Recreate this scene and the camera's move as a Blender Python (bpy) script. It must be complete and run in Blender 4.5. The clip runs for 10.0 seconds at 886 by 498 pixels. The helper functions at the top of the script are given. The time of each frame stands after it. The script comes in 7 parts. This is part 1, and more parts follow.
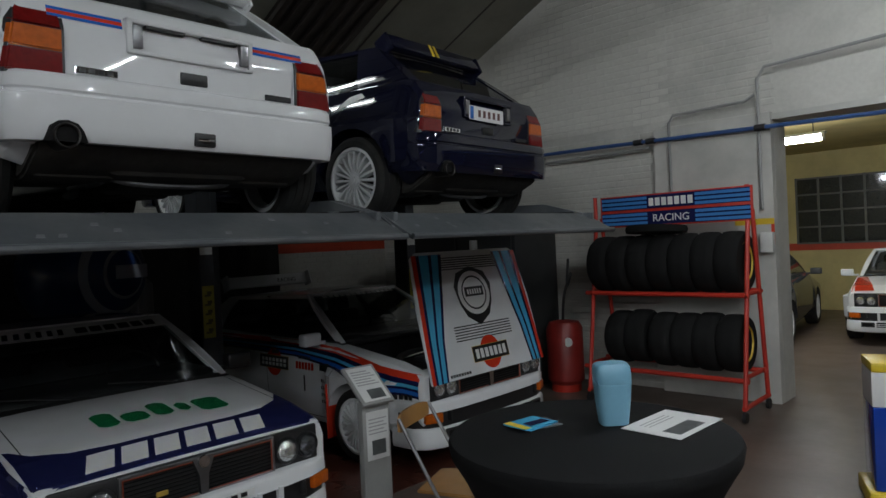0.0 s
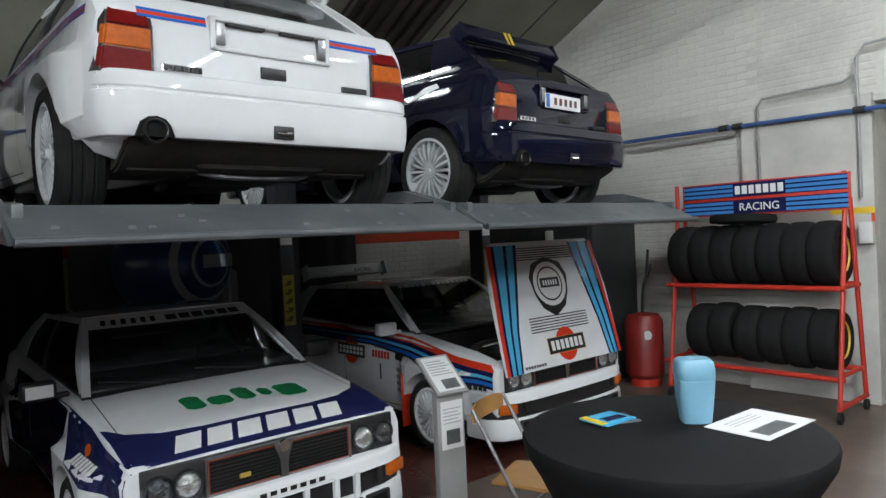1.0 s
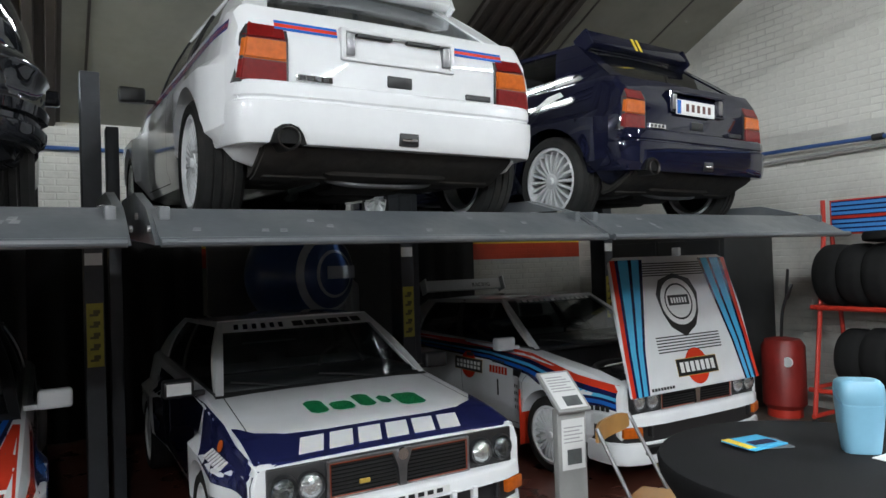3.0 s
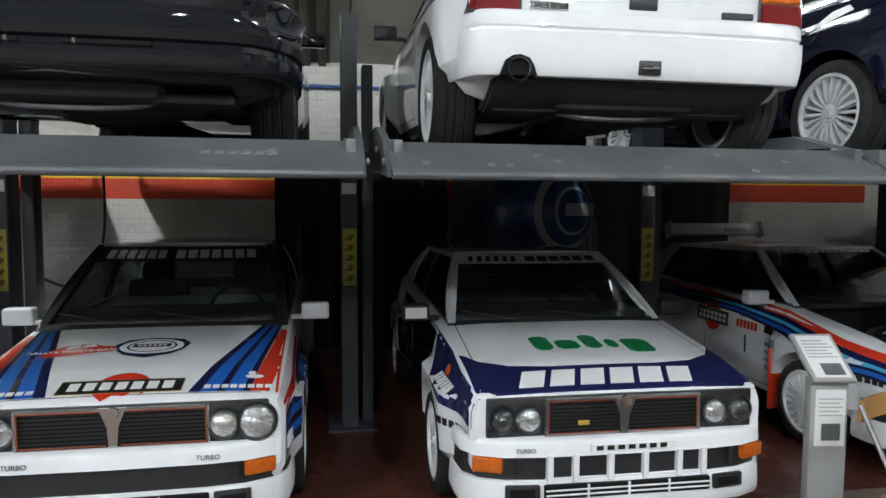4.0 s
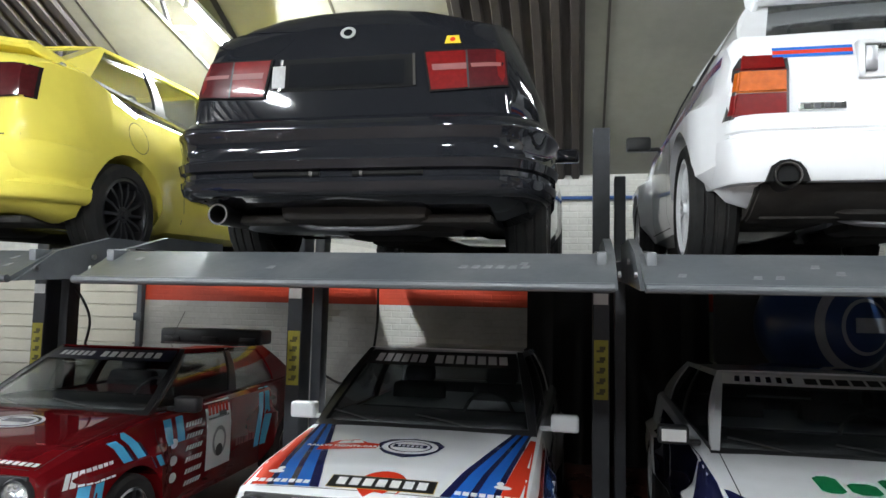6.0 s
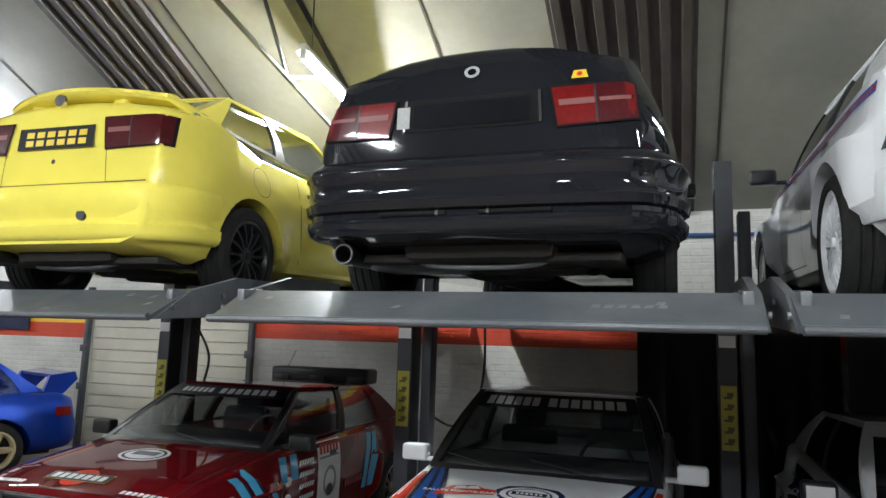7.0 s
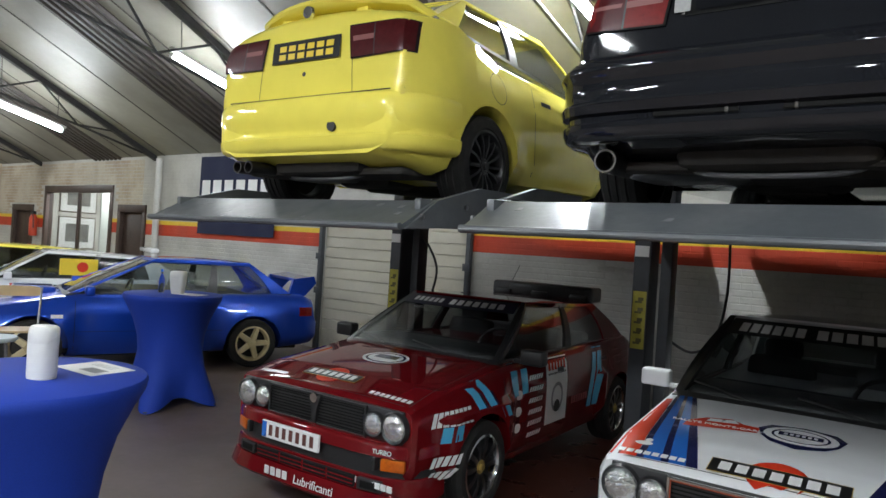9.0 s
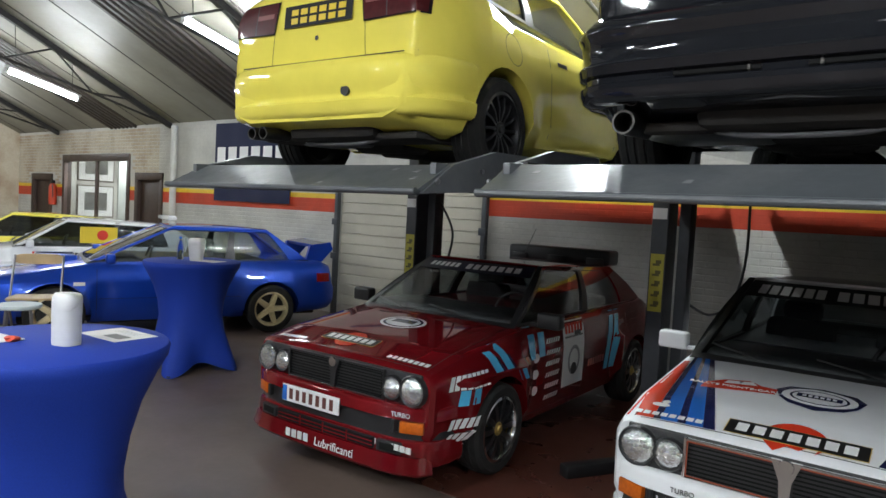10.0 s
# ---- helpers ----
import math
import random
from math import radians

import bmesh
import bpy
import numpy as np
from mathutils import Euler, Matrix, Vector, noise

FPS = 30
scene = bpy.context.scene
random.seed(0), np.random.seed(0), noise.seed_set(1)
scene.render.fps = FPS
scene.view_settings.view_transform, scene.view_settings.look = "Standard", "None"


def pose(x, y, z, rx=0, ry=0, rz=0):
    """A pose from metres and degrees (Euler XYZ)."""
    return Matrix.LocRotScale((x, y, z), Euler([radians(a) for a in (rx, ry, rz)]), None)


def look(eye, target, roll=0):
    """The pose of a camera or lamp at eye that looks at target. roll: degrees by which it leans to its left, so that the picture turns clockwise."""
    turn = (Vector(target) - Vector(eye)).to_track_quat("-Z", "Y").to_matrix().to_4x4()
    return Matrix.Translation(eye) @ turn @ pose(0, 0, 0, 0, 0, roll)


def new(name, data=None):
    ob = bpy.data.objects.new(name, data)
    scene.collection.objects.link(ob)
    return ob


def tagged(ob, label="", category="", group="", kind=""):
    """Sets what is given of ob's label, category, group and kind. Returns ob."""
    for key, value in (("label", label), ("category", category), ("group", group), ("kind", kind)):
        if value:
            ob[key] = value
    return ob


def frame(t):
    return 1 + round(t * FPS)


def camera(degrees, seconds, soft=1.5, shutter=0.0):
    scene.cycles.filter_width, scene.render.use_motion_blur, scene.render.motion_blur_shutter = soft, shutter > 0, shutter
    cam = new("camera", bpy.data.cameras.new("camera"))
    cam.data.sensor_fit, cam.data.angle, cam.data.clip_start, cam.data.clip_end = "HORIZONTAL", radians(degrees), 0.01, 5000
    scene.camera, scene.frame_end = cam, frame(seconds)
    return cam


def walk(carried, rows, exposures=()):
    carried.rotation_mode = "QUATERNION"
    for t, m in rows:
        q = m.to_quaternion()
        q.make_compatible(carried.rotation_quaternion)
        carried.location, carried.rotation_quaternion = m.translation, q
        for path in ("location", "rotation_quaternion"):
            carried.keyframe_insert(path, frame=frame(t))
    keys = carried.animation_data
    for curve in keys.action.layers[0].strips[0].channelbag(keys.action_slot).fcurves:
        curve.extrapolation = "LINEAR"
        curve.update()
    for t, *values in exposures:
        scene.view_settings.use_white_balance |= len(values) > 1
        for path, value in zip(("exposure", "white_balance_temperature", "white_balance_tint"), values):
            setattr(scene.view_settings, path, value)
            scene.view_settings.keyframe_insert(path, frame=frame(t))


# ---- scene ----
cam = camera(66.8, 10.0)
PATH = [
    (0, (-0.268, -5.12, 1.762), (1.193, -3.755, 1.745), -2.7),
    (0.5, (-0.256, -5.111, 1.762), (1.126, -3.666, 1.73), -2.7),
    (1, (-0.249, -5.108, 1.762), (1.05, -3.587, 1.727), -2.7),
    (1.5, (-0.255, -5.111, 1.762), (0.954, -3.518, 1.768), -2.5),
    (2, (-0.259, -5.113, 1.762), (0.869, -3.462, 1.827), -2.6),
    (3.5, (-0.189, -4.986, 1.687), (0.617, -3.156, 1.664), -0.6),
    (4, (-0.121, -4.977, 1.709), (0.222, -3.012, 1.568), 0.3),
    (4.5, (-0.12, -4.996, 1.686), (-0.111, -3.005, 1.495), 0.9),
    (5, (-0.11, -4.989, 1.7), (-0.286, -3.003, 1.533), 0.9),
    (5.5, (-0.106, -4.991, 1.734), (-0.396, -3.012, 1.75), 1.0),
    (7, (-0.276, -4.963, 1.73), (-0.928, -3.093, 2.008), 1.8),
    (7.5, (-0.472, -4.951, 1.702), (-1.29, -3.151, 2.001), 2.5),
    (8, (-0.541, -4.903, 1.706), (-1.543, -3.189, 1.94), 3.5),
    (8.5, (-0.566, -4.886, 1.707), (-1.685, -3.233, 1.831), 3.7),
    (9, (-0.62, -4.85, 1.71), (-1.785, -3.225, 1.715), 3.7),
    (9.5, (-0.627, -4.845, 1.71), (-1.806, -3.232, 1.631), 3.5),
    (10, (-0.627, -4.845, 1.71), (-1.823, -3.246, 1.607), 3.1),
]
walk(cam, [(t, look(eye, target, roll)) for t, eye, target, roll in PATH],
     exposures=[(0, -1.4), (0.1, -0.6), (0.2, -0.15), (2.2, 0.0), (3.5, 0.2), (4.8, 0.36), (5.5, 0.66), (7.0, 0.38), (7.5, 0.12), (8.0, -0.06), (10.0, -0.02)])

# ---- world, lamps and exposure ----
world = bpy.data.worlds.new("night")
scene.world = world
world.use_nodes = True
world.node_tree.nodes["Background"].inputs[0].default_value = (0.5, 0.6, 0.8, 1)
world.node_tree.nodes["Background"].inputs[1].default_value = 0.02

BACK_Y, RIGHT_X, LEFT_X, NEAR_Y = 2.9, 6.95, -21.0, -11.5
BAY = 2.35
DECK_Z = 1.88


def roof_z(y):
    """Underside of the pitched roof."""
    return 3.28 + 0.47 * (BACK_Y - y) if y > -4.3 else 3.28 + 0.47 * (BACK_Y + 8.6 + y)


# x, y, z of each tube lamp's middle, its tilt along y, and watts
TUBES = [(-13.6, 0.45, 3.60, -14, 65), (-8.6, 0.62, 3.85, -14, 55), (-3.2, 0.3, 4.0, -8, 205), (1.75, 0.4, 4.1, -14, 40), (-18.6, 0.45, 3.7, -14, 95),
         (-13.6, -5.2, 4.3, 0, 150), (-8.6, -5.2, 4.3, 0, 110), (-3.4, -6.0, 4.0, 0, 200), (1.7, -6.0, 4.0, 0, 200), (4.4, -4.6, 4.3, 0, 125), (-0.9, -8.4, 4.0, 0, 330), (-6.2, -8.6, 4.0, 0, 300), (10.0, -2.1, 2.95, 0, 150)]
LAMP_GAIN = 2.85

# ---- materials ----
MATS = {}


def mat(name, colour, rough=0.5, metal=0.0, coat=0.0, grain=0.0, grain_scale=40.0, stain=0.0, stain_scale=2.0, bump=0.0, emit=0.0, glass=0.0, spec=0.5, island=0.0, stain_colour=None):
    """A painted, plastic, metal or mineral surface with grain, stains and fine relief."""
    if name in MATS:
        return MATS[name]
    m = bpy.data.materials.new(name)
    m.use_nodes = True
    nt = m.node_tree
    p = nt.nodes["Principled BSDF"]
    p.inputs["Roughness"].default_value = rough
    p.inputs["Metallic"].default_value = metal
    p.inputs["Coat Weight"].default_value = coat
    p.inputs["Coat Roughness"].default_value = 0.04
    p.inputs["Specular IOR Level"].default_value = spec
    p.inputs["Base Color"].default_value = (*colour, 1)
    if emit:
        p.inputs["Emission Color"].default_value = (*colour, 1)
        p.inputs["Emission Strength"].default_value = emit
    if glass:
        p.inputs["Transmission Weight"].default_value = glass
        p.inputs["IOR"].default_value = 1.45
    geo = nt.nodes.new("ShaderNodeTexCoord")
    sock = None

    def mixer(fac, a, b, mode="MIX"):
        mx = nt.nodes.new("ShaderNodeMix")
        mx.data_type, mx.blend_type = "RGBA", mode
        for val, sk in ((fac, mx.inputs[0]), (a, mx.inputs[6]), (b, mx.inputs[7])):
            if isinstance(val, (int, float)):
                sk.default_value = val
            elif isinstance(val, tuple):
                sk.default_value = val
            else:
                nt.links.new(val, sk)
        return mx.outputs[2]

    def noisy(scale, detail=5.0):
        n = nt.nodes.new("ShaderNodeTexNoise")
        n.inputs["Scale"].default_value = scale
        n.inputs["Detail"].default_value = detail
        nt.links.new(geo.outputs["Object"], n.inputs["Vector"])
        return n.outputs[0]

    def ramp(sock_in, lo, hi):
        r = nt.nodes.new("ShaderNodeMapRange")
        r.inputs[1].default_value, r.inputs[2].default_value = lo, hi
        nt.links.new(sock_in, r.inputs[0])
        return r.outputs[0]

    sock = (*colour, 1)
    if stain:
        f = ramp(noisy(stain_scale, 8.0), 0.42, 0.68)
        dark = stain_colour or tuple(c * (1 - stain) for c in colour)
        sock = mixer(f, sock, (*dark, 1))
    if grain:
        f = noisy(grain_scale, 3.0)
        g = mixer(f, tuple([1 - grain] * 3 + [1]), tuple([1 + grain] * 3 + [1]))
        sock = mixer(1.0, sock, g, "MULTIPLY")
    if island:
        info = nt.nodes.new("ShaderNodeObjectInfo")
        g = mixer(info.outputs["Random"], tuple([1 - island] * 3 + [1]), tuple([1 + island * 0.6] * 3 + [1]))
        sock = mixer(1.0, sock, g, "MULTIPLY")
    if not isinstance(sock, tuple):
        nt.links.new(sock, p.inputs["Base Color"])
    if stain and not metal:
        r = nt.nodes.new("ShaderNodeMapRange")
        r.inputs[3].default_value, r.inputs[4].default_value = max(0.02, rough - 0.12), min(1.0, rough + 0.12)
        nt.links.new(noisy(stain_scale * 3.1), r.inputs[0])
        nt.links.new(r.outputs[0], p.inputs["Roughness"])
    if bump:
        b = nt.nodes.new("ShaderNodeBump")
        b.inputs["Strength"].default_value = bump
        b.inputs["Distance"].default_value = 0.01
        nt.links.new(noisy(grain_scale, 4.0), b.inputs["Height"])
        nt.links.new(b.outputs[0], p.inputs["Normal"])
    MATS[name] = m
    return m


def paint(name, colour):
    """Car lacquer: clear coat over colour, with a thin film of dust."""
    return mat(name, colour, rough=0.5, coat=1.0, grain=0.04, grain_scale=9.0, stain=0.07, stain_scale=3.0, spec=0.0)


WHITE = paint("white_lacquer", (0.74, 0.75, 0.76))
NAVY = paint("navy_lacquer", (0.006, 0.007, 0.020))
GREY = paint("dark_grey_lacquer", (0.011, 0.012, 0.015))
YELLOW = paint("yellow_lacquer", (0.84, 0.72, 0.12))
RED = paint("red_lacquer", (0.125, 0.0045, 0.007))
BLUE = mat("blue_lacquer", (0.003, 0.052, 0.42), rough=0.38, metal=0.6, coat=1.0, grain=0.06, grain_scale=9.0, stain=0.05, stain_scale=3.0)
BLACK_PLASTIC = mat("black_plastic", (0.016, 0.016, 0.017), rough=0.42, grain=0.2, grain_scale=60, bump=0.05)
UNDER = mat("underseal", (0.026, 0.024, 0.022), rough=0.8, grain=0.4, grain_scale=14, stain=0.4, stain_scale=5, bump=0.4, stain_colour=(0.035, 0.03, 0.025))
RUBBER = mat("tyre_rubber", (0.016, 0.016, 0.016), rough=0.78, grain=0.25, grain_scale=25, bump=0.15, stain=0.3, stain_scale=8, stain_colour=(0.028, 0.026, 0.024), spec=0.25)
CHROME = mat("chrome", (0.7, 0.7, 0.7), rough=0.12, metal=1.0, grain=0.05)
STEEL = mat("dull_steel", (0.32, 0.32, 0.33), rough=0.38, metal=1.0, grain=0.15, stain=0.3, stain_scale=6)
WHITE_RIM = mat("white_rim", (0.80, 0.81, 0.82), rough=0.35, coat=0.4, grain=0.05, stain=0.12, stain_scale=12)
GOLD_RIM = mat("gold_rim", (0.5, 0.36, 0.1), rough=0.4, metal=0.6, grain=0.1, stain=0.2, stain_scale=12)
BRONZE_RIM = mat("pale_gold_rim", (0.66, 0.55, 0.33), rough=0.4, metal=0.1, grain=0.1, stain=0.15, stain_scale=12)
BLACK_RIM = mat("black_rim", (0.012, 0.012, 0.013), rough=0.3, coat=0.5, grain=0.2)
GLASS = mat("tinted_glass", (0.62, 0.66, 0.66), rough=0.0, glass=1.0)
DARK_GLASS = mat("dark_glass", (0.32, 0.34, 0.35), rough=0.0, glass=1.0)
LENS = mat("lamp_reflector", (0.74, 0.76, 0.77), rough=0.1, metal=0.9, grain=0.35, grain_scale=60, bump=1.0)
SMOKED = mat("smoked_reflector", (0.16, 0.17, 0.18), rough=0.1, metal=0.9, grain=0.35, grain_scale=60, bump=1.0)
RED_LENS = mat("red_lens", (0.15, 0.006, 0.006), rough=0.3, coat=0.7, spec=0.1, grain=0.35, grain_scale=45, bump=0.06)
DARK_RED_LENS = mat("dark_red_lens", (0.06, 0.006, 0.008), rough=0.3, coat=0.7, spec=0.1, grain=0.35, grain_scale=45, bump=0.06)
AMBER = mat("amber_lens", (0.48, 0.10, 0.008), rough=0.3, coat=0.7, spec=0.1, grain=0.35, grain_scale=45, bump=0.06)
CLEAR_LENS = mat("clear_lens", (0.4, 0.4, 0.39), rough=0.1, coat=1.0, grain=0.2, grain_scale=70)
SEAM = mat("panel_gap", (0.01, 0.01, 0.01), rough=0.8)
SEAT_CLOTH = mat("seat_cloth", (0.055, 0.055, 0.058), rough=0.9, grain=0.3, grain_scale=120, bump=0.2)

# decal colours
D_WHITE = mat("white_film", (0.75, 0.75, 0.74), rough=0.3, grain=0.05)
D_BLACK = mat("black_film", (0.012, 0.012, 0.012), rough=0.35, grain=0.1)
D_NAVY = mat("navy_film", (0.012, 0.015, 0.07), rough=0.25, coat=0.7, grain=0.05)
D_BLUE = mat("blue_film", (0.02, 0.13, 0.48), rough=0.25, coat=0.7, grain=0.05)
D_SKY = mat("light_blue_film", (0.08, 0.42, 0.68), rough=0.25, coat=0.7, grain=0.05)
D_RED = mat("red_film", (0.62, 0.045, 0.02), rough=0.25, coat=0.7, grain=0.05)
D_ORANGE = mat("orange_film", (0.72, 0.13, 0.02), rough=0.25, coat=0.7, grain=0.05)
D_GREEN = mat("green_film", (0.01, 0.2, 0.07), rough=0.25, coat=0.7, grain=0.05)
D_YELLOW = mat("yellow_film", (0.72, 0.52, 0.03), rough=0.35, grain=0.08)
GRILLE_BLACK = mat("grille_black", (0.009, 0.009, 0.009), rough=0.7, grain=0.2, spec=0.1)
LABEL_YELLOW = mat("faded_label_yellow", (0.42, 0.37, 0.04), rough=0.5, grain=0.1, grain_scale=30, stain=0.15, stain_scale=14)
LABEL_INK = mat("label_ink", (0.10, 0.09, 0.02), rough=0.5, grain=0.1)
D_GOLD = mat("gold_film", (0.45, 0.3, 0.06), rough=0.35, grain=0.08)

# setting
LIFT = mat("lift_grey_paint", (0.080, 0.088, 0.096), rough=0.34, grain=0.12, grain_scale=30, stain=0.25, stain_scale=3, bump=0.08, stain_colour=(0.12, 0.125, 0.13))
LIFT_DARK = mat("lift_post_paint", (0.045, 0.05, 0.058), rough=0.5, grain=0.15, grain_scale=30, stain=0.3, stain_scale=4, bump=0.08)
FLOOR = mat("painted_concrete", (0.135, 0.098, 0.08), rough=0.42, grain=0.12, grain_scale=18, stain=0.4, stain_scale=0.9, bump=0.06, stain_colour=(0.105, 0.08, 0.068))
FLOOR_RED = mat("red_floor_paint", (0.105, 0.035, 0.024), rough=0.3, grain=0.12, grain_scale=18, stain=0.4, stain_scale=1.2, bump=0.05)
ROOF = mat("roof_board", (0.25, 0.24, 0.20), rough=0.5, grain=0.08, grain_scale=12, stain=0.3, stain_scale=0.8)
ROOF_DARK = mat("dark_roof_sheet", (0.05, 0.04, 0.034), rough=0.55, grain=0.2, grain_scale=10, stain=0.3, stain_scale=1.5)
ROOF_STEEL = mat("roof_steel", (0.035, 0.034, 0.034), rough=0.6, grain=0.2, grain_scale=20, stain=0.3, stain_scale=4)
BRICK = mat("painted_brick", (0.52, 0.51, 0.47), rough=0.65, grain=0.1, grain_scale=24, stain=0.22, stain_scale=1.4, bump=0.3, island=0.05)
BRICK_OLD = mat("worn_painted_brick", (0.5, 0.45, 0.35), rough=0.7, grain=0.14, grain_scale=24, stain=0.35, stain_scale=1.7, bump=0.35, stain_colour=(0.36, 0.27, 0.18))
PLASTER = mat("white_plaster", (0.55, 0.54, 0.5), rough=0.7, grain=0.08, grain_scale=12, stain=0.25, stain_scale=1.1, bump=0.12)
YELLOW_WALL = mat("cream_plaster", (0.6, 0.5, 0.22), rough=0.7, grain=0.08, grain_scale=12, stain=0.25, stain_scale=1.1, bump=0.12)
BAND_RED = mat("orange_band_paint", (0.55, 0.055, 0.02), rough=0.5, grain=0.1, grain_scale=20, stain=0.2, stain_scale=2)
BAND_YELLOW = mat("yellow_band_paint", (0.78, 0.52, 0.04), rough=0.5, grain=0.1, grain_scale=20, stain=0.15, stain_scale=2)
TUBE_LIGHT = mat("fluorescent_tube", (0.9, 0.96, 1.0), emit=22.0)
WHITE_ENAMEL = mat("white_enamel", (0.6, 0.6, 0.58), rough=0.4, grain=0.06, stain=0.2)


# ---- mesh helpers ----
def part(name, bm, material, parent=None, label="", smooth=35.0):
    """Links a bmesh as one mesh object under a thing or a part."""
    bmesh.ops.recalc_face_normals(bm, faces=bm.faces)
    me = bpy.data.meshes.new(name)
    bm.to_mesh(me)
    bm.free()
    me.materials.append(material)
    if smooth:
        me.shade_smooth()
        me.set_sharp_from_angle(angle=radians(smooth))
    ob = new(name, me)
    if parent is not None:
        ob.parent = parent
    return tagged(ob, label)


def thing(name, label, category, group="", m=None, kind=""):
    ob = new(name)
    ob.empty_display_size = 0.1
    if m is not None:
        ob.matrix_basis = m
    return tagged(ob, label, category, group, kind)


def box(bm, x0, x1, y0, y1, z0, z1, bevel=0.0, seg=2, m=None):
    r = bmesh.ops.create_cube(bm, size=1.0)
    mm = Matrix.Translation(((x0 + x1) / 2, (y0 + y1) / 2, (z0 + z1) / 2)) @ Matrix.Diagonal((abs(x1 - x0), abs(y1 - y0), abs(z1 - z0), 1))
    bmesh.ops.transform(bm, matrix=mm, verts=r["verts"])
    verts = r["verts"]
    if bevel:
        edges = list({e for v in verts for e in v.link_edges})
        out = bmesh.ops.bevel(bm, geom=edges, offset=bevel, segments=seg, profile=0.5, affect="EDGES")
        verts = out["verts"]
    if m is not None:
        bmesh.ops.transform(bm, matrix=m, verts=list({v for v in verts if v.is_valid}))
    return verts


def newbox(*a, **k):
    bm = bmesh.new()
    box(bm, *a, **k)
    return bm


def loft(bm, rings, caps=True, closed=True):
    rows = [[bm.verts.new(p) for p in ring] for ring in rings]
    n = len(rows[0])
    for a, b in zip(rows, rows[1:]):
        for i in range(n if closed else n - 1):
            j = (i + 1) % n
            bm.faces.new((a[i], a[j], b[j], b[i]))
    if caps:
        bm.faces.new(rows[0])
        bm.faces.new(rows[-1])
    return rows


def rod(bm, p0, p1, r, n=10, r1=None):
    p0, p1 = Vector(p0), Vector(p1)
    d = (p1 - p0).normalized()
    u = d.orthogonal().normalized()
    v = d.cross(u)
    r1 = r if r1 is None else r1
    loft(bm, [[p + (u * math.cos(2 * math.pi * i / n) + v * math.sin(2 * math.pi * i / n)) * q for i in range(n)] for p, q in ((p0, r), (p1, r1))])


def pipe(bm, pts, r, n=8):
    """A bent tube through the points."""
    pts = [Vector(p) for p in pts]
    rings = []
    up = None
    for i, p in enumerate(pts):
        d = (pts[min(i + 1, len(pts) - 1)] - pts[max(i - 1, 0)]).normalized()
        u = d.orthogonal().normalized() if up is None else (up - d * up.dot(d)).normalized()
        up = u
        v = d.cross(u)
        rings.append([p + (u * math.cos(2 * math.pi * k / n) + v * math.sin(2 * math.pi * k / n)) * r for k in range(n)])
    loft(bm, rings)


def curve_pts(pts, steps=6):
    """Catmull-Rom through the points."""
    pts = [Vector(p) for p in pts]
    out = []
    for i in range(len(pts) - 1):
        a, b, c, d = pts[max(i - 1, 0)], pts[i], pts[i + 1], pts[min(i + 2, len(pts) - 1)]
        for k in range(steps):
            t = k / steps
            out.append(0.5 * (2 * b + (c - a) * t + (2 * a - 5 * b + 4 * c - d) * t * t + (3 * b - a - 3 * c + d) * t ** 3))
    return out + [pts[-1]]


def lathe(bm, prof, centre, axis="x", n=24, sign=1, caps=True):
    """Turns (radius, along) round an axis through centre; caps close its ends."""
    rings = []
    cx, cy, cz = centre
    for r, a in prof:
        ring = []
        for i in range(n):
            t = 2 * math.pi * i / n
            c, s = math.cos(t) * r, math.sin(t) * r
            if axis == "x":
                ring.append((cx + sign * a, cy + c, cz + s))
            elif axis == "y":
                ring.append((cx + c, cy + sign * a, cz + s))
            else:
                ring.append((cx + c, cy + s, cz + sign * a))
        rings.append(ring)
    loft(bm, rings, caps)


def lathed(prof, centre, axis="x", n=24, sign=1, caps=True):
    bm = bmesh.new()
    lathe(bm, prof, centre, axis, n, sign, caps)
    return bm


def slab(bm, pts, offset):
    """A plate: polygon pts pushed along the vector offset."""
    off = Vector(offset)
    a = [bm.verts.new(p) for p in pts]
    b = [bm.verts.new(Vector(p) + off) for p in pts]
    bm.faces.new(a)
    bm.faces.new(list(reversed(b)))
    n = len(a)
    for i in range(n):
        bm.faces.new((a[i], a[(i + 1) % n], b[(i + 1) % n], b[i]))


# ---- setting ----
def structure(name, bm, material, smooth=0.0, label=""):
    return tagged(part(name, bm, material, None, label, smooth), label or "", "", "", "structure")


floor = structure("floor", newbox(LEFT_X - 0.3, 18, NEAR_Y - 0.3, BACK_Y + 0.3, -0.2, 0), FLOOR, label="worn brown painted concrete garage floor")
structure("floor_paint", newbox(-4.3, 4.8, -1.55, BACK_Y, 0.0, 0.004), FLOOR_RED, label="dark red painted floor under the lifts")
# back wall: brickwork with a sectional door, a doorway and a glazed double door
DOOR_X = (-8.55, -5.7)
OPENINGS = [(DOOR_X[0], DOOR_X[1], 0.0, 2.3), (-14.91, -13.81, 0.0, 2.24), (-18.37, -15.15, 0.0, 2.66), (-20.14, -18.94, 0.0, 2.19)]


def wall_with_openings(x0, x1, z1, y0, y1, openings):
    bm = bmesh.new()
    xs = sorted(openings)
    x = x0
    for a, b, zlo, zhi in xs:
        box(bm, x, a, y0, y1, 0, z1)
        box(bm, a, b, y0, y1, zhi, z1)
        if zlo > 0:
            box(bm, a, b, y0, y1, 0, zlo)
        x = b
    box(bm, x, x1, y0, y1, 0, z1)
    return bm


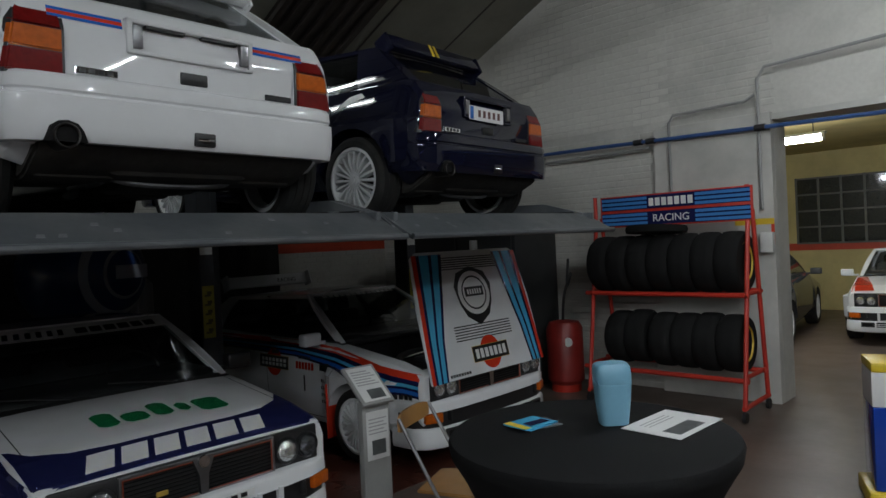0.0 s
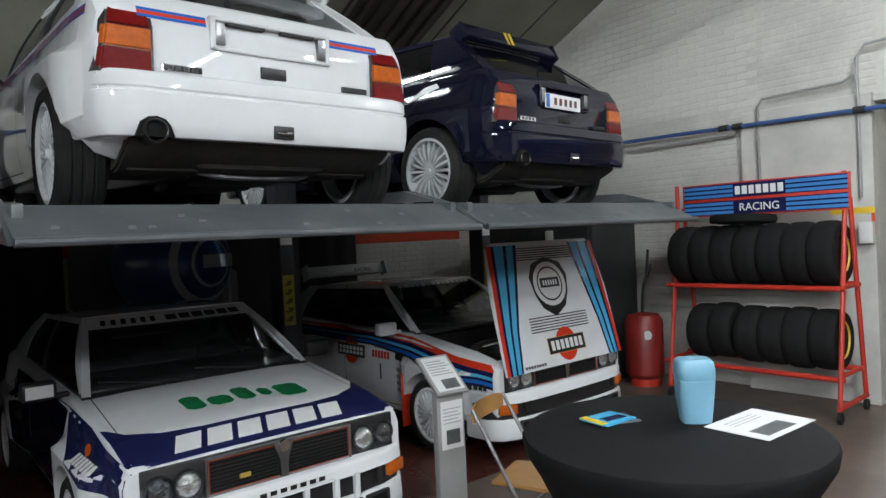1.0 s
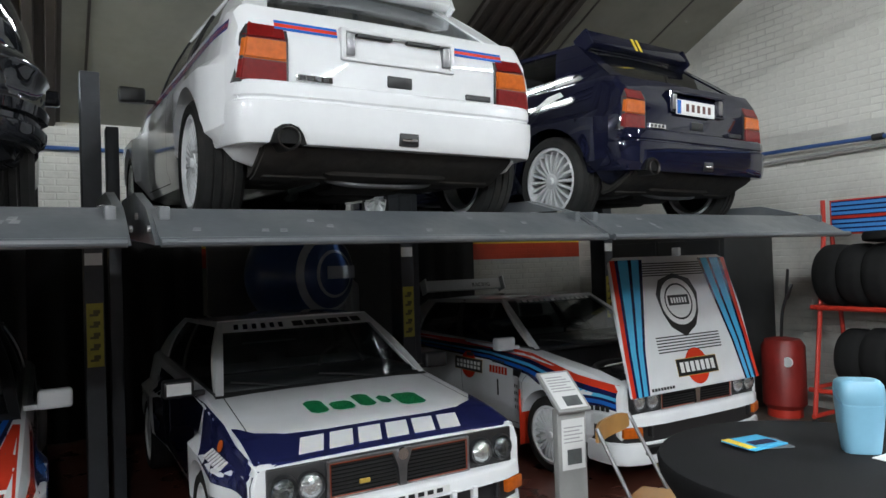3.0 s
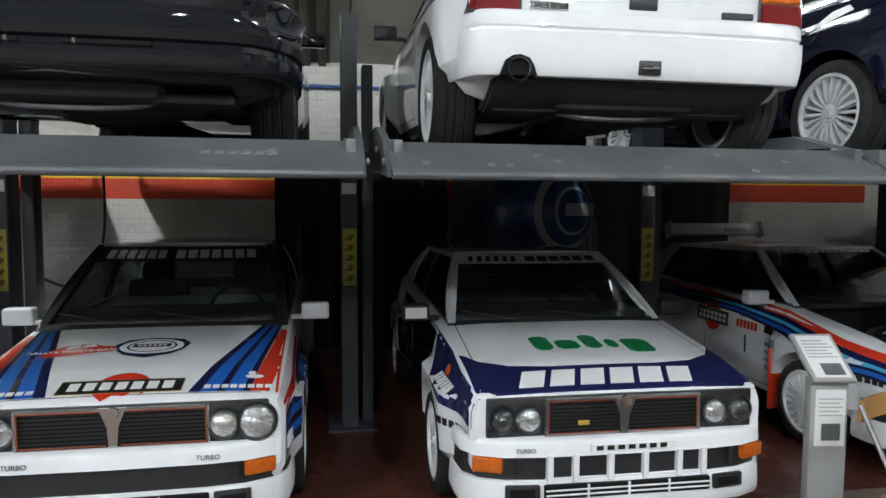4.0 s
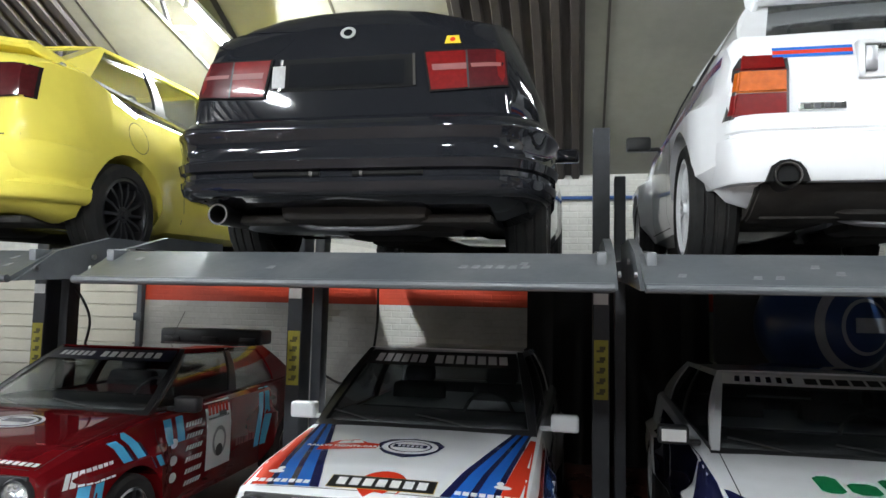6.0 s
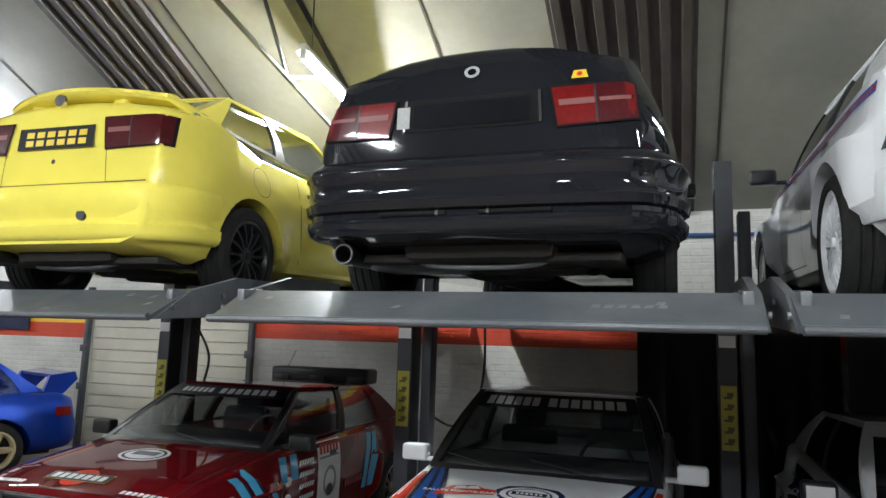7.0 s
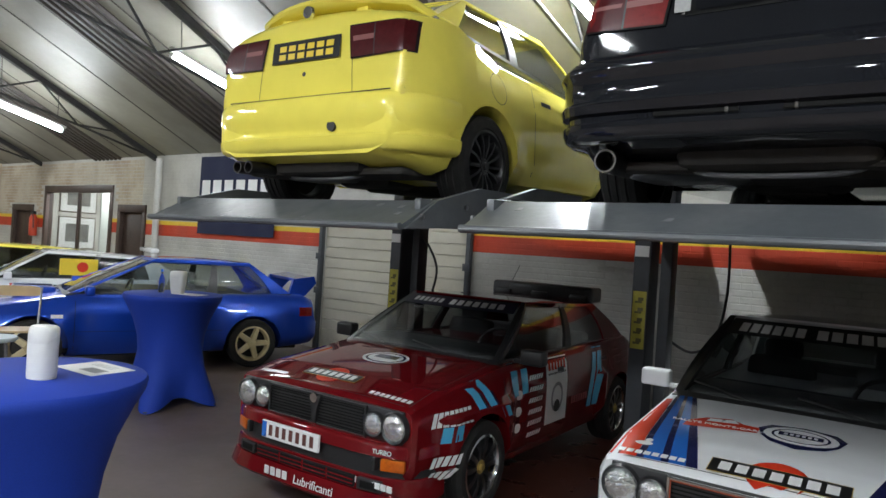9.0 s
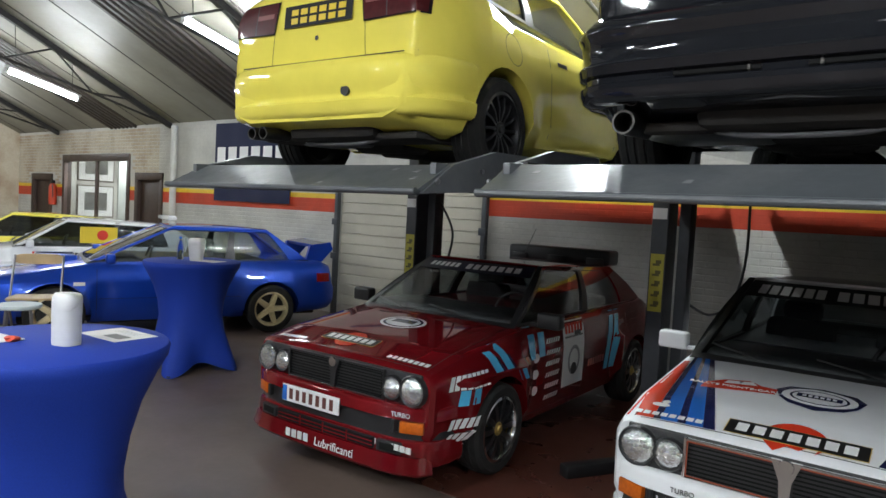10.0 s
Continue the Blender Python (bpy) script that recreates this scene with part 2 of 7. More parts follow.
wall_back = structure("wall_back", wall_with_openings(LEFT_X, RIGHT_X, 3.3, BACK_Y, BACK_Y + 0.3, OPENINGS), BRICK, label="white painted brick wall with orange and yellow band")
structure("wall_left", newbox(LEFT_X - 0.3, LEFT_X, NEAR_Y, BACK_Y + 0.3, 0, 7), BRICK_OLD, label="aged cream brick end wall")
# unseen closing wall; its dark tone keeps bright reflections off the cars
structure("wall_near", newbox(LEFT_X, 18, NEAR_Y - 0.3, NEAR_Y, 0, 4), mat("dimmed_plaster", (0.07, 0.068, 0.065), rough=0.8, grain=0.1, stain=0.3, stain_scale=1.2), label="unseen closing wall behind the visitor side, kept dark against reflections")
# right gable wall with the opening into the next room
bm = bmesh.new()
slab(bm, [(RIGHT_X, BACK_Y + 0.3, 0), (RIGHT_X, BACK_Y + 0.3, 3.2), (RIGHT_X, -2.98, roof_z(-2.98)), (RIGHT_X, -2.98, 0)], (0.35, 0, 0))
slab(bm, [(RIGHT_X, -2.98, 2.9), (RIGHT_X, -2.98, roof_z(-2.98)), (RIGHT_X, -4.3, roof_z(-4.3)), (RIGHT_X, -8.0, roof_z(-8.0)), (RIGHT_X, -8.0, 2.9)], (0.35, 0, 0))
slab(bm, [(RIGHT_X, -8.0, 0), (RIGHT_X, -8.0, roof_z(-8)), (RIGHT_X, NEAR_Y, 3.3), (RIGHT_X, NEAR_Y, 0)], (0.35, 0, 0))
structure("wall_right", bm, BRICK, label="white painted brick gable wall")
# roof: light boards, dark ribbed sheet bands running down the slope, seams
# the unseen near slope is coloured darker so the lacquer mirrors less light
for nm, mt, ya, yb, lab in (("ceiling", ROOF, BACK_Y + 0.3, -4.3, "pale boarded pitched roof with dark ribbed bands"), ("ceiling_near", mat("dimmed_roof_board", (0.10, 0.095, 0.085), rough=0.7, grain=0.1, stain=0.3), -4.3, NEAR_Y - 0.3, "unseen near slope of the roof, darkened to dim car reflections")):
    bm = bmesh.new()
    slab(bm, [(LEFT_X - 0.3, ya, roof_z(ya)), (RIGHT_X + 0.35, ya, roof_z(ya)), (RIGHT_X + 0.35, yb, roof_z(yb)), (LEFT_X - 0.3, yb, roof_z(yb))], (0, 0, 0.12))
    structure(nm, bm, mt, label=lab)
BANDS = [-16.1, -11.1, -6.1, -1.26, 3.67]
RUN = Vector((0, -1, 0.47))


def on_roof(x, y, drop):
    return Vector((x, y, roof_z(y) - drop))


for bx in BANDS:
    bm = bmesh.new()
    for k in range(7):
        x = bx + 0.09 + k * 0.17
        for ya, yb in ((BACK_Y, -4.25), (-4.35, NEAR_Y)):
            prof = [(x - 0.085, 0.004), (x - 0.05, 0.006), (x - 0.035, 0.05), (x + 0.035, 0.05), (x + 0.05, 0.006), (x + 0.085, 0.004)]
            loft(bm, [[on_roof(px, yy, d) for px, d in prof] for yy in (ya, yb)])
    structure("roof_sheet", bm, ROOF_DARK, label="dark brown ribbed roof sheet band")
for k in range(24):
    x = LEFT_X + 0.4 + k * 1.22
    if any(b - 0.05 < x < b + 1.25 for b in BANDS):
        continue
    bm = bmesh.new()
    for ya, yb in ((BACK_Y, -4.25), (-4.35, NEAR_Y)):
        loft(bm, [[on_roof(x - 0.012, yy, 0.002), on_roof(x + 0.012, yy, 0.002), on_roof(x + 0.012, yy, 0.009), on_roof(x - 0.012, yy, 0.009)] for yy in (ya, yb)])
    structure("roof_batten", bm, ROOF_DARK, label="thin dark joint strip on the roof boards")
from mathutils.bvhtree import BVHTree



# ---- graphics laid on bodywork ----
class Skin:
    """Lays thin films on a car: on its bonnet and roof ('top'), flanks ('left' is +x), nose and tail, or windscreen."""

    def __init__(self, car, body, end_fn):
        self.car, self.end_fn = car, end_fn
        bm = bmesh.new()
        bm.from_mesh(body.data)
        self.tree = BVHTree.FromBMesh(bm)
        bm.free()

    def place(self, face, a, b, lift):
        if face == "screen":
            p, q = self.end_fn(True, a, b), self.end_fn(True, a, b + 0.01)
            return p + Vector((0, -0.6, 0.8)) * lift
        org, way = {"top": ((a, b, 3), (0, 0, -1)), "left": ((3, a, b), (-1, 0, 0)), "right": ((-3, a, b), (1, 0, 0)),
                    "nose": ((a, -2, b), (0, 1, 0)), "tail": ((a, 6, b), (0, -1, 0))}[face]
        hit, nrm, _, _ = self.tree.ray_cast(Vector(org), Vector(way))
        if hit is None:
            return None
        return hit - Vector(way) * lift

    def film(self, name, polys, material, face="top", lift=0.003, fine=0.1, label=""):
        bm = bmesh.new()
        for poly in polys:
            vs = [bm.verts.new((a, b, 0)) for a, b in poly]
            bm.faces.new(vs)
        bmesh.ops.triangulate(bm, faces=[f for f in bm.faces if len(f.verts) > 4])
        for _ in range(4):
            long = [e for e in bm.edges if e.calc_length() > fine]
            if not long:
                break
            bmesh.ops.subdivide_edges(bm, edges=long, cuts=1, use_grid_fill=True)
        lost = []
        for v in bm.verts:
            p = self.place(face, v.co.x, v.co.y, lift)
            if p is None:
                lost.append(v)
            else:
                v.co = p
        if lost:
            bmesh.ops.delete(bm, geom=lost, context="VERTS")
        if not bm.faces:
            bm.free()
            return None
        return part(name, bm, material, self.car, label, 40)


def rect(a0, a1, b0, b1, slant=0.0):
    return [(a0, b0), (a1, b0), (a1 + slant, b1), (a0 + slant, b1)]


def disc(a, b, ra, rb, n=24):
    return [(a + ra * math.cos(2 * math.pi * i / n), b + rb * math.sin(2 * math.pi * i / n)) for i in range(n)]


def bars(n, a0, a1, b0, b1, slant=0.0, gap=0.22):
    """A row of n plain blocks in place of a word mark."""
    w = (a1 - a0) / n
    return [rect(a0 + i * w + w * gap / 2, a0 + (i + 1) * w - w * gap / 2, b0, b1, slant) for i in range(n)]


def ring_quads(a, b, ra, rb, ia, ib, n=28):
    o, i = disc(a, b, ra, rb, n), disc(a, b, ia, ib, n)
    return [[o[k], o[(k + 1) % n], i[(k + 1) % n], i[k]] for k in range(n)]


def words(text, height, material, parent, m, name="lettering", depth=0.001, shear=0.0, stretch=1.0):
    """Readable lettering as a thin mesh with the built-in font; m places its baseline middle."""
    cu = bpy.data.curves.new(name, "FONT")
    cu.body, cu.size, cu.align_x, cu.extrude, cu.shear = text, height * 1.38, "CENTER", depth, shear
    tmp = bpy.data.objects.new(name, cu)
    scene.collection.objects.link(tmp)
    dg = bpy.context.evaluated_depsgraph_get()
    dg.update()
    me = bpy.data.meshes.new_from_object(tmp.evaluated_get(dg))
    bpy.data.objects.remove(tmp)
    bpy.data.curves.remove(cu)
    me.transform(m @ Matrix.Diagonal((stretch, 1, 1, 1)))
    me.materials.clear()
    me.materials.append(material)
    ob = new(name, me)
    if parent is not None:
        ob.parent = parent
    return ob


def build_wheel(radius, width, style, parent, centre, side, rim_mat, lip_mat=None, spokes=20):
    """tyre > rim > spokes, hub; side +1: outer face towards +x."""
    cx, cy, cz = centre
    lip_mat = lip_mat or rim_mat
    rr = radius * (0.735 if spokes > 14 else 0.70)
    h = width / 2
    wheel = thing_part("wheel", parent, (cx, cy, cz))
    c = (0, 0, 0)
    tyre = part("tyre", lathed([(rr, -h * 0.8), (rr + 0.012, -h), (radius - 0.03, -h), (radius - 0.006, -h * 0.8), (radius, -h * 0.5), (radius - 0.006, -h * 0.46), (radius - 0.006, -h * 0.4), (radius, -h * 0.36),
                                (radius, -0.01), (radius - 0.006, -0.006), (radius - 0.006, 0.006), (radius, 0.01), (radius, h * 0.36), (radius - 0.006, h * 0.4), (radius - 0.006, h * 0.46), (radius, h * 0.5),
                                (radius - 0.006, h * 0.8), (radius - 0.03, h), (rr + 0.012, h), (rr, h * 0.8)], c, "x", 36, side, False), RUBBER, wheel)
    part("rim", lathed([(rr * 0.9, -h * 0.8), (rr, -h * 0.8), (rr + 0.008, h * 0.9), (rr - 0.012, h * 0.95), (rr - 0.02, h * 0.75), (rr * 0.86, h * 0.2), (rr * 0.84, -h * 0.8)], c, "x", 36, side, False), lip_mat, wheel)
    bm = bmesh.new()
    face = h * 0.45
    for i in range(spokes):
        t = 2 * math.pi * i / spokes
        w = (0.0115 if spokes > 12 else 0.024) * radius / 0.31
        d = Vector((0, math.cos(t), math.sin(t)))
        s = Vector((0, -math.sin(t), math.cos(t)))
        x1, x0 = side * (face + 0.03), side * (face - 0.012)
        a, b = rr * 0.2, rr * 0.97
        rings = []
        prof = ((a, w * 0.9, 0.0), ((a + b) / 2, w, 0.012 * side), (b, w * 1.25, 0.0))
        if spokes == 5:
            prof = ((rr * 0.25, 0.042, 0.004 * side), (b, 0.033, 0.0))
        for q, ww, lift in prof:
            rings.append([Vector((x0, 0, 0)) + d * q + s * ww, Vector((x1 + lift, 0, 0)) + d * q + s * ww * 0.7, Vector((x1 + lift, 0, 0)) + d * q - s * ww * 0.7, Vector((x0, 0, 0)) + d * q - s * ww])
        loft(bm, rings)
    part("spokes", bm, rim_mat, wheel)
    if spokes == 24:
        part("wheel_face", lathed([(rr * 0.2, face - 0.012), (rr * 0.2, face + 0.012), (rr * 0.74, face + 0.016), (rr * 0.8, face + 0.006), (rr * 0.8, face - 0.012)], c, "x", 36, side), rim_mat, wheel)
    part("hub", lathed([(rr * 0.27, 0), (rr * 0.27, face + 0.02), (rr * 0.2, face + 0.035), (rr * 0.12, face + 0.035), (rr * 0.1, face + 0.05), (0.005, face + 0.05)], c, "x", 18, side), rim_mat, wheel)
    part("brake_disc", lathed([(0.03, -0.01), (rr * 0.835, -0.01), (rr * 0.835, 0.012), (0.03, 0.012)], c, "x", 24, side), mat("brake_iron", (0.035, 0.034, 0.033), rough=0.55, metal=0.5, grain=0.3, stain=0.3, stain_scale=14), wheel)
    return wheel


def thing_part(name, parent, loc):
    e = new(name)
    e.empty_display_size = 0.05
    e.parent = parent
    e.location = loc
    return e


def lerp(a, b, t):
    return a + (b - a) * t


def station(stations, y):
    for s, e in zip(stations, stations[1:]):
        if y <= e[0]:
            t = (y - s[0]) / max(1e-6, e[0] - s[0])
            return [lerp(p, q, t) for p, q in zip(s, e)]
    return list(stations[-1])


def body_section(y, st, axles, flare, box_flare):
    _, zb, zt, wt, ws, wb, crown = st
    f = 0.0
    for ax in axles:
        d = abs(y - ax)
        w = 0.36 if y < ax + 0.2 else 0.34
        f = max(f, 1.0 if d < w else max(0.0, 1 - (d - w) / 0.14))
    f *= flare
    top = zt - 0.09
    z4 = min(0.69, top - 0.01)
    half = [(0, zb), (wb * 0.86, zb), (wb, zb + 0.035), (ws * 0.995 + f * 0.95, lerp(zb, z4, 0.35)), (ws + f, lerp(zb, z4, 0.72)), (ws + f * (1.0 if box_flare else 0.6), z4),
            (ws + f * 0.15, lerp(z4, zt, 0.18)), (lerp(ws, wt, 0.5), zt - 0.045), (wt, zt - 0.012), (wt - 0.03, zt), (wt * 0.66, zt + crown * 0.6), (wt * 0.33, zt + crown * 0.92), (0, zt + crown)]
    return [Vector((x, y, z)) for x, z in half] + [Vector((-x, y, z)) for x, z in reversed(half[1:-1])]


def build_body(name, stations, axles, flare, box_flare, wheel_r, material, parent, label, step=0.07, opening=None, crease=28):
    """A lofted hull with wheel wells cut out; opening (x half, y0, y1, z) cuts the engine bay."""
    ys = sorted(set([s[0] for s in stations] + [stations[0][0] + i * step for i in range(1, int((stations[-1][0] - stations[0][0]) / step))]))
    bm = bmesh.new()
    loft(bm, [body_section(y, station(stations, y), axles, flare, box_flare) for y in ys])
    ob = part(name, bm, material, parent, label, 0)
    cut = bmesh.new()
    for ax in axles:
        for sx in (1, -1):
            lathe(cut, [(wheel_r + 0.055, 0.48), (wheel_r + 0.055, 1.3)], (0, ax, wheel_r - 0.005), "x", 32, sx)
    if opening:
        hx, y0, y1, z = opening
        box(cut, -hx, hx, y0, y1, z, 2.0)
    bmesh.ops.recalc_face_normals(cut, faces=cut.faces)
    cme = bpy.data.meshes.new("cut")
    cut.to_mesh(cme)
    cut.free()
    cob = new("cut", cme)
    md = ob.modifiers.new("wells", "BOOLEAN")
    md.object, md.operation, md.solver = cob, "DIFFERENCE", "EXACT"
    solid = ob.parent
    ob.parent = None
    dg = bpy.context.evaluated_depsgraph_get()
    dg.update()
    me = bpy.data.meshes.new_from_object(ob.evaluated_get(dg))
    ob.modifiers.clear()
    ob.data = me
    ob.parent = solid
    bpy.data.objects.remove(cob)
    me.shade_smooth()
    me.set_sharp_from_angle(angle=radians(crease))
    return ob


def greenhouse(spec, parent, material, pillar_mat, glass_mat, quarter=True, doors=2):
    """Roof, pillars and panes. spec: base and roof corners (half width, y, z), front and rear."""
    (wfb, yfb, zfb), (wrb, yrb, zrb), (wft, yft, zft), (wrt, yrt, zrt) = spec

    def side(sx, u, v):
        b = Vector((lerp(wfb, wrb, u), lerp(yfb, yrb, u), lerp(zfb, zrb, u)))
        t = Vector((lerp(wft, wrt, u), lerp(yft, yrt, u), lerp(zft, zrt, u)))
        p = b.lerp(t, v)
        p.x = (p.x + 0.025 * math.sin(math.pi * v)) * sx
        return p

    def end(front, u, v):
        w0, y0, z0 = (wfb, yfb, zfb) if front else (wrb, yrb, zrb)
        w1, y1, z1 = (wft, yft, zft) if front else (wrt, yrt, zrt)
        bow = (1 - (2 * u - 1) ** 2)
        yy = lerp(y0, y1, v) + (-0.05 if front else 0.03) * bow
        return Vector((lerp(w0, w1, v) * (2 * u - 1), yy, lerp(z0, z1, v)))

    def sheet(fn, u0, u1, v0, v1, depth, nu=8, nv=5):
        """Curved plate between two u and v limits (limits may be functions of v or u)."""
        bm = bmesh.new()
        outer, inner = [], []
        for j in range(nv + 1):
            v = lerp(v0, v1, j / nv)
            a, b = (u0(v) if callable(u0) else u0), (u1(v) if callable(u1) else u1)
            outer.append([fn(lerp(a, b, i / nu), v) for i in range(nu + 1)])
            n = Vector((0, 0, 0))
        e1, e2 = outer[0][-1] - outer[0][0], outer[-1][0] - outer[0][0]
        n = e1.cross(e2).normalized()
        mid = Vector((0, (yfb + yrb) / 2, zfb))
        if n.dot(mid - outer[0][0]) < 0:
            n = -n
        va = [[bm.verts.new(p) for p in row] for row in outer]
        vb = [[bm.verts.new(p + n * depth) for p in row] for row in outer]
        for j in range(nv):
            for i in range(nu):
                bm.faces.new((va[j][i], va[j][i + 1], va[j + 1][i + 1], va[j + 1][i]))
                bm.faces.new((vb[j][i], vb[j + 1][i], vb[j + 1][i + 1], vb[j][i + 1]))
        for j in range(nv):
            bm.faces.new((va[j][0], va[j + 1][0], vb[j + 1][0], vb[j][0]))
            bm.faces.new((va[j][nu], vb[j][nu], vb[j + 1][nu], va[j + 1][nu]))
        for i in range(nu):
            bm.faces.new((va[0][i], vb[0][i], vb[0][i + 1], va[0][i + 1]))
            bm.faces.new((va[nv][i], va[nv][i + 1], vb[nv][i + 1], vb[nv][i]))
        return bm

    # panes sit 6 mm inside the frame plane
    def inset(fn, d):
        def g(u, v):
            p = fn(u, v)
            c = Vector((0, (yfb + yrb) / 2, p.z))
            return p + (c - p).normalized() * d
        return g

    def pane(name, fn, u0, u1, v0, v1, gm):
        ob = part(name, sheet(inset(fn, 0.012), u0, u1, v0, v1, 0.004), gm, parent, "", 60)
        ob.visible_shadow = False
        return ob

    pane("windscreen", lambda u, v: end(True, u, v), 0.03, 0.97, 0.02, 0.97, GLASS)
    pane("rear_window", lambda u, v: end(False, u, v), 0.06, 0.94, 0.06, 0.93, glass_mat)
    for v0, v1, nm in ((0.955, 1.0, "windscreen_header"), (-0.03, 0.03, "windscreen_seal")):
        part(nm, sheet(lambda u, v: end(True, u, v), 0, 1, v0, v1, 0.03, 10, 1), material if v0 > 0.5 else BLACK_PLASTIC, parent)
    part("hatch_frame", sheet(lambda u, v: end(False, u, v), 0, 1, 0.92, 1.0, 0.03, 10, 1), material, parent)
    part("hatch_frame", sheet(lambda u, v: end(False, u, v), 0, 1, -0.02, 0.07, 0.03, 10, 1), material, parent)
    for u0, u1 in ((0.0, 0.033), (0.967, 1.0)):
        part("screen_pillar", sheet(lambda u, v: end(True, u, v), u0, u1, 0, 1, 0.03, 2, 5), pillar_mat, parent)
        part("hatch_pillar", sheet(lambda u, v: end(False, u, v), u0 if u0 else 0.0, u1 if u0 else 0.075, 0, 1, 0.03, 2, 5) if not u0 else sheet(lambda u, v: end(False, u, v), 0.925, 1.0, 0, 1, 0.03, 2, 5), material, parent)
    bp, cp = (0.47, 0.80) if doors == 2 else (0.6, 0.9)
    for sx in (1, -1):
        fn = lambda u, v, sx=sx: side(sx, u, v)
        part("front_pillar", sheet(fn, 0, 0.024, 0, 1, 0.03, 2, 6), pillar_mat, parent)
        part("middle_pillar", sheet(fn, bp - 0.025, bp + 0.025, 0, 1, 0.03, 2, 6), BLACK_PLASTIC, parent)
        part("rear_pillar", sheet(fn, lambda v: cp + 0.06 * v, 1.0, 0, 1, 0.03, 3, 6), material, parent)
        part("roof_rail", sheet(fn, 0, 1, 0.92, 1.0, 0.03, 10, 1), material, parent)
        part("sill_trim", sheet(fn, 0, 1, -0.03, 0.035, 0.03, 10, 1), BLACK_PLASTIC, parent)
        pane("side_window", fn, 0.03, bp - 0.02, 0.03, 0.93, glass_mat)
        pane("side_window", fn, bp + 0.02, lambda v: cp + 0.06 * v + 0.005, 0.03, 0.93, glass_mat)
    # roof skin
    bm = bmesh.new()
    rings = []
    for i in range(9):
        u = i / 8
        y, w, z = lerp(yft, yrt, u), lerp(wft, wrt, u), lerp(zft, zrt, u)
        bow = 0.035 * math.sin(math.pi * (0.12 + 0.76 * u))
        ya = y + (-0.05 if i == 0 else 0.03 if i == 8 else 0)
        ring = [(w + 0.006, y, z - 0.02), (w, y, z + 0.004), (w * 0.9, y, z + bow * 0.5), (w * 0.5, lerp(y, ya, 0.75), z + bow * 0.92), (0, ya, z + bow)]
        low = [(0, ya, z + bow - 0.03), (w * 0.5, lerp(y, ya, 0.75), z + bow * 0.9 - 0.03), (w * 0.9, y, z - 0.025)]
        right = ring + low
        rings.append([Vector(p) for p in ring] + [Vector((-x, yy, zz)) for x, yy, zz in reversed(ring[:-1])] + [Vector((-p[0], p[1], p[2])) for p in reversed(low[1:])] + [Vector(p) for p in low[:1]] + [Vector(p) for p in low[1:]])
    loft(bm, rings)
    part("roof", bm, material, parent, "", 50)
    return side, end


def interior(parent, y0, y1, hw, z):
    """Dashboard, steering wheel, seats and floor tub."""
    part("dashboard", newbox(-hw + 0.05, hw - 0.05, y0 + 0.05, y0 + 0.5, z - 0.2, z + 0.06, 0.05, 3), BLACK_PLASTIC, parent)
    bm = bmesh.new()
    ring = [Vector((0.34 + 0.18 * math.cos(t), y0 + 0.62 + 0.06 * math.sin(t), z + 0.0 + 0.17 * math.sin(t))) for t in [2 * math.pi * k / 20 for k in range(21)]]
    pipe(bm, ring, 0.014, 6)
    part("steering_wheel", bm, BLACK_PLASTIC, parent)
    for sx in (-0.35, 0.35):
        bm = bmesh.new()
        box(bm, sx - 0.24, sx + 0.24, y0 + 0.75, y0 + 1.2, 0.45, z - 0.2, 0.05)
        box(bm, sx - 0.23, sx + 0.23, 0, 0.13, 0, 0.50, 0.05, 2, pose(0, y0 + 1.18, z - 0.32, -14))
        box(bm, sx - 0.13, sx + 0.13, 0, 0.1, 0.49, 0.63, 0.04, 2, pose(0, y0 + 1.2, z - 0.32, -14))
        part("seat", bm, SEAT_CLOTH, parent)
    bm = bmesh.new()
    box(bm, -hw + 0.1, hw - 0.1, y1 - 0.75, y1 - 0.55, 0.5, z + 0.1, 0.05)
    part("rear_bench", bm, SEAT_CLOTH, parent)


def u_bar(path_half, prof):
    """Sweeps a closed profile (out, z) round a U-shaped plan given for x >= 0 (from the middle outward), mirrored."""
    pts = [Vector((-x, y, 0)) for x, y in reversed(path_half[1:])] + [Vector((x, y, 0)) for x, y in path_half]
    rings = []
    for i, p in enumerate(pts):
        d = (pts[min(i + 1, len(pts) - 1)] - pts[max(i - 1, 0)]).normalized()
        n = Vector((d.y, -d.x, 0))
        rings.append([p + n * o + Vector((0, 0, z)) for o, z in prof])
    bm = bmesh.new()
    loft(bm, rings)
    return bm


# boxy five-door rally hatchback
HATCH_LEN, AXLES, WR = 3.9, (0.80, 3.28), 0.305
HATCH_STATIONS = [  # y, bottom, top, top half width, mid half width, bottom half width, crown
    (0.10, 0.33, 0.756, 0.735, 0.755, 0.70, 0.010),
    (0.13, 0.28, 0.772, 0.745, 0.775, 0.72, 0.014),
    (0.40, 0.22, 0.834, 0.755, 0.795, 0.74, 0.02),
    (1.10, 0.20, 0.925, 0.755, 0.80, 0.76, 0.02),
    (1.20, 0.20, 0.935, 0.755, 0.80, 0.76, 0.0),
    (3.45, 0.22, 0.965, 0.745, 0.80, 0.76, 0.0),
    (3.66, 0.26, 0.975, 0.735, 0.79, 0.74, 0.0),
    (3.745, 0.30, 0.955, 0.73, 0.785, 0.72, 0.0),
    (3.80, 0.34, 0.88, 0.725, 0.775, 0.70, 0.0),
    (3.82, 0.36, 0.80, 0.72, 0.765, 0.70, 0.0),
]
HATCH_GLASS = ((0.715, 1.13, 0.94), (0.705, 3.70, 0.955), (0.56, 1.80, 1.335), (0.55, 3.24, 1.285))


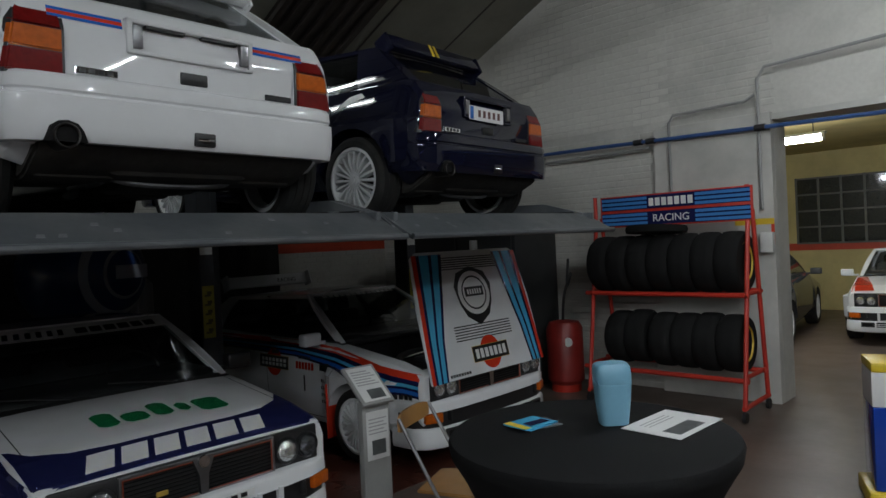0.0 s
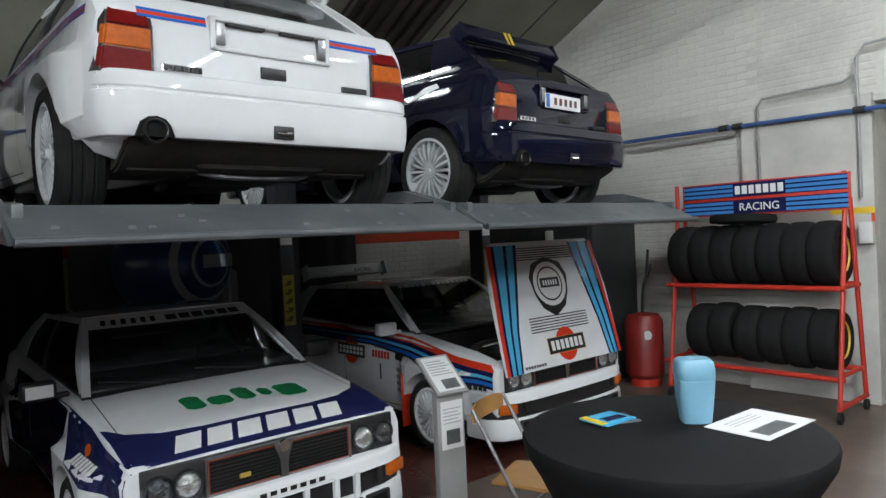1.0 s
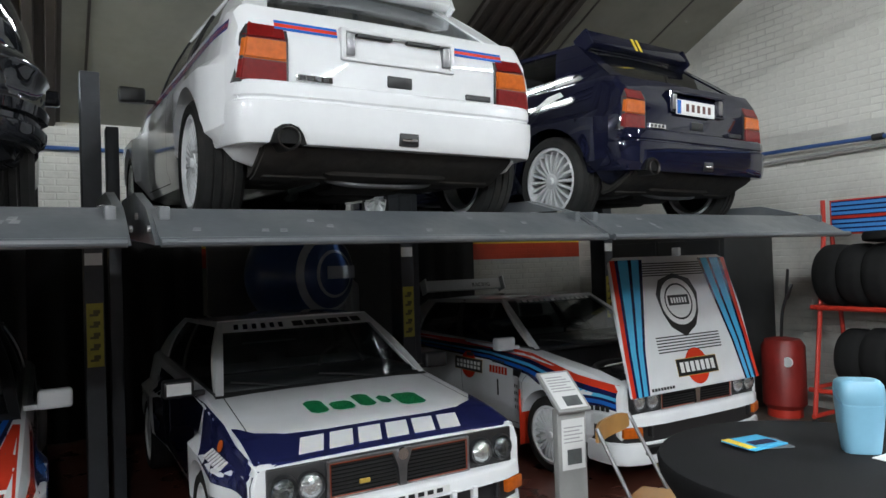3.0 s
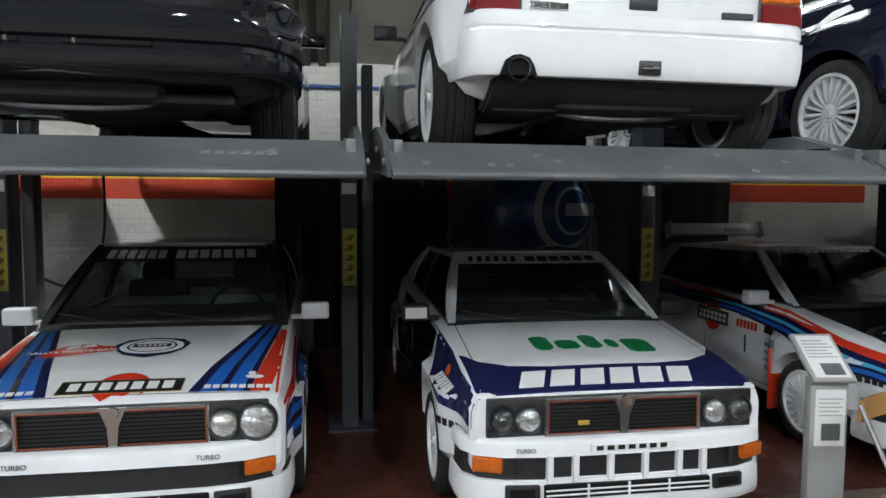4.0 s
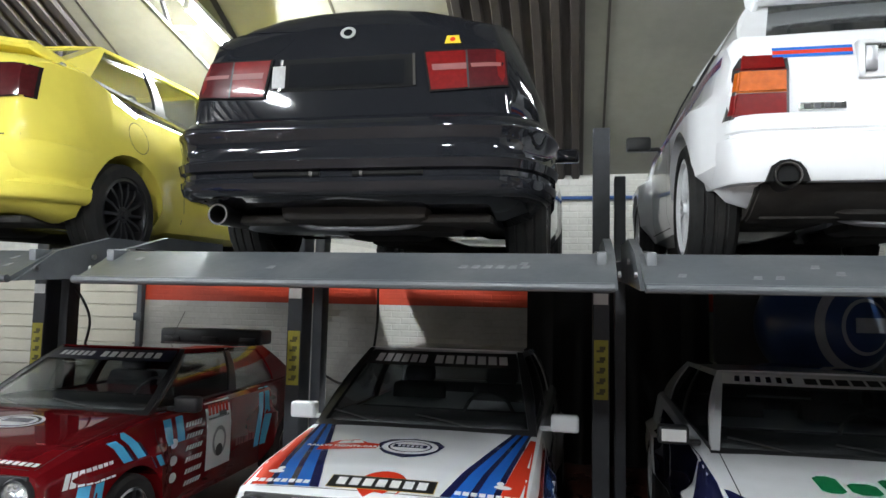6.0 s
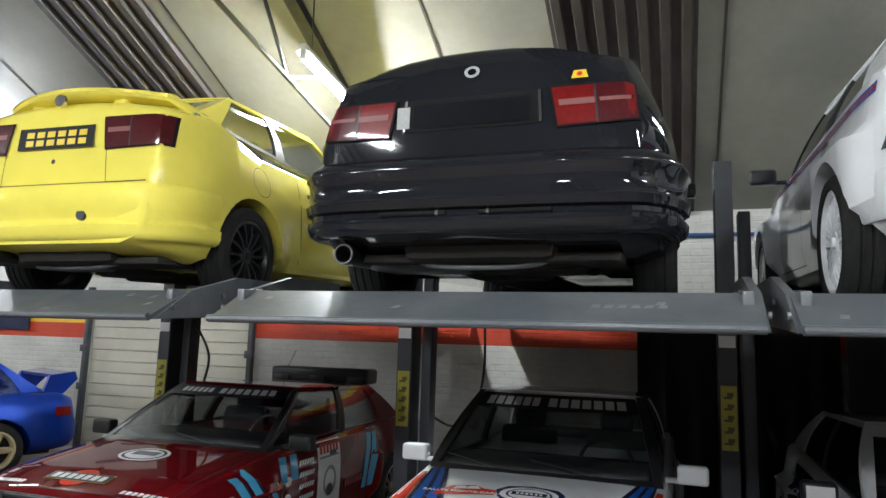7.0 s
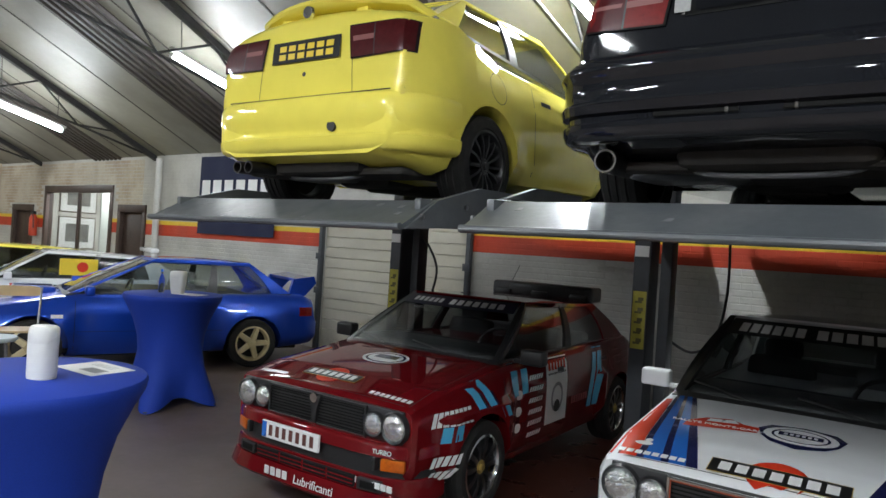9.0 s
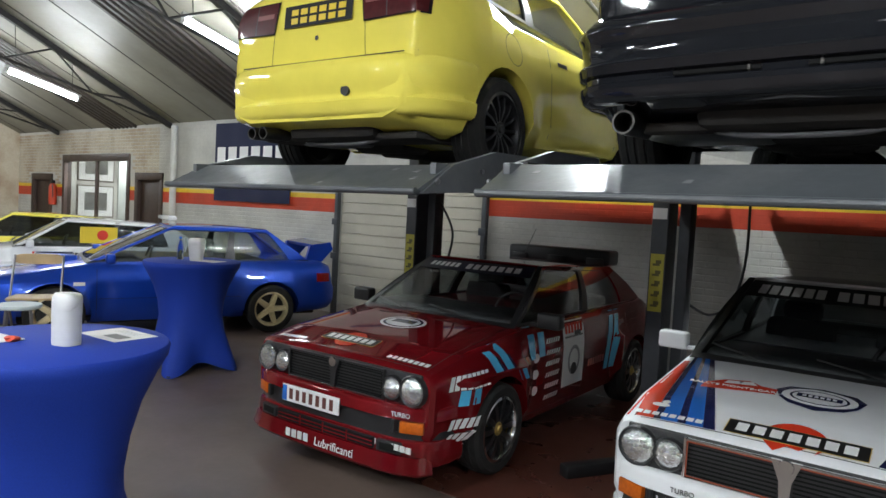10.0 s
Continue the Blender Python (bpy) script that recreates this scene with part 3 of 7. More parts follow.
def head_lamp(parent, x, z, r, y=0.10, reflector=None):
    """Bezel, ribbed concave reflector and bulb shield under a domed lens."""
    lamp = part("headlamp", lathed([(r * 0.2, 0.03), (r, 0.02), (r, -0.014), (r * 0.94, -0.022), (r * 0.8, -0.031), (r * 0.55, -0.040), (r * 0.3, -0.045), (0.003, -0.047)], (x, y, z), "y", 30), reflector or LENS, parent, "round ribbed headlamp with dark bezel")
    part("bezel", lathed([(r * 0.96, -0.016), (r + 0.006, -0.026), (r + 0.014, -0.012), (r + 0.014, 0.02), (r * 0.96, 0.02)], (x, y, z), "y", 30), BLACK_PLASTIC, lamp)
    return lamp


def front_end(car, body_mat, evo, bumper_mat, grille_frame, uprights=True, reflector=None):
    """Lamp panel, four round lamps, split grille and bumper with its openings."""
    part("lamp_panel", newbox(-0.70, 0.70, 0.082, 0.13, 0.56, 0.755, 0.008), BLACK_PLASTIC, car)
    xo, xi, ro, ri, gw = (0.625, 0.49, 0.06, 0.062, 0.395) if evo else (0.645, 0.492, 0.084, 0.066, 0.415)
    for sx in (-1, 1):
        head_lamp(car, sx * xo, 0.652, ro, 0.085, reflector)
        head_lamp(car, sx * xi, 0.648, ri, 0.085, None if reflector is None else LENS)
    bm = bmesh.new()
    t = 0.014
    for sx in (-1, 1):
        a, b = sx * 0.02, sx * gw
        for (xa, xb, za, zb) in ((a, b, 0.735, 0.735 + t), (a, b, 0.57 - t, 0.57)):
            box(bm, min(xa, xb), max(xa, xb), 0.062, 0.09, za, zb, 0.003, 1)
        box(bm, min(b, b + sx * t), max(b, b + sx * t), 0.062, 0.09, 0.57 - t, 0.735 + t, 0.003, 1)
    slab(bm, [(-0.06, 0.058, 0.75), (0.06, 0.058, 0.75), (0.025, 0.058, 0.66), (0.018, 0.058, 0.555), (-0.018, 0.058, 0.555), (-0.025, 0.058, 0.66)], (0, 0.03, 0))
    part("grille_frame", bm, grille_frame, car)
    bm = bmesh.new()
    for i in range(9):
        z = 0.578 + i * 0.019
        for sx in (-1, 1):
            box(bm, min(sx * 0.03, sx * (gw - 0.005)), max(sx * 0.03, sx * (gw - 0.005)), 0.074, 0.082, z, z + 0.005)
    part("grille_slats", bm, GRILLE_BLACK, car)
    part("grille_emblem", lathed([(0.004, -0.01), (0.03, -0.01), (0.032, 0.0), (0.02, 0.004)], (0, 0.058, 0.725), "y", 18), CHROME, car)
    # thin red line inside the grille frame
    for sx in (-1, 1):
        bm = bmesh.new()
        lo, hi = min(sx * 0.034, sx * (gw - 0.004)), max(sx * 0.034, sx * (gw - 0.004))
        for za in (0.571, 0.7305):
            box(bm, lo, hi, 0.064, 0.07, za, za + 0.0038)
        box(bm, sx * (gw - 0.004) - 0.002, sx * (gw - 0.004) + 0.002, 0.064, 0.07, 0.571, 0.734)
        part("grille_line", bm, mat("dull_red_line", (0.28, 0.05, 0.02), rough=0.4) if grille_frame is not BLACK_PLASTIC else GRILLE_BLACK, car)
    # bumper: upper bar, dark recess and lower apron
    plan = [(0, 0.0), (0.42, 0.008), (0.60, 0.03), (0.72, 0.08), (0.785, 0.17), (0.80, 0.30), (0.80, 0.40)]
    if evo:
        plan = [(x * 1.03, y) for x, y in plan]
    upper = [(0.004, 0.482), (0.0, 0.49), (0.0, 0.54), (-0.012, 0.556), (-0.03, 0.562), (-0.10, 0.562), (-0.10, 0.478), (-0.01, 0.478)]
    part("bumper", u_bar(plan, upper), bumper_mat, car, "", 40)
    part("bumper_insert", u_bar([(x * 0.985, y + 0.02) for x, y in plan], [(0, 0.34), (0, 0.485), (-0.08, 0.485), (-0.08, 0.34)]), BLACK_PLASTIC, car)
    part("front_apron", u_bar(plan, [(0.0, 0.345), (-0.006, 0.36), (-0.03, 0.366), (-0.09, 0.366), (-0.09, 0.205), (-0.03, 0.195), (-0.004, 0.208), (0.006, 0.235), (0.006, 0.262)]), bumper_mat, car, "", 40)
    for sx in (-1, 1):
        bm = newbox(-0.075, 0.075, -0.05, 0.05, 0.402, 0.475, 0.01, 2, pose(sx * (0.685 if evo else 0.645), 0.10, 0, 0, 0, sx * 22))
        part("indicator", bm, AMBER, car, "amber indicator lamp")
        part("bumper_pad", newbox(-0.012, 0.012, -0.02, 0.05, 0.40, 0.48, 0.004, 1, pose(sx * 0.555, 0.03, 0)), BLACK_PLASTIC, car)
    if evo and uprights:
        for x in (-0.40, -0.27, -0.09, 0.09, 0.27, 0.40):
            part("bumper_upright", newbox(x - 0.016, x + 0.016, -0.004, 0.06, 0.35, 0.495, 0.005, 1), bumper_mat, car)
        part("bumper_rail", newbox(-0.42, 0.42, 0.012, 0.03, 0.355, 0.372, 0.004, 1), bumper_mat, car)
    part("air_intake", newbox(-0.43, 0.43, -0.012, 0.03, 0.277, 0.347, 0.006, 1), GRILLE_BLACK, car)
    for k in range(2):
        part("air_slat", newbox(-0.425, 0.425, -0.017, 0.01, 0.293 + k * 0.024, 0.302 + k * 0.024, 0.003, 1), bumper_mat, car)
    for x in (-0.21, 0.0, 0.21):
        part("air_slat", newbox(x - 0.006, x + 0.006, -0.016, 0.01, 0.28, 0.345, 0.002, 1), bumper_mat, car)
    for sx in (-1, 1):
        fog = part("fog_lamp", newbox(-0.085, 0.085, -0.012, 0.05, 0.277, 0.347, 0.008, 2, pose(sx * 0.535, 0.012, 0, 0, 0, sx * 8)), BLACK_PLASTIC, car)
        part("fog_lens", newbox(-0.06, 0.06, -0.0145, -0.01, 0.29, 0.333, 0.002, 1, pose(sx * 0.535, 0.012, 0, 0, 0, sx * 8)), GRILLE_BLACK, fog)


def rear_end(car, body_mat, lamp_tint=True):
    for sx in (-1, 1):
        lamp = None
        for nm, z0, z1, m in (("tail_lamp", 0.605, 0.70, RED_LENS), ("turn_lens", 0.70, 0.79, AMBER), ("tail_lamp_top", 0.79, 0.875, RED_LENS)):
            bm = bmesh.new()

            def ring(z):
                yy = 3.838 - max(0, z - 0.80) * 0.55
                o = 0.775 - (z - 0.605) * 0.16
                return [(sx * 0.555, yy, z), (sx * (o - 0.02), yy, z), (sx * o, yy - 0.02, z), (sx * (o + 0.012), yy - 0.12, z), (sx * 0.555, yy - 0.12, z)]
            loft(bm, [ring(z0 + 0.002), ring(z1 - 0.002)])
            bmesh.ops.bevel(bm, geom=[e for e in bm.edges if abs(e.verts[0].co.y - e.verts[1].co.y) < 0.05], offset=0.006, segments=2, affect="EDGES")
            part(nm, bm, m, car)
        bm = bmesh.new()
        loft(bm, [[(sx * (abs(x) - 0.010 if abs(x) < 0.56 else abs(x) + 0.004), y - 0.008, z + dz) for x, y, z in ring(z)] for z, dz in ((0.605, -0.008), (0.80, 0), (0.875, 0.008))])
        part("lamp_surround", bm, BLACK_PLASTIC, car)
    plan = [(0, 3.90), (0.45, 3.897), (0.66, 3.885), (0.735, 3.86), (0.77, 3.81), (0.795, 3.68), (0.81, 3.55)]
    bm = u_bar(plan, [(0.006, 0.343), (0.0, 0.350), (-0.010, 0.40), (-0.014, 0.46), (-0.012, 0.522), (0.004, 0.530), (0.004, 0.537), (-0.004, 0.545), (0.0, 0.59), (0.012, 0.607), (0.04, 0.615), (0.10, 0.615), (0.10, 0.343)])
    vb = bmesh.new()
    slab(vb, [(-0.66, 3.55, 0.205), (-0.66, 3.64, 0.225), (-0.66, 3.80, 0.31), (-0.66, 3.835, 0.346), (-0.66, 3.55, 0.346)], (1.32, 0, 0))
    bmesh.ops.bevel(vb, geom=list(vb.edges), offset=0.012, segments=2, affect="EDGES")
    part("rear_valance", vb, UNDER, car)
    part("rear_bumper", bm, body_mat, car, "", 40)
    # number plate recess on the hatch
    bm = bmesh.new()
    for x0, x1, z0, z1 in ((-0.30, 0.30, 0.905, 0.925), (-0.30, 0.30, 0.775, 0.79), (-0.30, -0.275, 0.775, 0.925), (0.275, 0.30, 0.775, 0.925)):
        box(bm, x0, x1, 3.78, 3.836, z0 - 0.03, z1 - 0.03, 0.004, 1)
    part("plate_recess", bm, body_mat, car)
    part("hatch_handle", newbox(-0.065, 0.065, 3.80, 3.829, 0.645, 0.70, 0.006), BLACK_PLASTIC, car)
    part("tow_eye_recess", newbox(-0.05, 0.05, 3.895, 3.918, 0.36, 0.42, 0.006), BLACK_PLASTIC, car)
    bm = bmesh.new()
    pipe(bm, [(-0.035, 3.918, 0.388), (0, 3.935, 0.386), (0.035, 3.918, 0.388)], 0.008, 8)
    part("tow_eye", bm, CHROME, car)
    for sx in (-1, 1):
        part("plate_lamp", newbox(sx * 0.255 - 0.022, sx * 0.255 + 0.022, 3.78, 3.838, 0.77, 0.87, 0.005), STEEL, car)
    part("badge", newbox(0.34, 0.51, 3.80, 3.8305, 0.627, 0.658, 0.003, 1), CHROME, car)
    part("badge", newbox(-0.52, -0.37, 3.80, 3.8305, 0.627, 0.655, 0.003, 1), BLACK_PLASTIC, car)
    for k in range(4):
        part("badge_mark", newbox(0.36 + k * 0.036, 0.385 + k * 0.036, 3.8305, 3.832, 0.633, 0.652), BLACK_PLASTIC, car)
    # exhaust tip in a dark arched cut-out of the bumper
    bm = bmesh.new()
    slab(bm, [(0.495, 3.84, 0.340), (0.51, 3.84, 0.385), (0.53, 3.84, 0.412), (0.565, 3.84, 0.424), (0.60, 3.84, 0.42), (0.63, 3.84, 0.40), (0.65, 3.84, 0.340)], (0, 0.071, 0))
    part("exhaust_cutout", bm, GRILLE_BLACK, car, "", 30)
    part("exhaust_tip", lathed([(0.040, -0.25), (0.050, -0.2), (0.050, 0.045), (0.046, 0.05), (0.041, 0.045), (0.039, -0.12), (0.003, -0.12)], (0.575, 3.88, 0.362), "y", 22), mat("sooty_steel", (0.09, 0.085, 0.08), rough=0.4, metal=1.0, grain=0.2), car)


def underside(car, axles, length, hw=0.62):
    bm = bmesh.new()
    box(bm, -hw, hw, 0.5, length - 0.25, 0.215, 0.26, 0.02)
    box(bm, -0.22, 0.22, axles[1] - 0.15, axles[1] + 0.18, 0.17, 0.33, 0.05)
    box(bm, -0.35, 0.35, length - 0.55, length - 0.2, 0.22, 0.36, 0.05)
    box(bm, -0.58, 0.58, 0.45, 1.15, 0.125, 0.25, 0.03)
    box(bm, -0.13, 0.13, 1.1, axles[1], 0.15, 0.25, 0.03)
    part("floor_pan", bm, UNDER, car)
    for ax in axles:
        bm = bmesh.new()
        rod(bm, (-0.68, ax, 0.30), (0.68, ax, 0.30), 0.03)
        for sx in (-1, 1):
            pipe(bm, [(sx * 0.3, ax - 0.1, 0.24), (sx * 0.5, ax, 0.22), (sx * 0.66, ax, 0.27)], 0.022)
        part("axle", bm, UNDER, car)
    bm = bmesh.new()
    pipe(bm, curve_pts([(0.1, 0.9, 0.2), (0.1, 2.4, 0.19), (0.25, axles[1] - 0.3, 0.22), (0.3, axles[1] + 0.2, 0.24), (0.60, length - 0.3, 0.36)]), 0.028)
    part("exhaust_pipe", bm, STEEL, car)
    bm = bmesh.new()
    pipe(bm, curve_pts([(-0.34, length - 0.35, 0.25), (-0.2, length - 0.28, 0.2), (0.2, length - 0.28, 0.2), (0.34, length - 0.35, 0.25)]), 0.012)
    part("tow_loop", bm, STEEL, car)


def side_mirror(car, sx, m, y=1.32, z=0.98):
    bm = bmesh.new()
    box(bm, -0.09, 0.09, -0.05, 0.05, -0.05, 0.06, 0.02, 3, pose(sx * 0.90, y, z))
    box(bm, -0.05, 0.05, -0.015, 0.025, -0.03, 0.0, 0.006, 1, pose(sx * 0.79, y, z - 0.02))
    part("door_mirror", bm, m, car)


def rally_hatch(name, label, m, body_mat, bumper_mat=None, evo=True, wheel=(WHITE_RIM, None, 20), grille=CHROME, bonnet_open=False, mirror_mat=None, pillar=None, uprights=True, reflector=None, group="rally hatchbacks", glass=HATCH_GLASS):
    car = thing(name, label, "car", group, m)
    stations = HATCH_STATIONS
    fl = 0.085 if evo else 0.055
    body = build_body("body", stations, AXLES, fl, True, WR, body_mat, car, "", opening=(0.66, 0.2, 1.12, 0.55) if bonnet_open else None)
    side_fn, end_fn = greenhouse(glass, car, body_mat, pillar or body_mat, DARK_GLASS)
    interior(car, 1.13, 3.6, 0.72, 0.93)
    part("cabin_deck", newbox(-0.69, 0.69, 1.16, 3.62, 0.70, 0.945, 0.02), SEAT_CLOTH, car)
    front_end(car, body_mat, evo, bumper_mat or body_mat, grille, uprights, reflector)
    rear_end(car, body_mat)
    underside(car, AXLES, HATCH_LEN)
    rim, lip, n = wheel
    for ax in AXLES:
        for sx in (-1, 1):
            build_wheel(WR, 0.205, "", car, (sx * (0.745 if not evo else 0.765), ax, WR), sx, rim, lip, n)
    for sx in (-1, 1):
        side_mirror(car, sx, mirror_mat or body_mat)
    for u0, u1, v1 in ((0.30, 0.06, 0.30), (0.72, 0.46, 0.34)):
        bm = bmesh.new()
        off = Vector((0, -0.016, 0.02))
        pipe(bm, [end_fn(True, u0, 0.01) + off, end_fn(True, lerp(u0, u1, 0.6), lerp(0.01, 0.12, 0.6)) + off * 1.2, end_fn(True, u1, 0.12) + off], 0.006, 6)
        part("wiper", bm, BLACK_PLASTIC, car)
    return car, Skin(car, body, end_fn)


# ---- parking lifts ----
# the platforms lean back, turned about their entry edge
TILTED = pose(0, -2.42, 1.812, 2.6) @ pose(0, 2.42, -1.812)

def parking_lift(x0, x1, label):
    lift = thing("parking_lift", label, "car lift", "parking lifts", TILTED)
    lip_y, top_y = -2.42, -2.14
    lip_top = 1.945
    bm = bmesh.new()
    slab(bm, [(x0, lip_y, 1.812), (x0 + 0.0, top_y, lip_top), (x1, top_y, lip_top), (x1, lip_y, 1.812)], (0, 0.006, -0.02))
    slab(bm, [(x0, top_y, lip_top), (x0, top_y + 0.12, DECK_Z - 0.004), (x1, top_y + 0.12, DECK_Z - 0.004), (x1, top_y, lip_top)], (0, 0.0, -0.02))
    rod(bm, (x0, lip_y, 1.812), (x1, lip_y, 1.812), 0.017, 10)
    part("ramp_lip", bm, LIFT, lift, "scuffed grey chequer-plate entry ramp")
    rng = random.Random(int(x0 * 100))
    SCUFF = mat("lift_scuff", (0.22, 0.225, 0.23), rough=0.6, grain=0.3, grain_scale=60)
    for k in range(9):
        u, v = rng.uniform(0.05, 0.95), rng.uniform(0.15, 0.85)
        if x0 < -2 and x0 > -2.5 and k < 6:
            u, v = 0.74 + k * 0.022, 0.55
        xx, yy, zz = lerp(x0, x1, u), lerp(lip_y, top_y, v), lerp(1.812, lip_top, v)
        bm = bmesh.new()
        slab(bm, [(xx - 0.015, yy - 0.012, zz - 0.0055), (xx + 0.016, yy - 0.012, zz - 0.0055), (xx + 0.022, yy + 0.014, zz + 0.0068), (xx - 0.006, yy + 0.014, zz + 0.0068)], (0, -0.0006, 0.0012))
        part("scuff", bm, SCUFF, lift)
    for xa, xb in ((x0 + 0.06, x0 + 0.72), (x1 - 0.72, x1 - 0.06)):
        bm = bmesh.new()
        for k in range(16):
            ya = top_y + 0.12 + k * 0.29
            box(bm, xa, xb, ya, ya + 0.15, DECK_Z - 0.03, DECK_Z - 0.004)
            box(bm, xa, xb, ya + 0.15, ya + 0.29, DECK_Z - 0.045, DECK_Z - 0.016)
        part("runway", bm, LIFT, lift)
    bm = bmesh.new()
    box(bm, x0 + 0.72, x1 - 0.72, top_y, 2.6, DECK_Z - 0.05, DECK_Z - 0.035)
    part("centre_pan", bm, LIFT, lift)
    for x in (x0 + 0.02, x1 - 0.06):
        part("side_rail", newbox(x, x + 0.04, top_y - 0.1, 2.62, DECK_Z - 0.06, DECK_Z + 0.07, 0.006), LIFT, lift)
        part("rail_edge", newbox(x - 0.004, x + 0.044, top_y + 0.05, 2.62, DECK_Z + 0.07, DECK_Z + 0.078), CHROME, lift)
    for ya, yb in ((-0.16, -0.02), (2.45, 2.6), (-1.9, -1.8)):
        part("cross_beam", newbox(x0 + 0.06, x1 - 0.06, ya, yb, DECK_Z - 0.075, DECK_Z - 0.046, 0.004), LIFT_DARK, lift)
    for x, sx in ((x0, 1), (x1, -1)):
        bm = bmesh.new()
        slab(bm, [(x + sx * 0.02, lip_y + 0.03, 1.80), (x + sx * 0.02, top_y, lip_top + 0.0), (x + sx * 0.02, -1.75, 2.03), (x + sx * 0.02, -1.2, 2.02), (x + sx * 0.02, -1.2, 1.83)], (-sx * 0.035, 0, 0))
        part("side_gusset", bm, LIFT, lift)
        for yy, zz in ((lip_y + 0.14, 1.86), (-1.9, 1.92)):
            part("bolt", lathed([(0.002, 0), (0.014, 0), (0.014, -0.012), (0.002, -0.014)], (x - sx * 0.018, yy, zz), "x", 8, sx), STEEL, lift)
    return lift


def lift_post(x):
    post = thing("lift_post", "dark grey steel lift post with a yellow warning label", "lift post", "lift posts")
    bm = bmesh.new()
    box(bm, x - 0.06, x + 0.06, 0.0, 0.02, 0, 3.06, 0.004, 1)
    box(bm, x - 0.06, x - 0.045, 0.02, 0.2, 0, 3.06)
    box(bm, x + 0.045, x + 0.06, 0.02, 0.2, 0, 3.06)
    part("column", bm, LIFT_DARK, post)
    part("back_column", newbox(x + 0.10, x + 0.18, 0.12, 0.26, 0, 2.72, 0.006), LIFT_DARK, post)
    part("base_plate", newbox(x - 0.16, x + 0.2, -0.08, 0.36, 0, 0.02, 0.004), LIFT_DARK, post)
    part("warning_label", newbox(x - 0.05, x + 0.05, -0.003, -0.0005, 1.085, 1.507), LABEL_YELLOW, post, "yellow warning label with pictograms")
    for k in range(5):
        z = 1.12 + k * 0.075
        bm = bmesh.new()
        slab(bm, [(x - 0.032, -0.003, z), (x + 0.02, -0.003, z), (x + 0.02, -0.003, z + 0.016), (x + 0.03, -0.003, z + 0.016), (x + 0.03, -0.003, z + 0.042), (x - 0.01, -0.003, z + 0.042), (x - 0.01, -0.003, z + 0.016), (x - 0.032, -0.003, z + 0.016)], (0, -0.0015, 0))
        part("pictogram", bm, LABEL_INK, post)
    part("top_sticker", newbox(x - 0.055, x + 0.05, -0.003, -0.0005, 1.76, 1.84), D_WHITE, post)
    return post


for k, (a, b) in enumerate(((-4.72, -2.62), (-2.28, 0.02), (0.13, 2.33), (2.38, 4.66))):
    parking_lift(a, b, "grey steel parking lift platform holding a car")
for x in (-4.64, -2.30, 0.05, 2.40, 4.72):
    lift_post(x)


# ---- cars under and on the lifts ----
YF, UP = -1.75, -2.32


def roof_wing(car, material, label, z=1.36, h=0.13, y=3.36, half=0.54, lean=20):
    bm = bmesh.new()
    box(bm, -half, half, -0.03, 0.03, 0.0, h, 0.012, 2, pose(0, y, z, -lean))
    for sx in (-1, 1):
        box(bm, sx * half - 0.012, sx * half + 0.012, -0.10, 0.035, -0.03, h + 0.004, 0.006, 1, pose(0, y, z, -lean))
    return part("roof_wing", bm, material, car, label)


def hood_stripes(skin, inner, stripes, mirror=True):
    """Stripes running back along the bonnet: (front x0, x1, rear x0, x1, y front, y rear, material)."""
    for f0, f1, r0, r1, ya, yb, m in stripes:
        for sx in ((1, -1) if mirror else (1,)):
            skin.film("stripe", [[(sx * f0, ya), (sx * f1, ya), (sx * r1, yb), (sx * r0, yb)]], m, "top", 0.003)


def word_mark(skin, n, a0, a1, b0, b1, material, face, slant=0.0, lift=0.005, gap=0.22):
    for block in bars(n, a0, a1, b0, b1, slant, gap):
        skin.film("letter_bar", [block], material, face, lift)


def sun_badge(skin, a, b, w, h, face, flip=1):
    """Orange disc behind a black bar with pale blocks."""
    skin.film("badge_disc", [disc(a, b, h * 1.3, h * 1.3)], D_RED, face, 0.004)
    skin.film("badge_bar", [rect(a - w, a + w, b - h * 0.62, b + h * 0.62)], D_GOLD, face, 0.005)
    skin.film("badge_bar", [rect(a - w + 0.004, a + w - 0.004, b - h * 0.62 + 0.004, b + h * 0.62 - 0.004)], D_BLACK, face, 0.006)
    word_mark(skin, 7, a - w * 0.88, a + w * 0.88, b - h * 0.36, b + h * 0.36, D_WHITE, face, 0.0, 0.0072, 0.3)


def shield(skin, a, b, w, h, face, dark=D_NAVY, fill=None):
    skin.film("shield", [[(a - w, b + h * 0.35), (a - w * 0.75, b + h * 0.8), (a, b + h), (a + w * 0.75, b + h * 0.8), (a + w, b + h * 0.35), (a + w * 0.86, b - h * 0.25), (a + w * 0.6, b - h * 0.68), (a, b - h), (a - w * 0.6, b - h * 0.68), (a - w * 0.86, b - h * 0.25)]], dark, face, 0.004)
    skin.film("shield_field", [disc(a, b + h * 0.1, w * 0.84, h * 0.74)], fill or D_WHITE, face, 0.005)
    skin.film("shield_ring", ring_quads(a, b + h * 0.1, w * 0.66, h * 0.58, w * 0.6, h * 0.52), dark, face, 0.006)
    skin.film("shield_bar", [rect(a - w * 0.5, a + w * 0.5, b - h * 0.02, b + h * 0.3)], dark, face, 0.0068)
    word_mark(skin, 6, a - w * 0.4, a + w * 0.4, b + h * 0.05, b + h * 0.22, D_WHITE, face, 0.0, 0.0078, 0.35)


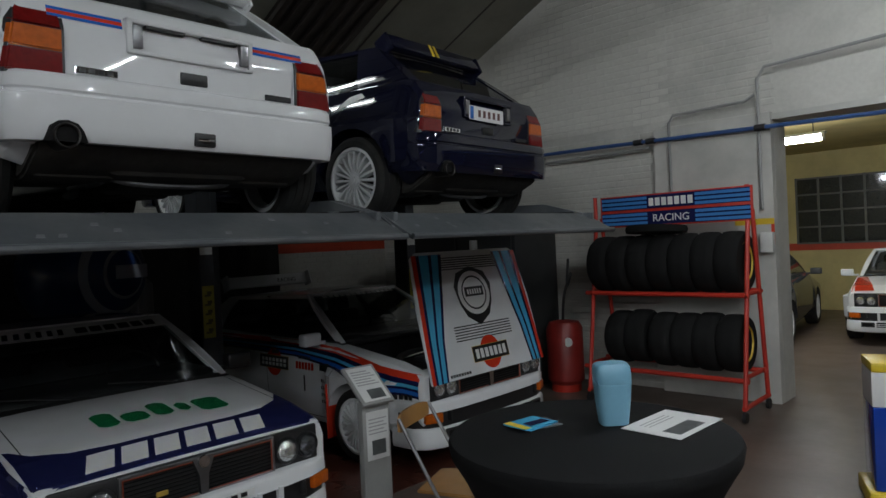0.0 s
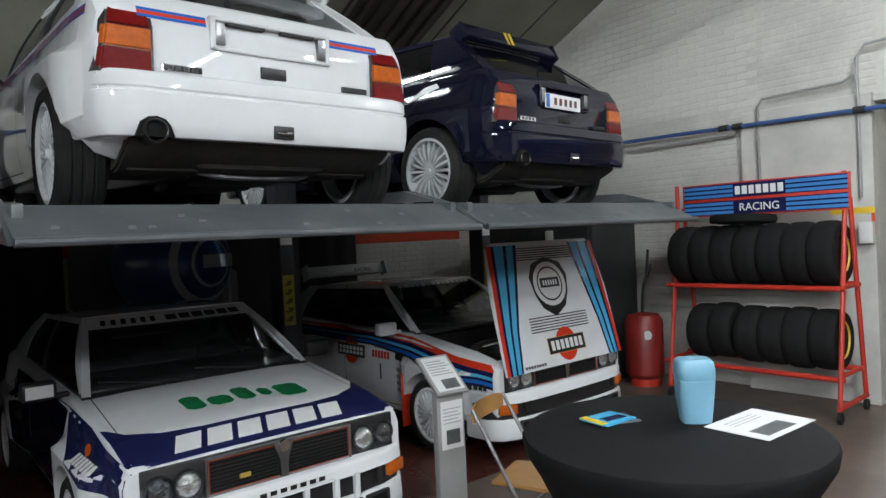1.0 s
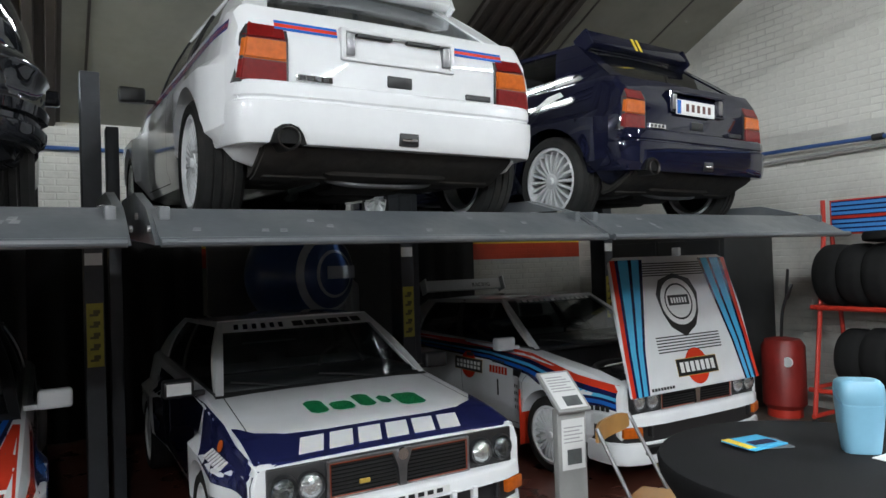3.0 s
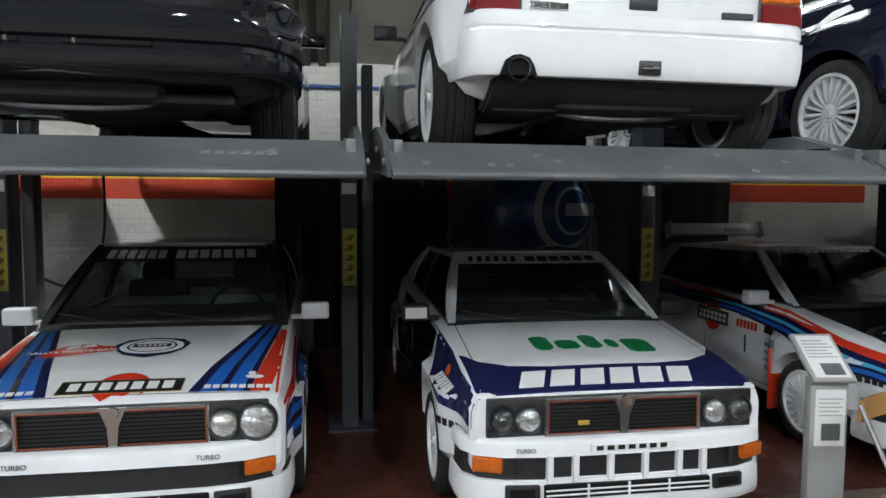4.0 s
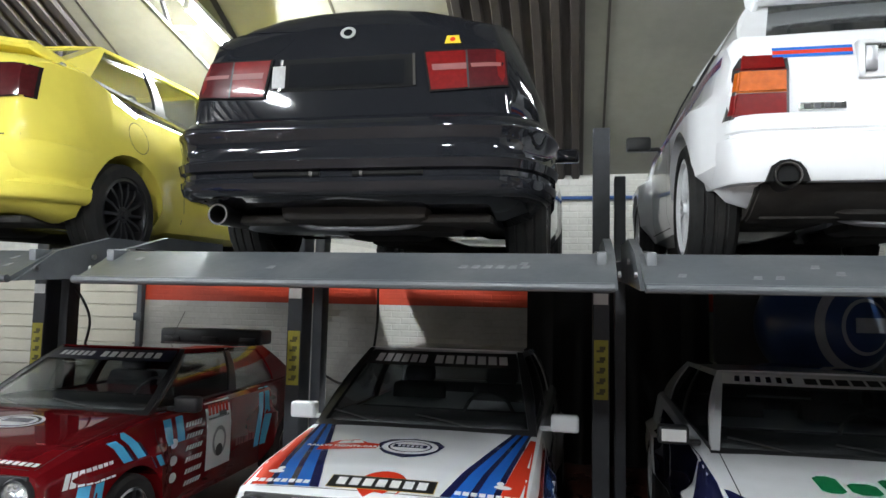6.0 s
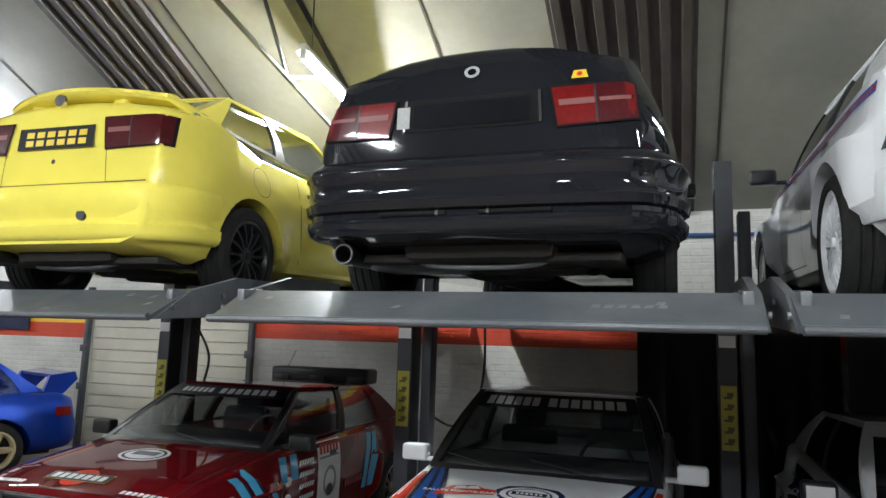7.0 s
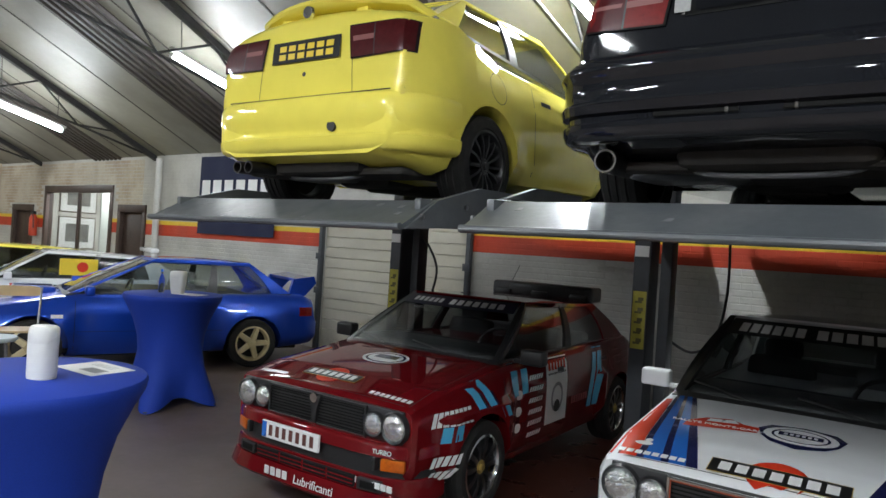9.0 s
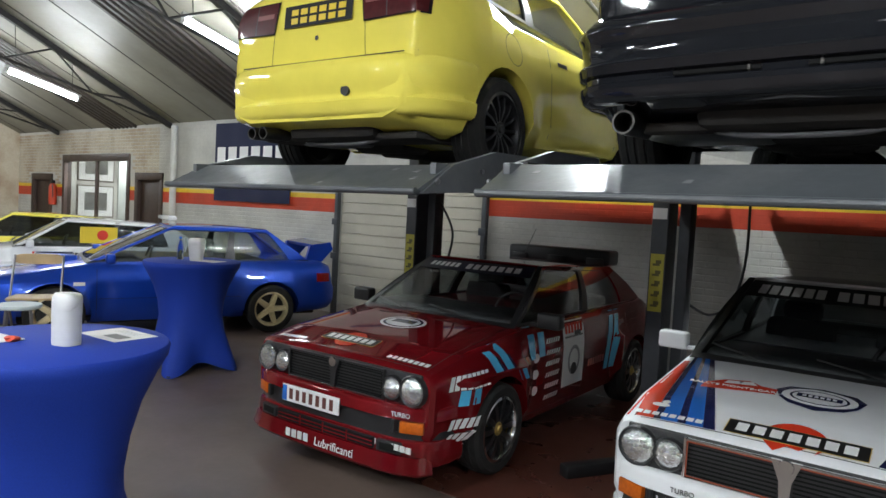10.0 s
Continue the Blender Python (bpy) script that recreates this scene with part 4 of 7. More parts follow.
def seams(skin, mats=SEAM):
    """Door, wing and hatch gaps."""
    for face in ("left", "right"):
        for pts in ([(1.12, 0.30), (1.10, 0.92)], [(2.16, 0.30), (2.20, 0.94)], [(3.06, 0.62), (3.14, 0.95)], [(1.12, 0.285), (2.16, 0.285)]):
            (a0, b0), (a1, b1) = pts
            if abs(a1 - a0) < 0.2:
                skin.film("panel_gap", [[(a0 - 0.003, b0), (a0 + 0.003, b0), (a1 + 0.003, b1), (a1 - 0.003, b1)]], mats, face, 0.0015)
            else:
                skin.film("panel_gap", [rect(a0, a1, b0, b0 + 0.006)], mats, face, 0.0015)
        for y in (2.02, 2.95):
            skin.film("door_handle", [rect(y - 0.06, y + 0.06, 0.80, 0.835)], BLACK_PLASTIC, face, 0.012)


def bonnet_gap(skin):
    skin.film("panel_gap", [rect(-0.735, 0.735, 0.135, 0.141)], SEAM, "top", 0.0015)
    for sx in (-1, 1):
        skin.film("panel_gap", [[(sx * 0.69, 0.14), (sx * 0.696, 0.14), (sx * 0.676, 1.1), (sx * 0.67, 1.1)]], SEAM, "top", 0.0015)


# white car with blue and red stripes on the bonnet
white_low, sk = rally_hatch("rally_hatchback", "white rally hatchback with blue and red bonnet stripes", pose(-1.098, -1.785, 0, 0, 0, -0.2), WHITE, evo=False, pillar=BLACK_PLASTIC, glass=((0.73, 1.13, 0.945), (0.705, 3.70, 0.955), (0.58, 1.80, 1.40), (0.56, 3.24, 1.34)))
seams(sk)
bonnet_gap(sk)
hood_stripes(sk, 0, [(0.317, 0.37, 0.585, 0.61, 0.145, 1.1, D_NAVY), (0.37, 0.45, 0.61, 0.637, 0.145, 1.1, D_BLUE), (0.45, 0.487, 0.637, 0.655, 0.145, 1.1, D_NAVY),
                     (0.487, 0.57, 0.655, 0.683, 0.145, 1.1, D_BLUE), (0.57, 0.605, 0.683, 0.70, 0.145, 1.1, D_NAVY), (0.605, 0.738, 0.70, 0.735, 0.145, 1.02, D_RED)])
sun_badge(sk, 0.0, 0.215, 0.285, 0.10, "top")
shield(sk, 0.02, 0.70, 0.20, 0.16, "top")
for sx in (-1, 1):
    word_mark(sk, 8, sx * 0.545 - 0.165, sx * 0.545 + 0.165, 0.17, 0.205, D_WHITE, "top", 0.0, 0.006)
    sk.film("tyre_logo", [disc(sx * 0.615, 0.285, 0.045, 0.02, 12), disc(sx * 0.60, 0.32, 0.02, 0.02, 10)], D_WHITE, "top", 0.006)
    for k, (m, z) in enumerate(((D_RED, 0.775), (D_NAVY, 0.715), (D_BLUE, 0.67), (D_NAVY, 0.625), (D_BLUE, 0.58), (D_NAVY, 0.535))):
        sk.film("stripe", [[(0.14, z - 0.05), (0.50, z + 0.0), (1.1, z + 0.12), (1.1, z + 0.07), (0.5, z - 0.05), (0.14, z - 0.10)]], m, "left" if sx > 0 else "right", 0.003 + k * 0.0004)
sk.film("rally_plate", [[(-0.52, 0.60), (-0.17, 0.66), (-0.17, 0.74), (-0.25, 0.75), (-0.32, 0.80), (-0.44, 0.77), (-0.45, 0.70), (-0.52, 0.68)]], D_RED, "top", 0.004)
sk.film("plate_field", [[(-0.43, 0.715), (-0.27, 0.74), (-0.30, 0.785), (-0.42, 0.76)]], D_WHITE, "top", 0.005)
words("RALLYE MONTE-CARLO", 0.032, D_WHITE, white_low, pose(-0.345, 0.645, 0.894, 4.5, 0, 9))
words("7", 0.035, D_BLACK, white_low, pose(-0.35, 0.735, 0.901, 4.5, 0, 9))
sk.film("screen_band", [rect(0.04, 0.96, 0.76, 0.965)], D_BLACK, "screen", 0.004)
word_mark(sk, 6, 0.09, 0.42, 0.80, 0.915, D_WHITE, "screen", 0.0, 0.006, 0.24)
word_mark(sk, 7, 0.46, 0.91, 0.80, 0.915, D_WHITE, "screen", 0.0, 0.006, 0.24)
words("TURBO", 0.024, D_BLACK, white_low, pose(0.43, -0.001, 0.505, 90))
words("TURBO", 0.024, D_BLACK, white_low, pose(-0.40, -0.001, 0.505, 90))
words("Lubrificanti", 0.036, D_BLACK, white_low, pose(0.09, -0.0085, 0.222, 90))
for k in range(4):
    part("letter_bar", newbox(-0.185 + k * 0.034, -0.159 + k * 0.034, -0.0085, -0.006, 0.222, 0.256), D_BLACK, white_low)
words("11", 0.06, D_WHITE, white_low, pose(-0.50, 0.026, 0.40, 90, 0, -10))

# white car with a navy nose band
navy_nose, sk = rally_hatch("rally_hatchback", "white rally hatchback with navy nose band, dark flanks and green marks", pose(1.338, YF - 0.215, 0, 0, 0, -0.7), WHITE, mirror_mat=BLACK_PLASTIC, wheel=(WHITE_RIM, None, 24), grille=STEEL, reflector=SMOKED)
seams(sk)
bonnet_gap(sk)
sk.film("nose_band", [[(-0.74, 0.105), (0.74, 0.105), (0.745, 0.60), (0.66, 0.46), (0.52, 0.375), (0.3, 0.345), (-0.3, 0.345), (-0.52, 0.375), (-0.66, 0.46), (-0.745, 0.60)]], D_NAVY, "top", 0.003, 0.07)
for face in ("left", "right"):
    sk.film("nose_band", [[(0.115, 0.765), (0.115, 0.60), (0.45, 0.64), (1.05, 0.73), (1.15, 0.90), (0.7, 0.86)]], D_NAVY, face, 0.003, 0.07)
    sk.film("sun_patch", [disc(0.62, 0.77, 0.05, 0.03, 14)], D_ORANGE, face, 0.006)
    word_mark(sk, 7, 0.40, 0.75, 0.70, 0.735, D_WHITE, face)
    word_mark(sk, 8, 0.16, 0.50, 0.53, 0.57, D_BLACK, face)
    sk.film("round_mark", [disc(0.30, 0.45, 0.04, 0.03, 14)], STEEL, face, 0.004)
# dark film over both flanks behind the front wings
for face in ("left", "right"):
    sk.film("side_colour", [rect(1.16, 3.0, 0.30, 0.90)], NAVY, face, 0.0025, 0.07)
sk.film("nose_band", [rect(-0.735, 0.735, 0.748, 0.774)], D_NAVY, "nose", 0.004, 0.05)
word_mark(sk, 6, -0.54, 0.42, 0.14, 0.30, D_WHITE, "top", 0.06, 0.006, 0.2)
# green mark: a row of plain blocks of uneven height
for a0, a1, b0, b1 in ((-0.30, -0.19, 0.57, 0.79), (-0.165, -0.03, 0.57, 0.715), (0.0, 0.105, 0.57, 0.79), (0.135, 0.205, 0.57, 0.715), (0.235, 0.40, 0.50, 0.715)):
    c = 0.03
    sk.film("letter_bar", [[(a0 + c, b0), (a1 - c, b0), (a1, b0 + c), (a1, b1 - c), (a1 - c, b1), (a0 + c, b1), (a0, b1 - c), (a0, b0 + c)]], D_GREEN, "top", 0.005)
sk.film("screen_band", [rect(0.03, 0.97, 0.82, 0.965)], D_WHITE, "screen", 0.004)
word_mark(sk, 6, 0.08, 0.40, 0.855, 0.935, D_NAVY, "screen", 0.0, 0.006, 0.5)
word_mark(sk, 6, 0.44, 0.92, 0.855, 0.935, D_BLACK, "screen", 0.0, 0.006, 0.2)
part("plate_strip", newbox(-0.20, 0.24, -0.003, 0.004, 0.500, 0.536), D_WHITE, navy_nose)
for k in range(7):
    part("plate_bar", newbox(-0.17 + k * 0.055, -0.135 + k * 0.055, -0.006, -0.003, 0.506, 0.528), D_BLACK, navy_nose)
part("grille_emblem", newbox(-0.24, -0.18, 0.066, 0.073, 0.61, 0.635, 0.004, 1), D_GOLD, navy_nose)
words("TURBO", 0.022, D_BLACK, navy_nose, pose(-0.52, 0.012, 0.505, 90, 0, -5))
part("mirror_patch", newbox(-0.97, -0.83, 1.262, 1.268, 0.95, 1.02), D_WHITE, navy_nose)

# white car with its bonnet raised
open_car, sk = rally_hatch("rally_hatchback", "white rally hatchback with blue and red stripes, bonnet raised", pose(4.05, YF + 0.12, 0), WHITE, bonnet_open=True, wheel=(WHITE_RIM, None, 24), pillar=WHITE, uprights=False)
seams(sk)
for face in ("left", "right"):
    for k, (m, lo, hi) in enumerate(((D_RED, 0.0, 0.05), (D_NAVY, -0.035, 0.0), (D_SKY, -0.06, -0.035), (D_NAVY, -0.08, -0.06), (D_BLUE, -0.11, -0.08), (D_NAVY, -0.13, -0.11))):
        pts = [(0.14, 0.72), (0.55, 0.76), (1.12, 0.865), (1.7, 0.90), (3.4, 0.90)]
        for (ya, za), (yb, zb) in zip(pts, pts[1:]):
            s0, s1 = (1.0, 1.0) if ya < 1.0 else (1.0, 0.8) if ya < 1.5 else (0.8, 0.7)
            sk.film("stripe", [[(ya, za + lo * s0), (yb, zb + lo * s1), (yb, zb + hi * s1), (ya, za + hi * s0)]], m, face, 0.004)
    sun_badge(sk, 2.05, 0.72, 0.24, 0.10, face)
    word_mark(sk, 6, 1.42, 1.70, 0.69, 0.755, D_RED, face)
    word_mark(sk, 5, 1.47, 1.66, 0.78, 0.81, D_BLACK, face)
    sk.film("door_square", [rect(1.20, 1.34, 0.70, 0.77)], D_BLACK, face, 0.004)
    for k in range(4):
        word_mark(sk, 5, 1.20, 1.33, 0.42 + k * 0.06, 0.45 + k * 0.06, D_BLACK, face, 0.0, 0.004, 0.4)
    word_mark(sk, 8, 0.20, 0.55, 0.575, 0.615, D_BLACK, face)
words("1", 0.15, D_BLACK, open_car, pose(-0.812, 1.56, 0.50, 90, 0, -90))
word_mark(sk, 14, 0.1, 0.9, 0.89, 0.94, D_WHITE, "screen", 0.0, 0.005, 0.3)
roof_wing(open_car, WHITE, "white roof wing")
words("RACING", 0.05, D_BLACK, open_car, pose(0.22, 3.30, 1.40, 70))
# mud flaps
for sx in (-1, 1):
    part("mud_flap", newbox(sx * 0.83 - 0.07, sx * 0.83 + 0.07, 1.135, 1.14, 0.16, 0.62, 0.002, 1), D_RED, open_car)
# engine in its bay
bm = bmesh.new()
for x0, x1, y0, y1, z0, z1 in ((-0.655, 0.655, 0.21, 1.11, 0.545, 0.555), (-0.658, -0.645, 0.21, 1.11, 0.55, 0.80), (0.645, 0.658, 0.21, 1.11, 0.55, 0.80), (-0.65, 0.65, 1.10, 1.117, 0.55, 0.90), (-0.65, 0.65, 0.203, 0.22, 0.55, 0.74)):
    box(bm, x0, x1, y0, y1, z0, z1)
part("bay_liner", bm, BLACK_PLASTIC, open_car)
part("cowl", newbox(-0.66, 0.66, 1.02, 1.20, 0.925, 0.952, 0.008, 2), BLACK_PLASTIC, open_car)
ENGINE = mat("engine_block", (0.03, 0.03, 0.032), rough=0.5, metal=0.4, grain=0.3, grain_scale=30, bump=0.2)
part("engine", newbox(-0.38, 0.30, 0.35, 0.85, 0.5, 0.76, 0.04, 3), ENGINE, open_car)
part("cam_cover", newbox(-0.30, 0.22, 0.42, 0.68, 0.755, 0.80, 0.02, 2), STEEL, open_car)
bm = bmesh.new()
pipe(bm, curve_pts([(-0.5, 0.3, 0.72), (-0.45, 0.7, 0.78), (0.0, 0.95, 0.78), (0.42, 0.7, 0.76)]), 0.03)
part("intake_hose", bm, BLACK_PLASTIC, open_car)
part("battery", newbox(0.40, 0.60, 0.5, 0.78, 0.5, 0.74, 0.01), BLACK_PLASTIC, open_car)
part("air_box", newbox(-0.62, -0.42, 0.35, 0.65, 0.5, 0.73, 0.02), BLACK_PLASTIC, open_car)
bm = bmesh.new()
rod(bm, (-0.45, 0.9, 0.74), (0.45, 0.9, 0.78), 0.018)
part("strut_brace", bm, CHROME, open_car)


class Plate:
    """A flat panel on which films are laid; a is across, b up along it."""

    def __init__(self, car, m):
        self.car, self.m = car, m

    def film(self, name, polys, material, face="", lift=0.003, fine=0.1, label=""):
        bm = bmesh.new()
        for poly in polys:
            slab(bm, [self.m @ Vector((a, -lift, b)) for a, b in poly], self.m.to_3x3() @ Vector((0, 0.0004, 0)))
        return part(name, bm, material, self.car, label, 0)


HOOD_M = pose(0, 0.035, 0.69, -14, 0, 0) @ Matrix.Diagonal((1, 1, 1.07, 1))
bm = bmesh.new()
slab(bm, [(-0.725, 0, 0), (0.725, 0, 0), (0.71, 0.0, 0.55), (0.665, 0.004, 0.93), (0.60, 0.006, 0.97), (-0.60, 0.006, 0.97), (-0.665, 0.004, 0.93), (-0.71, 0.0, 0.55)], (0, 0.025, 0))
bmesh.ops.bevel(bm, geom=list(bm.edges), offset=0.006, segments=2, affect="EDGES")
bmesh.ops.transform(bm, matrix=HOOD_M, verts=bm.verts)
part("bonnet", bm, WHITE, open_car, "raised white bonnet with blue and red stripes")
hp = Plate(open_car, HOOD_M)
for sx in (-1, 1):
    edge = lambda b: 0.725 - 0.06 * max(0, b - 0.3) / 0.63
    # red edge, then navy, light blue, navy, blue, navy, fanning out towards the top
    for k, (lo0, hi0, lo1, hi1, m) in enumerate(((0.685, 0.722, 0.61, 0.66, D_RED), (0.66, 0.685, 0.575, 0.61, D_NAVY), (0.625, 0.66, 0.47, 0.575, D_SKY), (0.605, 0.625, 0.435, 0.47, D_NAVY), (0.565, 0.605, 0.355, 0.435, D_SKY), (0.545, 0.565, 0.32, 0.355, D_NAVY))):
        mid = lambda p, q: lerp(p, q, 0.42)
        for (ba, ta), (bb, tb) in (((0.0, 0.0), (0.30, 0.22)), ((0.30, 0.22), (0.62, 0.62)), ((0.62, 0.62), (0.945, 1.0))):
            hp.film("stripe", [[(sx * lerp(lo0, lo1, ta), ba), (sx * lerp(hi0, hi1, ta), ba), (sx * lerp(hi0, hi1, tb), bb), (sx * lerp(lo0, lo1, tb), bb)]], m, "", 0.0014 + 0.0002 * k)
sun_badge(hp, 0.02, 0.15, 0.23, 0.10, "")
shield(hp, -0.02, 0.60, 0.235, 0.235, "", D_BLACK)
VENT = mat("vent_slot", (0.02, 0.02, 0.02), rough=0.6)
for k in range(6):
    hp.film("vent", [rect(-0.36, 0.36, 0.265 + k * 0.021, 0.274 + k * 0.021)], VENT, "", 0.0016)
    hp.film("vent", [rect(-0.40, 0.38, 0.82 + k * 0.018, 0.828 + k * 0.018)], VENT, "", 0.0016)
word_mark(hp, 8, -0.52, -0.27, 0.02, 0.04, D_BLACK, "", 0.0, 0.0016)

# dark red car
RED_GOLD = (BLACK_RIM, CHROME, 10)
red_car, sk = rally_hatch("rally_hatchback", "dark red rally hatchback with light blue stripes, number plate fitted", pose(-3.729, -1.869, 0, 0, 0, 1.08), RED, evo=False, wheel=RED_GOLD, grille=BLACK_PLASTIC, pillar=BLACK_PLASTIC, mirror_mat=BLACK_PLASTIC)
seams(sk)
bonnet_gap(sk)
sun_badge(sk, -0.08, 0.30, 0.24, 0.085, "top")
sk.film("shield_field", [disc(-0.02, 0.78, 0.19, 0.14)], D_WHITE, "top", 0.004)
sk.film("shield_ring", ring_quads(-0.02, 0.78, 0.165, 0.12, 0.145, 0.10), D_NAVY, "top", 0.005)
sk.film("shield_bar", [rect(-0.12, 0.08, 0.76, 0.84)], D_NAVY, "top", 0.0055)
word_mark(sk, 8, 0.34, 0.68, 0.17, 0.21, D_WHITE, "top", 0.0, 0.005, 0.25)
word_mark(sk, 8, -0.66, -0.40, 0.17, 0.21, D_WHITE, "top", 0.0, 0.005, 0.25)
for face in ("left", "right"):
    word_mark(sk, 8, 0.24, 0.62, 0.645, 0.73, D_WHITE, face, 0.03, 0.006, 0.2)
    for a in (0.74, 0.88):
        sk.film("stripe", [[(a, 0.61), (a + 0.085, 0.61), (a + 0.02, 0.79), (a - 0.065, 0.79)], [(a - 0.065, 0.79), (a + 0.02, 0.79), (a - 0.08, 0.87), (a - 0.165, 0.87)]], D_SKY, face, 0.004)
        sk.film("stripe", [[(a + 0.085, 0.61), (a + 0.11, 0.61), (a + 0.045, 0.79), (a + 0.02, 0.79)]], D_NAVY, face, 0.004)
    for a in (1.22, 1.37):
        sk.film("stripe", [[(a, 0.70), (a + 0.095, 0.70), (a + 0.07, 0.93), (a - 0.025, 0.93)]], D_SKY, face, 0.004)
    for a in (0.98, 1.08):
        sk.film("stripe", [[(a, 0.60), (a + 0.06, 0.60), (a + 0.0, 0.68), (a - 0.06, 0.68)]], D_SKY, face, 0.004)
    for a in (0.33, 0.43):
        sk.film("stripe", [rect(a, a + 0.07, 0.545, 0.64, 0.015)], D_SKY, face, 0.004)
    for k in range(6):
        word_mark(sk, 6, 1.47, 1.70, 0.36 + k * 0.085, 0.395 + k * 0.085, D_WHITE, face, 0.02, 0.004, 0.3)
    for b in (0.50, 0.62, 0.74):
        sk.film("round_mark", [disc(1.32, b - 0.04, 0.05, 0.035, 14)], D_WHITE, face, 0.004)
    sk.film("door_panel", [rect(1.77, 2.16, 0.40, 0.92)], D_WHITE, face, 0.004)
    word_mark(sk, 6, 1.80, 2.13, 0.82, 0.90, D_RED, face, 0.0, 0.006, 0.25)
    word_mark(sk, 12, 1.80, 2.13, 0.785, 0.80, D_BLACK, face, 0.0, 0.006, 0.25)
    sk.film("door_wreath", ring_quads(1.97, 0.60, 0.11, 0.12, 0.08, 0.09), STEEL, face, 0.006)
    sk.film("door_patch", [disc(1.97, 0.53, 0.055, 0.05, 14)], BLACK_PLASTIC, face, 0.0065)
    for a in (2.60, 2.72):
        sk.film("stripe", [[(a, 0.42), (a + 0.09, 0.42), (a + 0.22, 0.93), (a + 0.13, 0.93)]], D_SKY, face, 0.004)
    word_mark(sk, 7, 2.25, 2.6, 0.50, 0.56, mat("faded_red_film", (0.2, 0.05, 0.05), rough=0.4), face)
    for k, n in enumerate((6, 5, 5)):
        word_mark(sk, n, 0.22, 0.46, 0.235 + k * 0.09, 0.295 + k * 0.09, D_WHITE, face, 0.03, 0.03, 0.25)
sk.film("screen_band", [rect(0.04, 0.96, 0.77, 0.965)], mat("deep_navy_film", (0.006, 0.006, 0.02), rough=0.35), "screen", 0.004)
word_mark(sk, 6, 0.10, 0.38, 0.83, 0.91, D_WHITE, "screen", 0.0, 0.006, 0.3)
word_mark(sk, 7, 0.43, 0.88, 0.82, 0.915, D_WHITE, "screen", 0.0, 0.006, 0.3)
plate = part("number_plate", newbox(-0.38, 0.14, -0.022, -0.006, 0.415, 0.525, 0.003, 1), D_WHITE, red_car, "white number plate with blue end")
part("plate_end", newbox(-0.375, -0.335, -0.0245, -0.022, 0.42, 0.52), D_BLUE, red_car)
for k in range(7):
    part("plate_bar", newbox(-0.31 + k * 0.062, -0.278 + k * 0.062, -0.0245, -0.022, 0.435, 0.505), mat("plate_ink", (0.10, 0.03, 0.025), rough=0.4), red_car)
part("front_splitter", u_bar([(0, -0.02), (0.42, -0.01), (0.60, 0.01), (0.72, 0.06), (0.76, 0.14)], [(0.02, 0.165), (0.03, 0.18), (0.0, 0.27), (-0.04, 0.27), (-0.04, 0.165)]), RED, red_car, "", 40)
words("Lubrificanti", 0.055, D_WHITE, red_car, pose(0.13, -0.046, 0.195, 84))
word_mark_red = [part("word_mark", newbox(-0.30 + k * 0.055, -0.262 + k * 0.055, -0.05, -0.044, 0.20, 0.25), D_WHITE, red_car) for k in range(4)]
words("TURBO", 0.028, D_WHITE, red_car, pose(0.60, 0.028, 0.50, 90, 0, 12))
word_mark_bumper = [part("word_mark", newbox(0.40 + k * 0.045, 0.435 + k * 0.045, 0.004, 0.012, 0.305, 0.34), D_WHITE, red_car) for k in range(7)]
bm = newbox(-0.56, 0.56, 3.18, 3.44, 1.29, 1.44, 0.03, 3)
for sx in (-1, 0, 1):
    box(bm, sx * 0.42 - 0.09, sx * 0.42 + 0.09, 3.16, 3.36, 1.29, 1.36, 0.012, 2)
part("roof_wing", bm, BLACK_PLASTIC, red_car, "black roof wing")
bm = bmesh.new()
rod(bm, (0.0, 2.5, 1.38), (0.05, 2.62, 1.62), 0.003, 6)
part("aerial", bm, BLACK_PLASTIC, red_car)
for ob in red_car.children:
    if ob.name.startswith("wheel"):
        for c in ob.children:
            if c.name.startswith("hub"):
                c.data.materials[0] = GOLD_RIM

# white car on the lift
upper_white, sk = rally_hatch("rally_hatchback", "white rally hatchback on a lift with roof wing", TILTED @ pose(1.235, UP + 3.97, DECK_Z, 0, 0, 180), WHITE, mirror_mat=BLACK_PLASTIC, wheel=(WHITE_RIM, None, 24), pillar=BLACK_PLASTIC)
seams(sk)
for m, z0, z1 in ((D_BLUE, 0.872, 0.886), (D_RED, 0.856, 0.872), (D_BLUE, 0.842, 0.856)):
    for a, b in ((-0.60, -0.31), (0.31, 0.60)):
        sk.film("stripe", [rect(a, b, z0, z1)], m, "tail", 0.003)
    for face in ("left", "right"):
        sk.film("stripe", [rect(1.2, 3.72, z0, z1)], m, face, 0.003)
wing = roof_wing(upper_white, WHITE, "white roof wing with black lettering", 1.24, 0.145, 3.37, 0.56, -28)
words("RACING", 0.075, D_BLACK, upper_white, pose(-0.25, 3.4238, 1.2731, 90 + 28 - 56, 0, 180))
for k in range(7):
    part("word_mark", newbox(-0.028, 0.028, 0.031, 0.034, 0.02, 0.10, 0, 1, pose(0.43 - k * 0.075, 3.37, 1.24, 28)), D_BLACK, upper_white)
for x in (-0.13, 0.13):
    part("hatch_slot", newbox(x - 0.09, x + 0.09, 3.80, 3.833, 0.862, 0.875, 0.002, 1), BLACK_PLASTIC, upper_white)

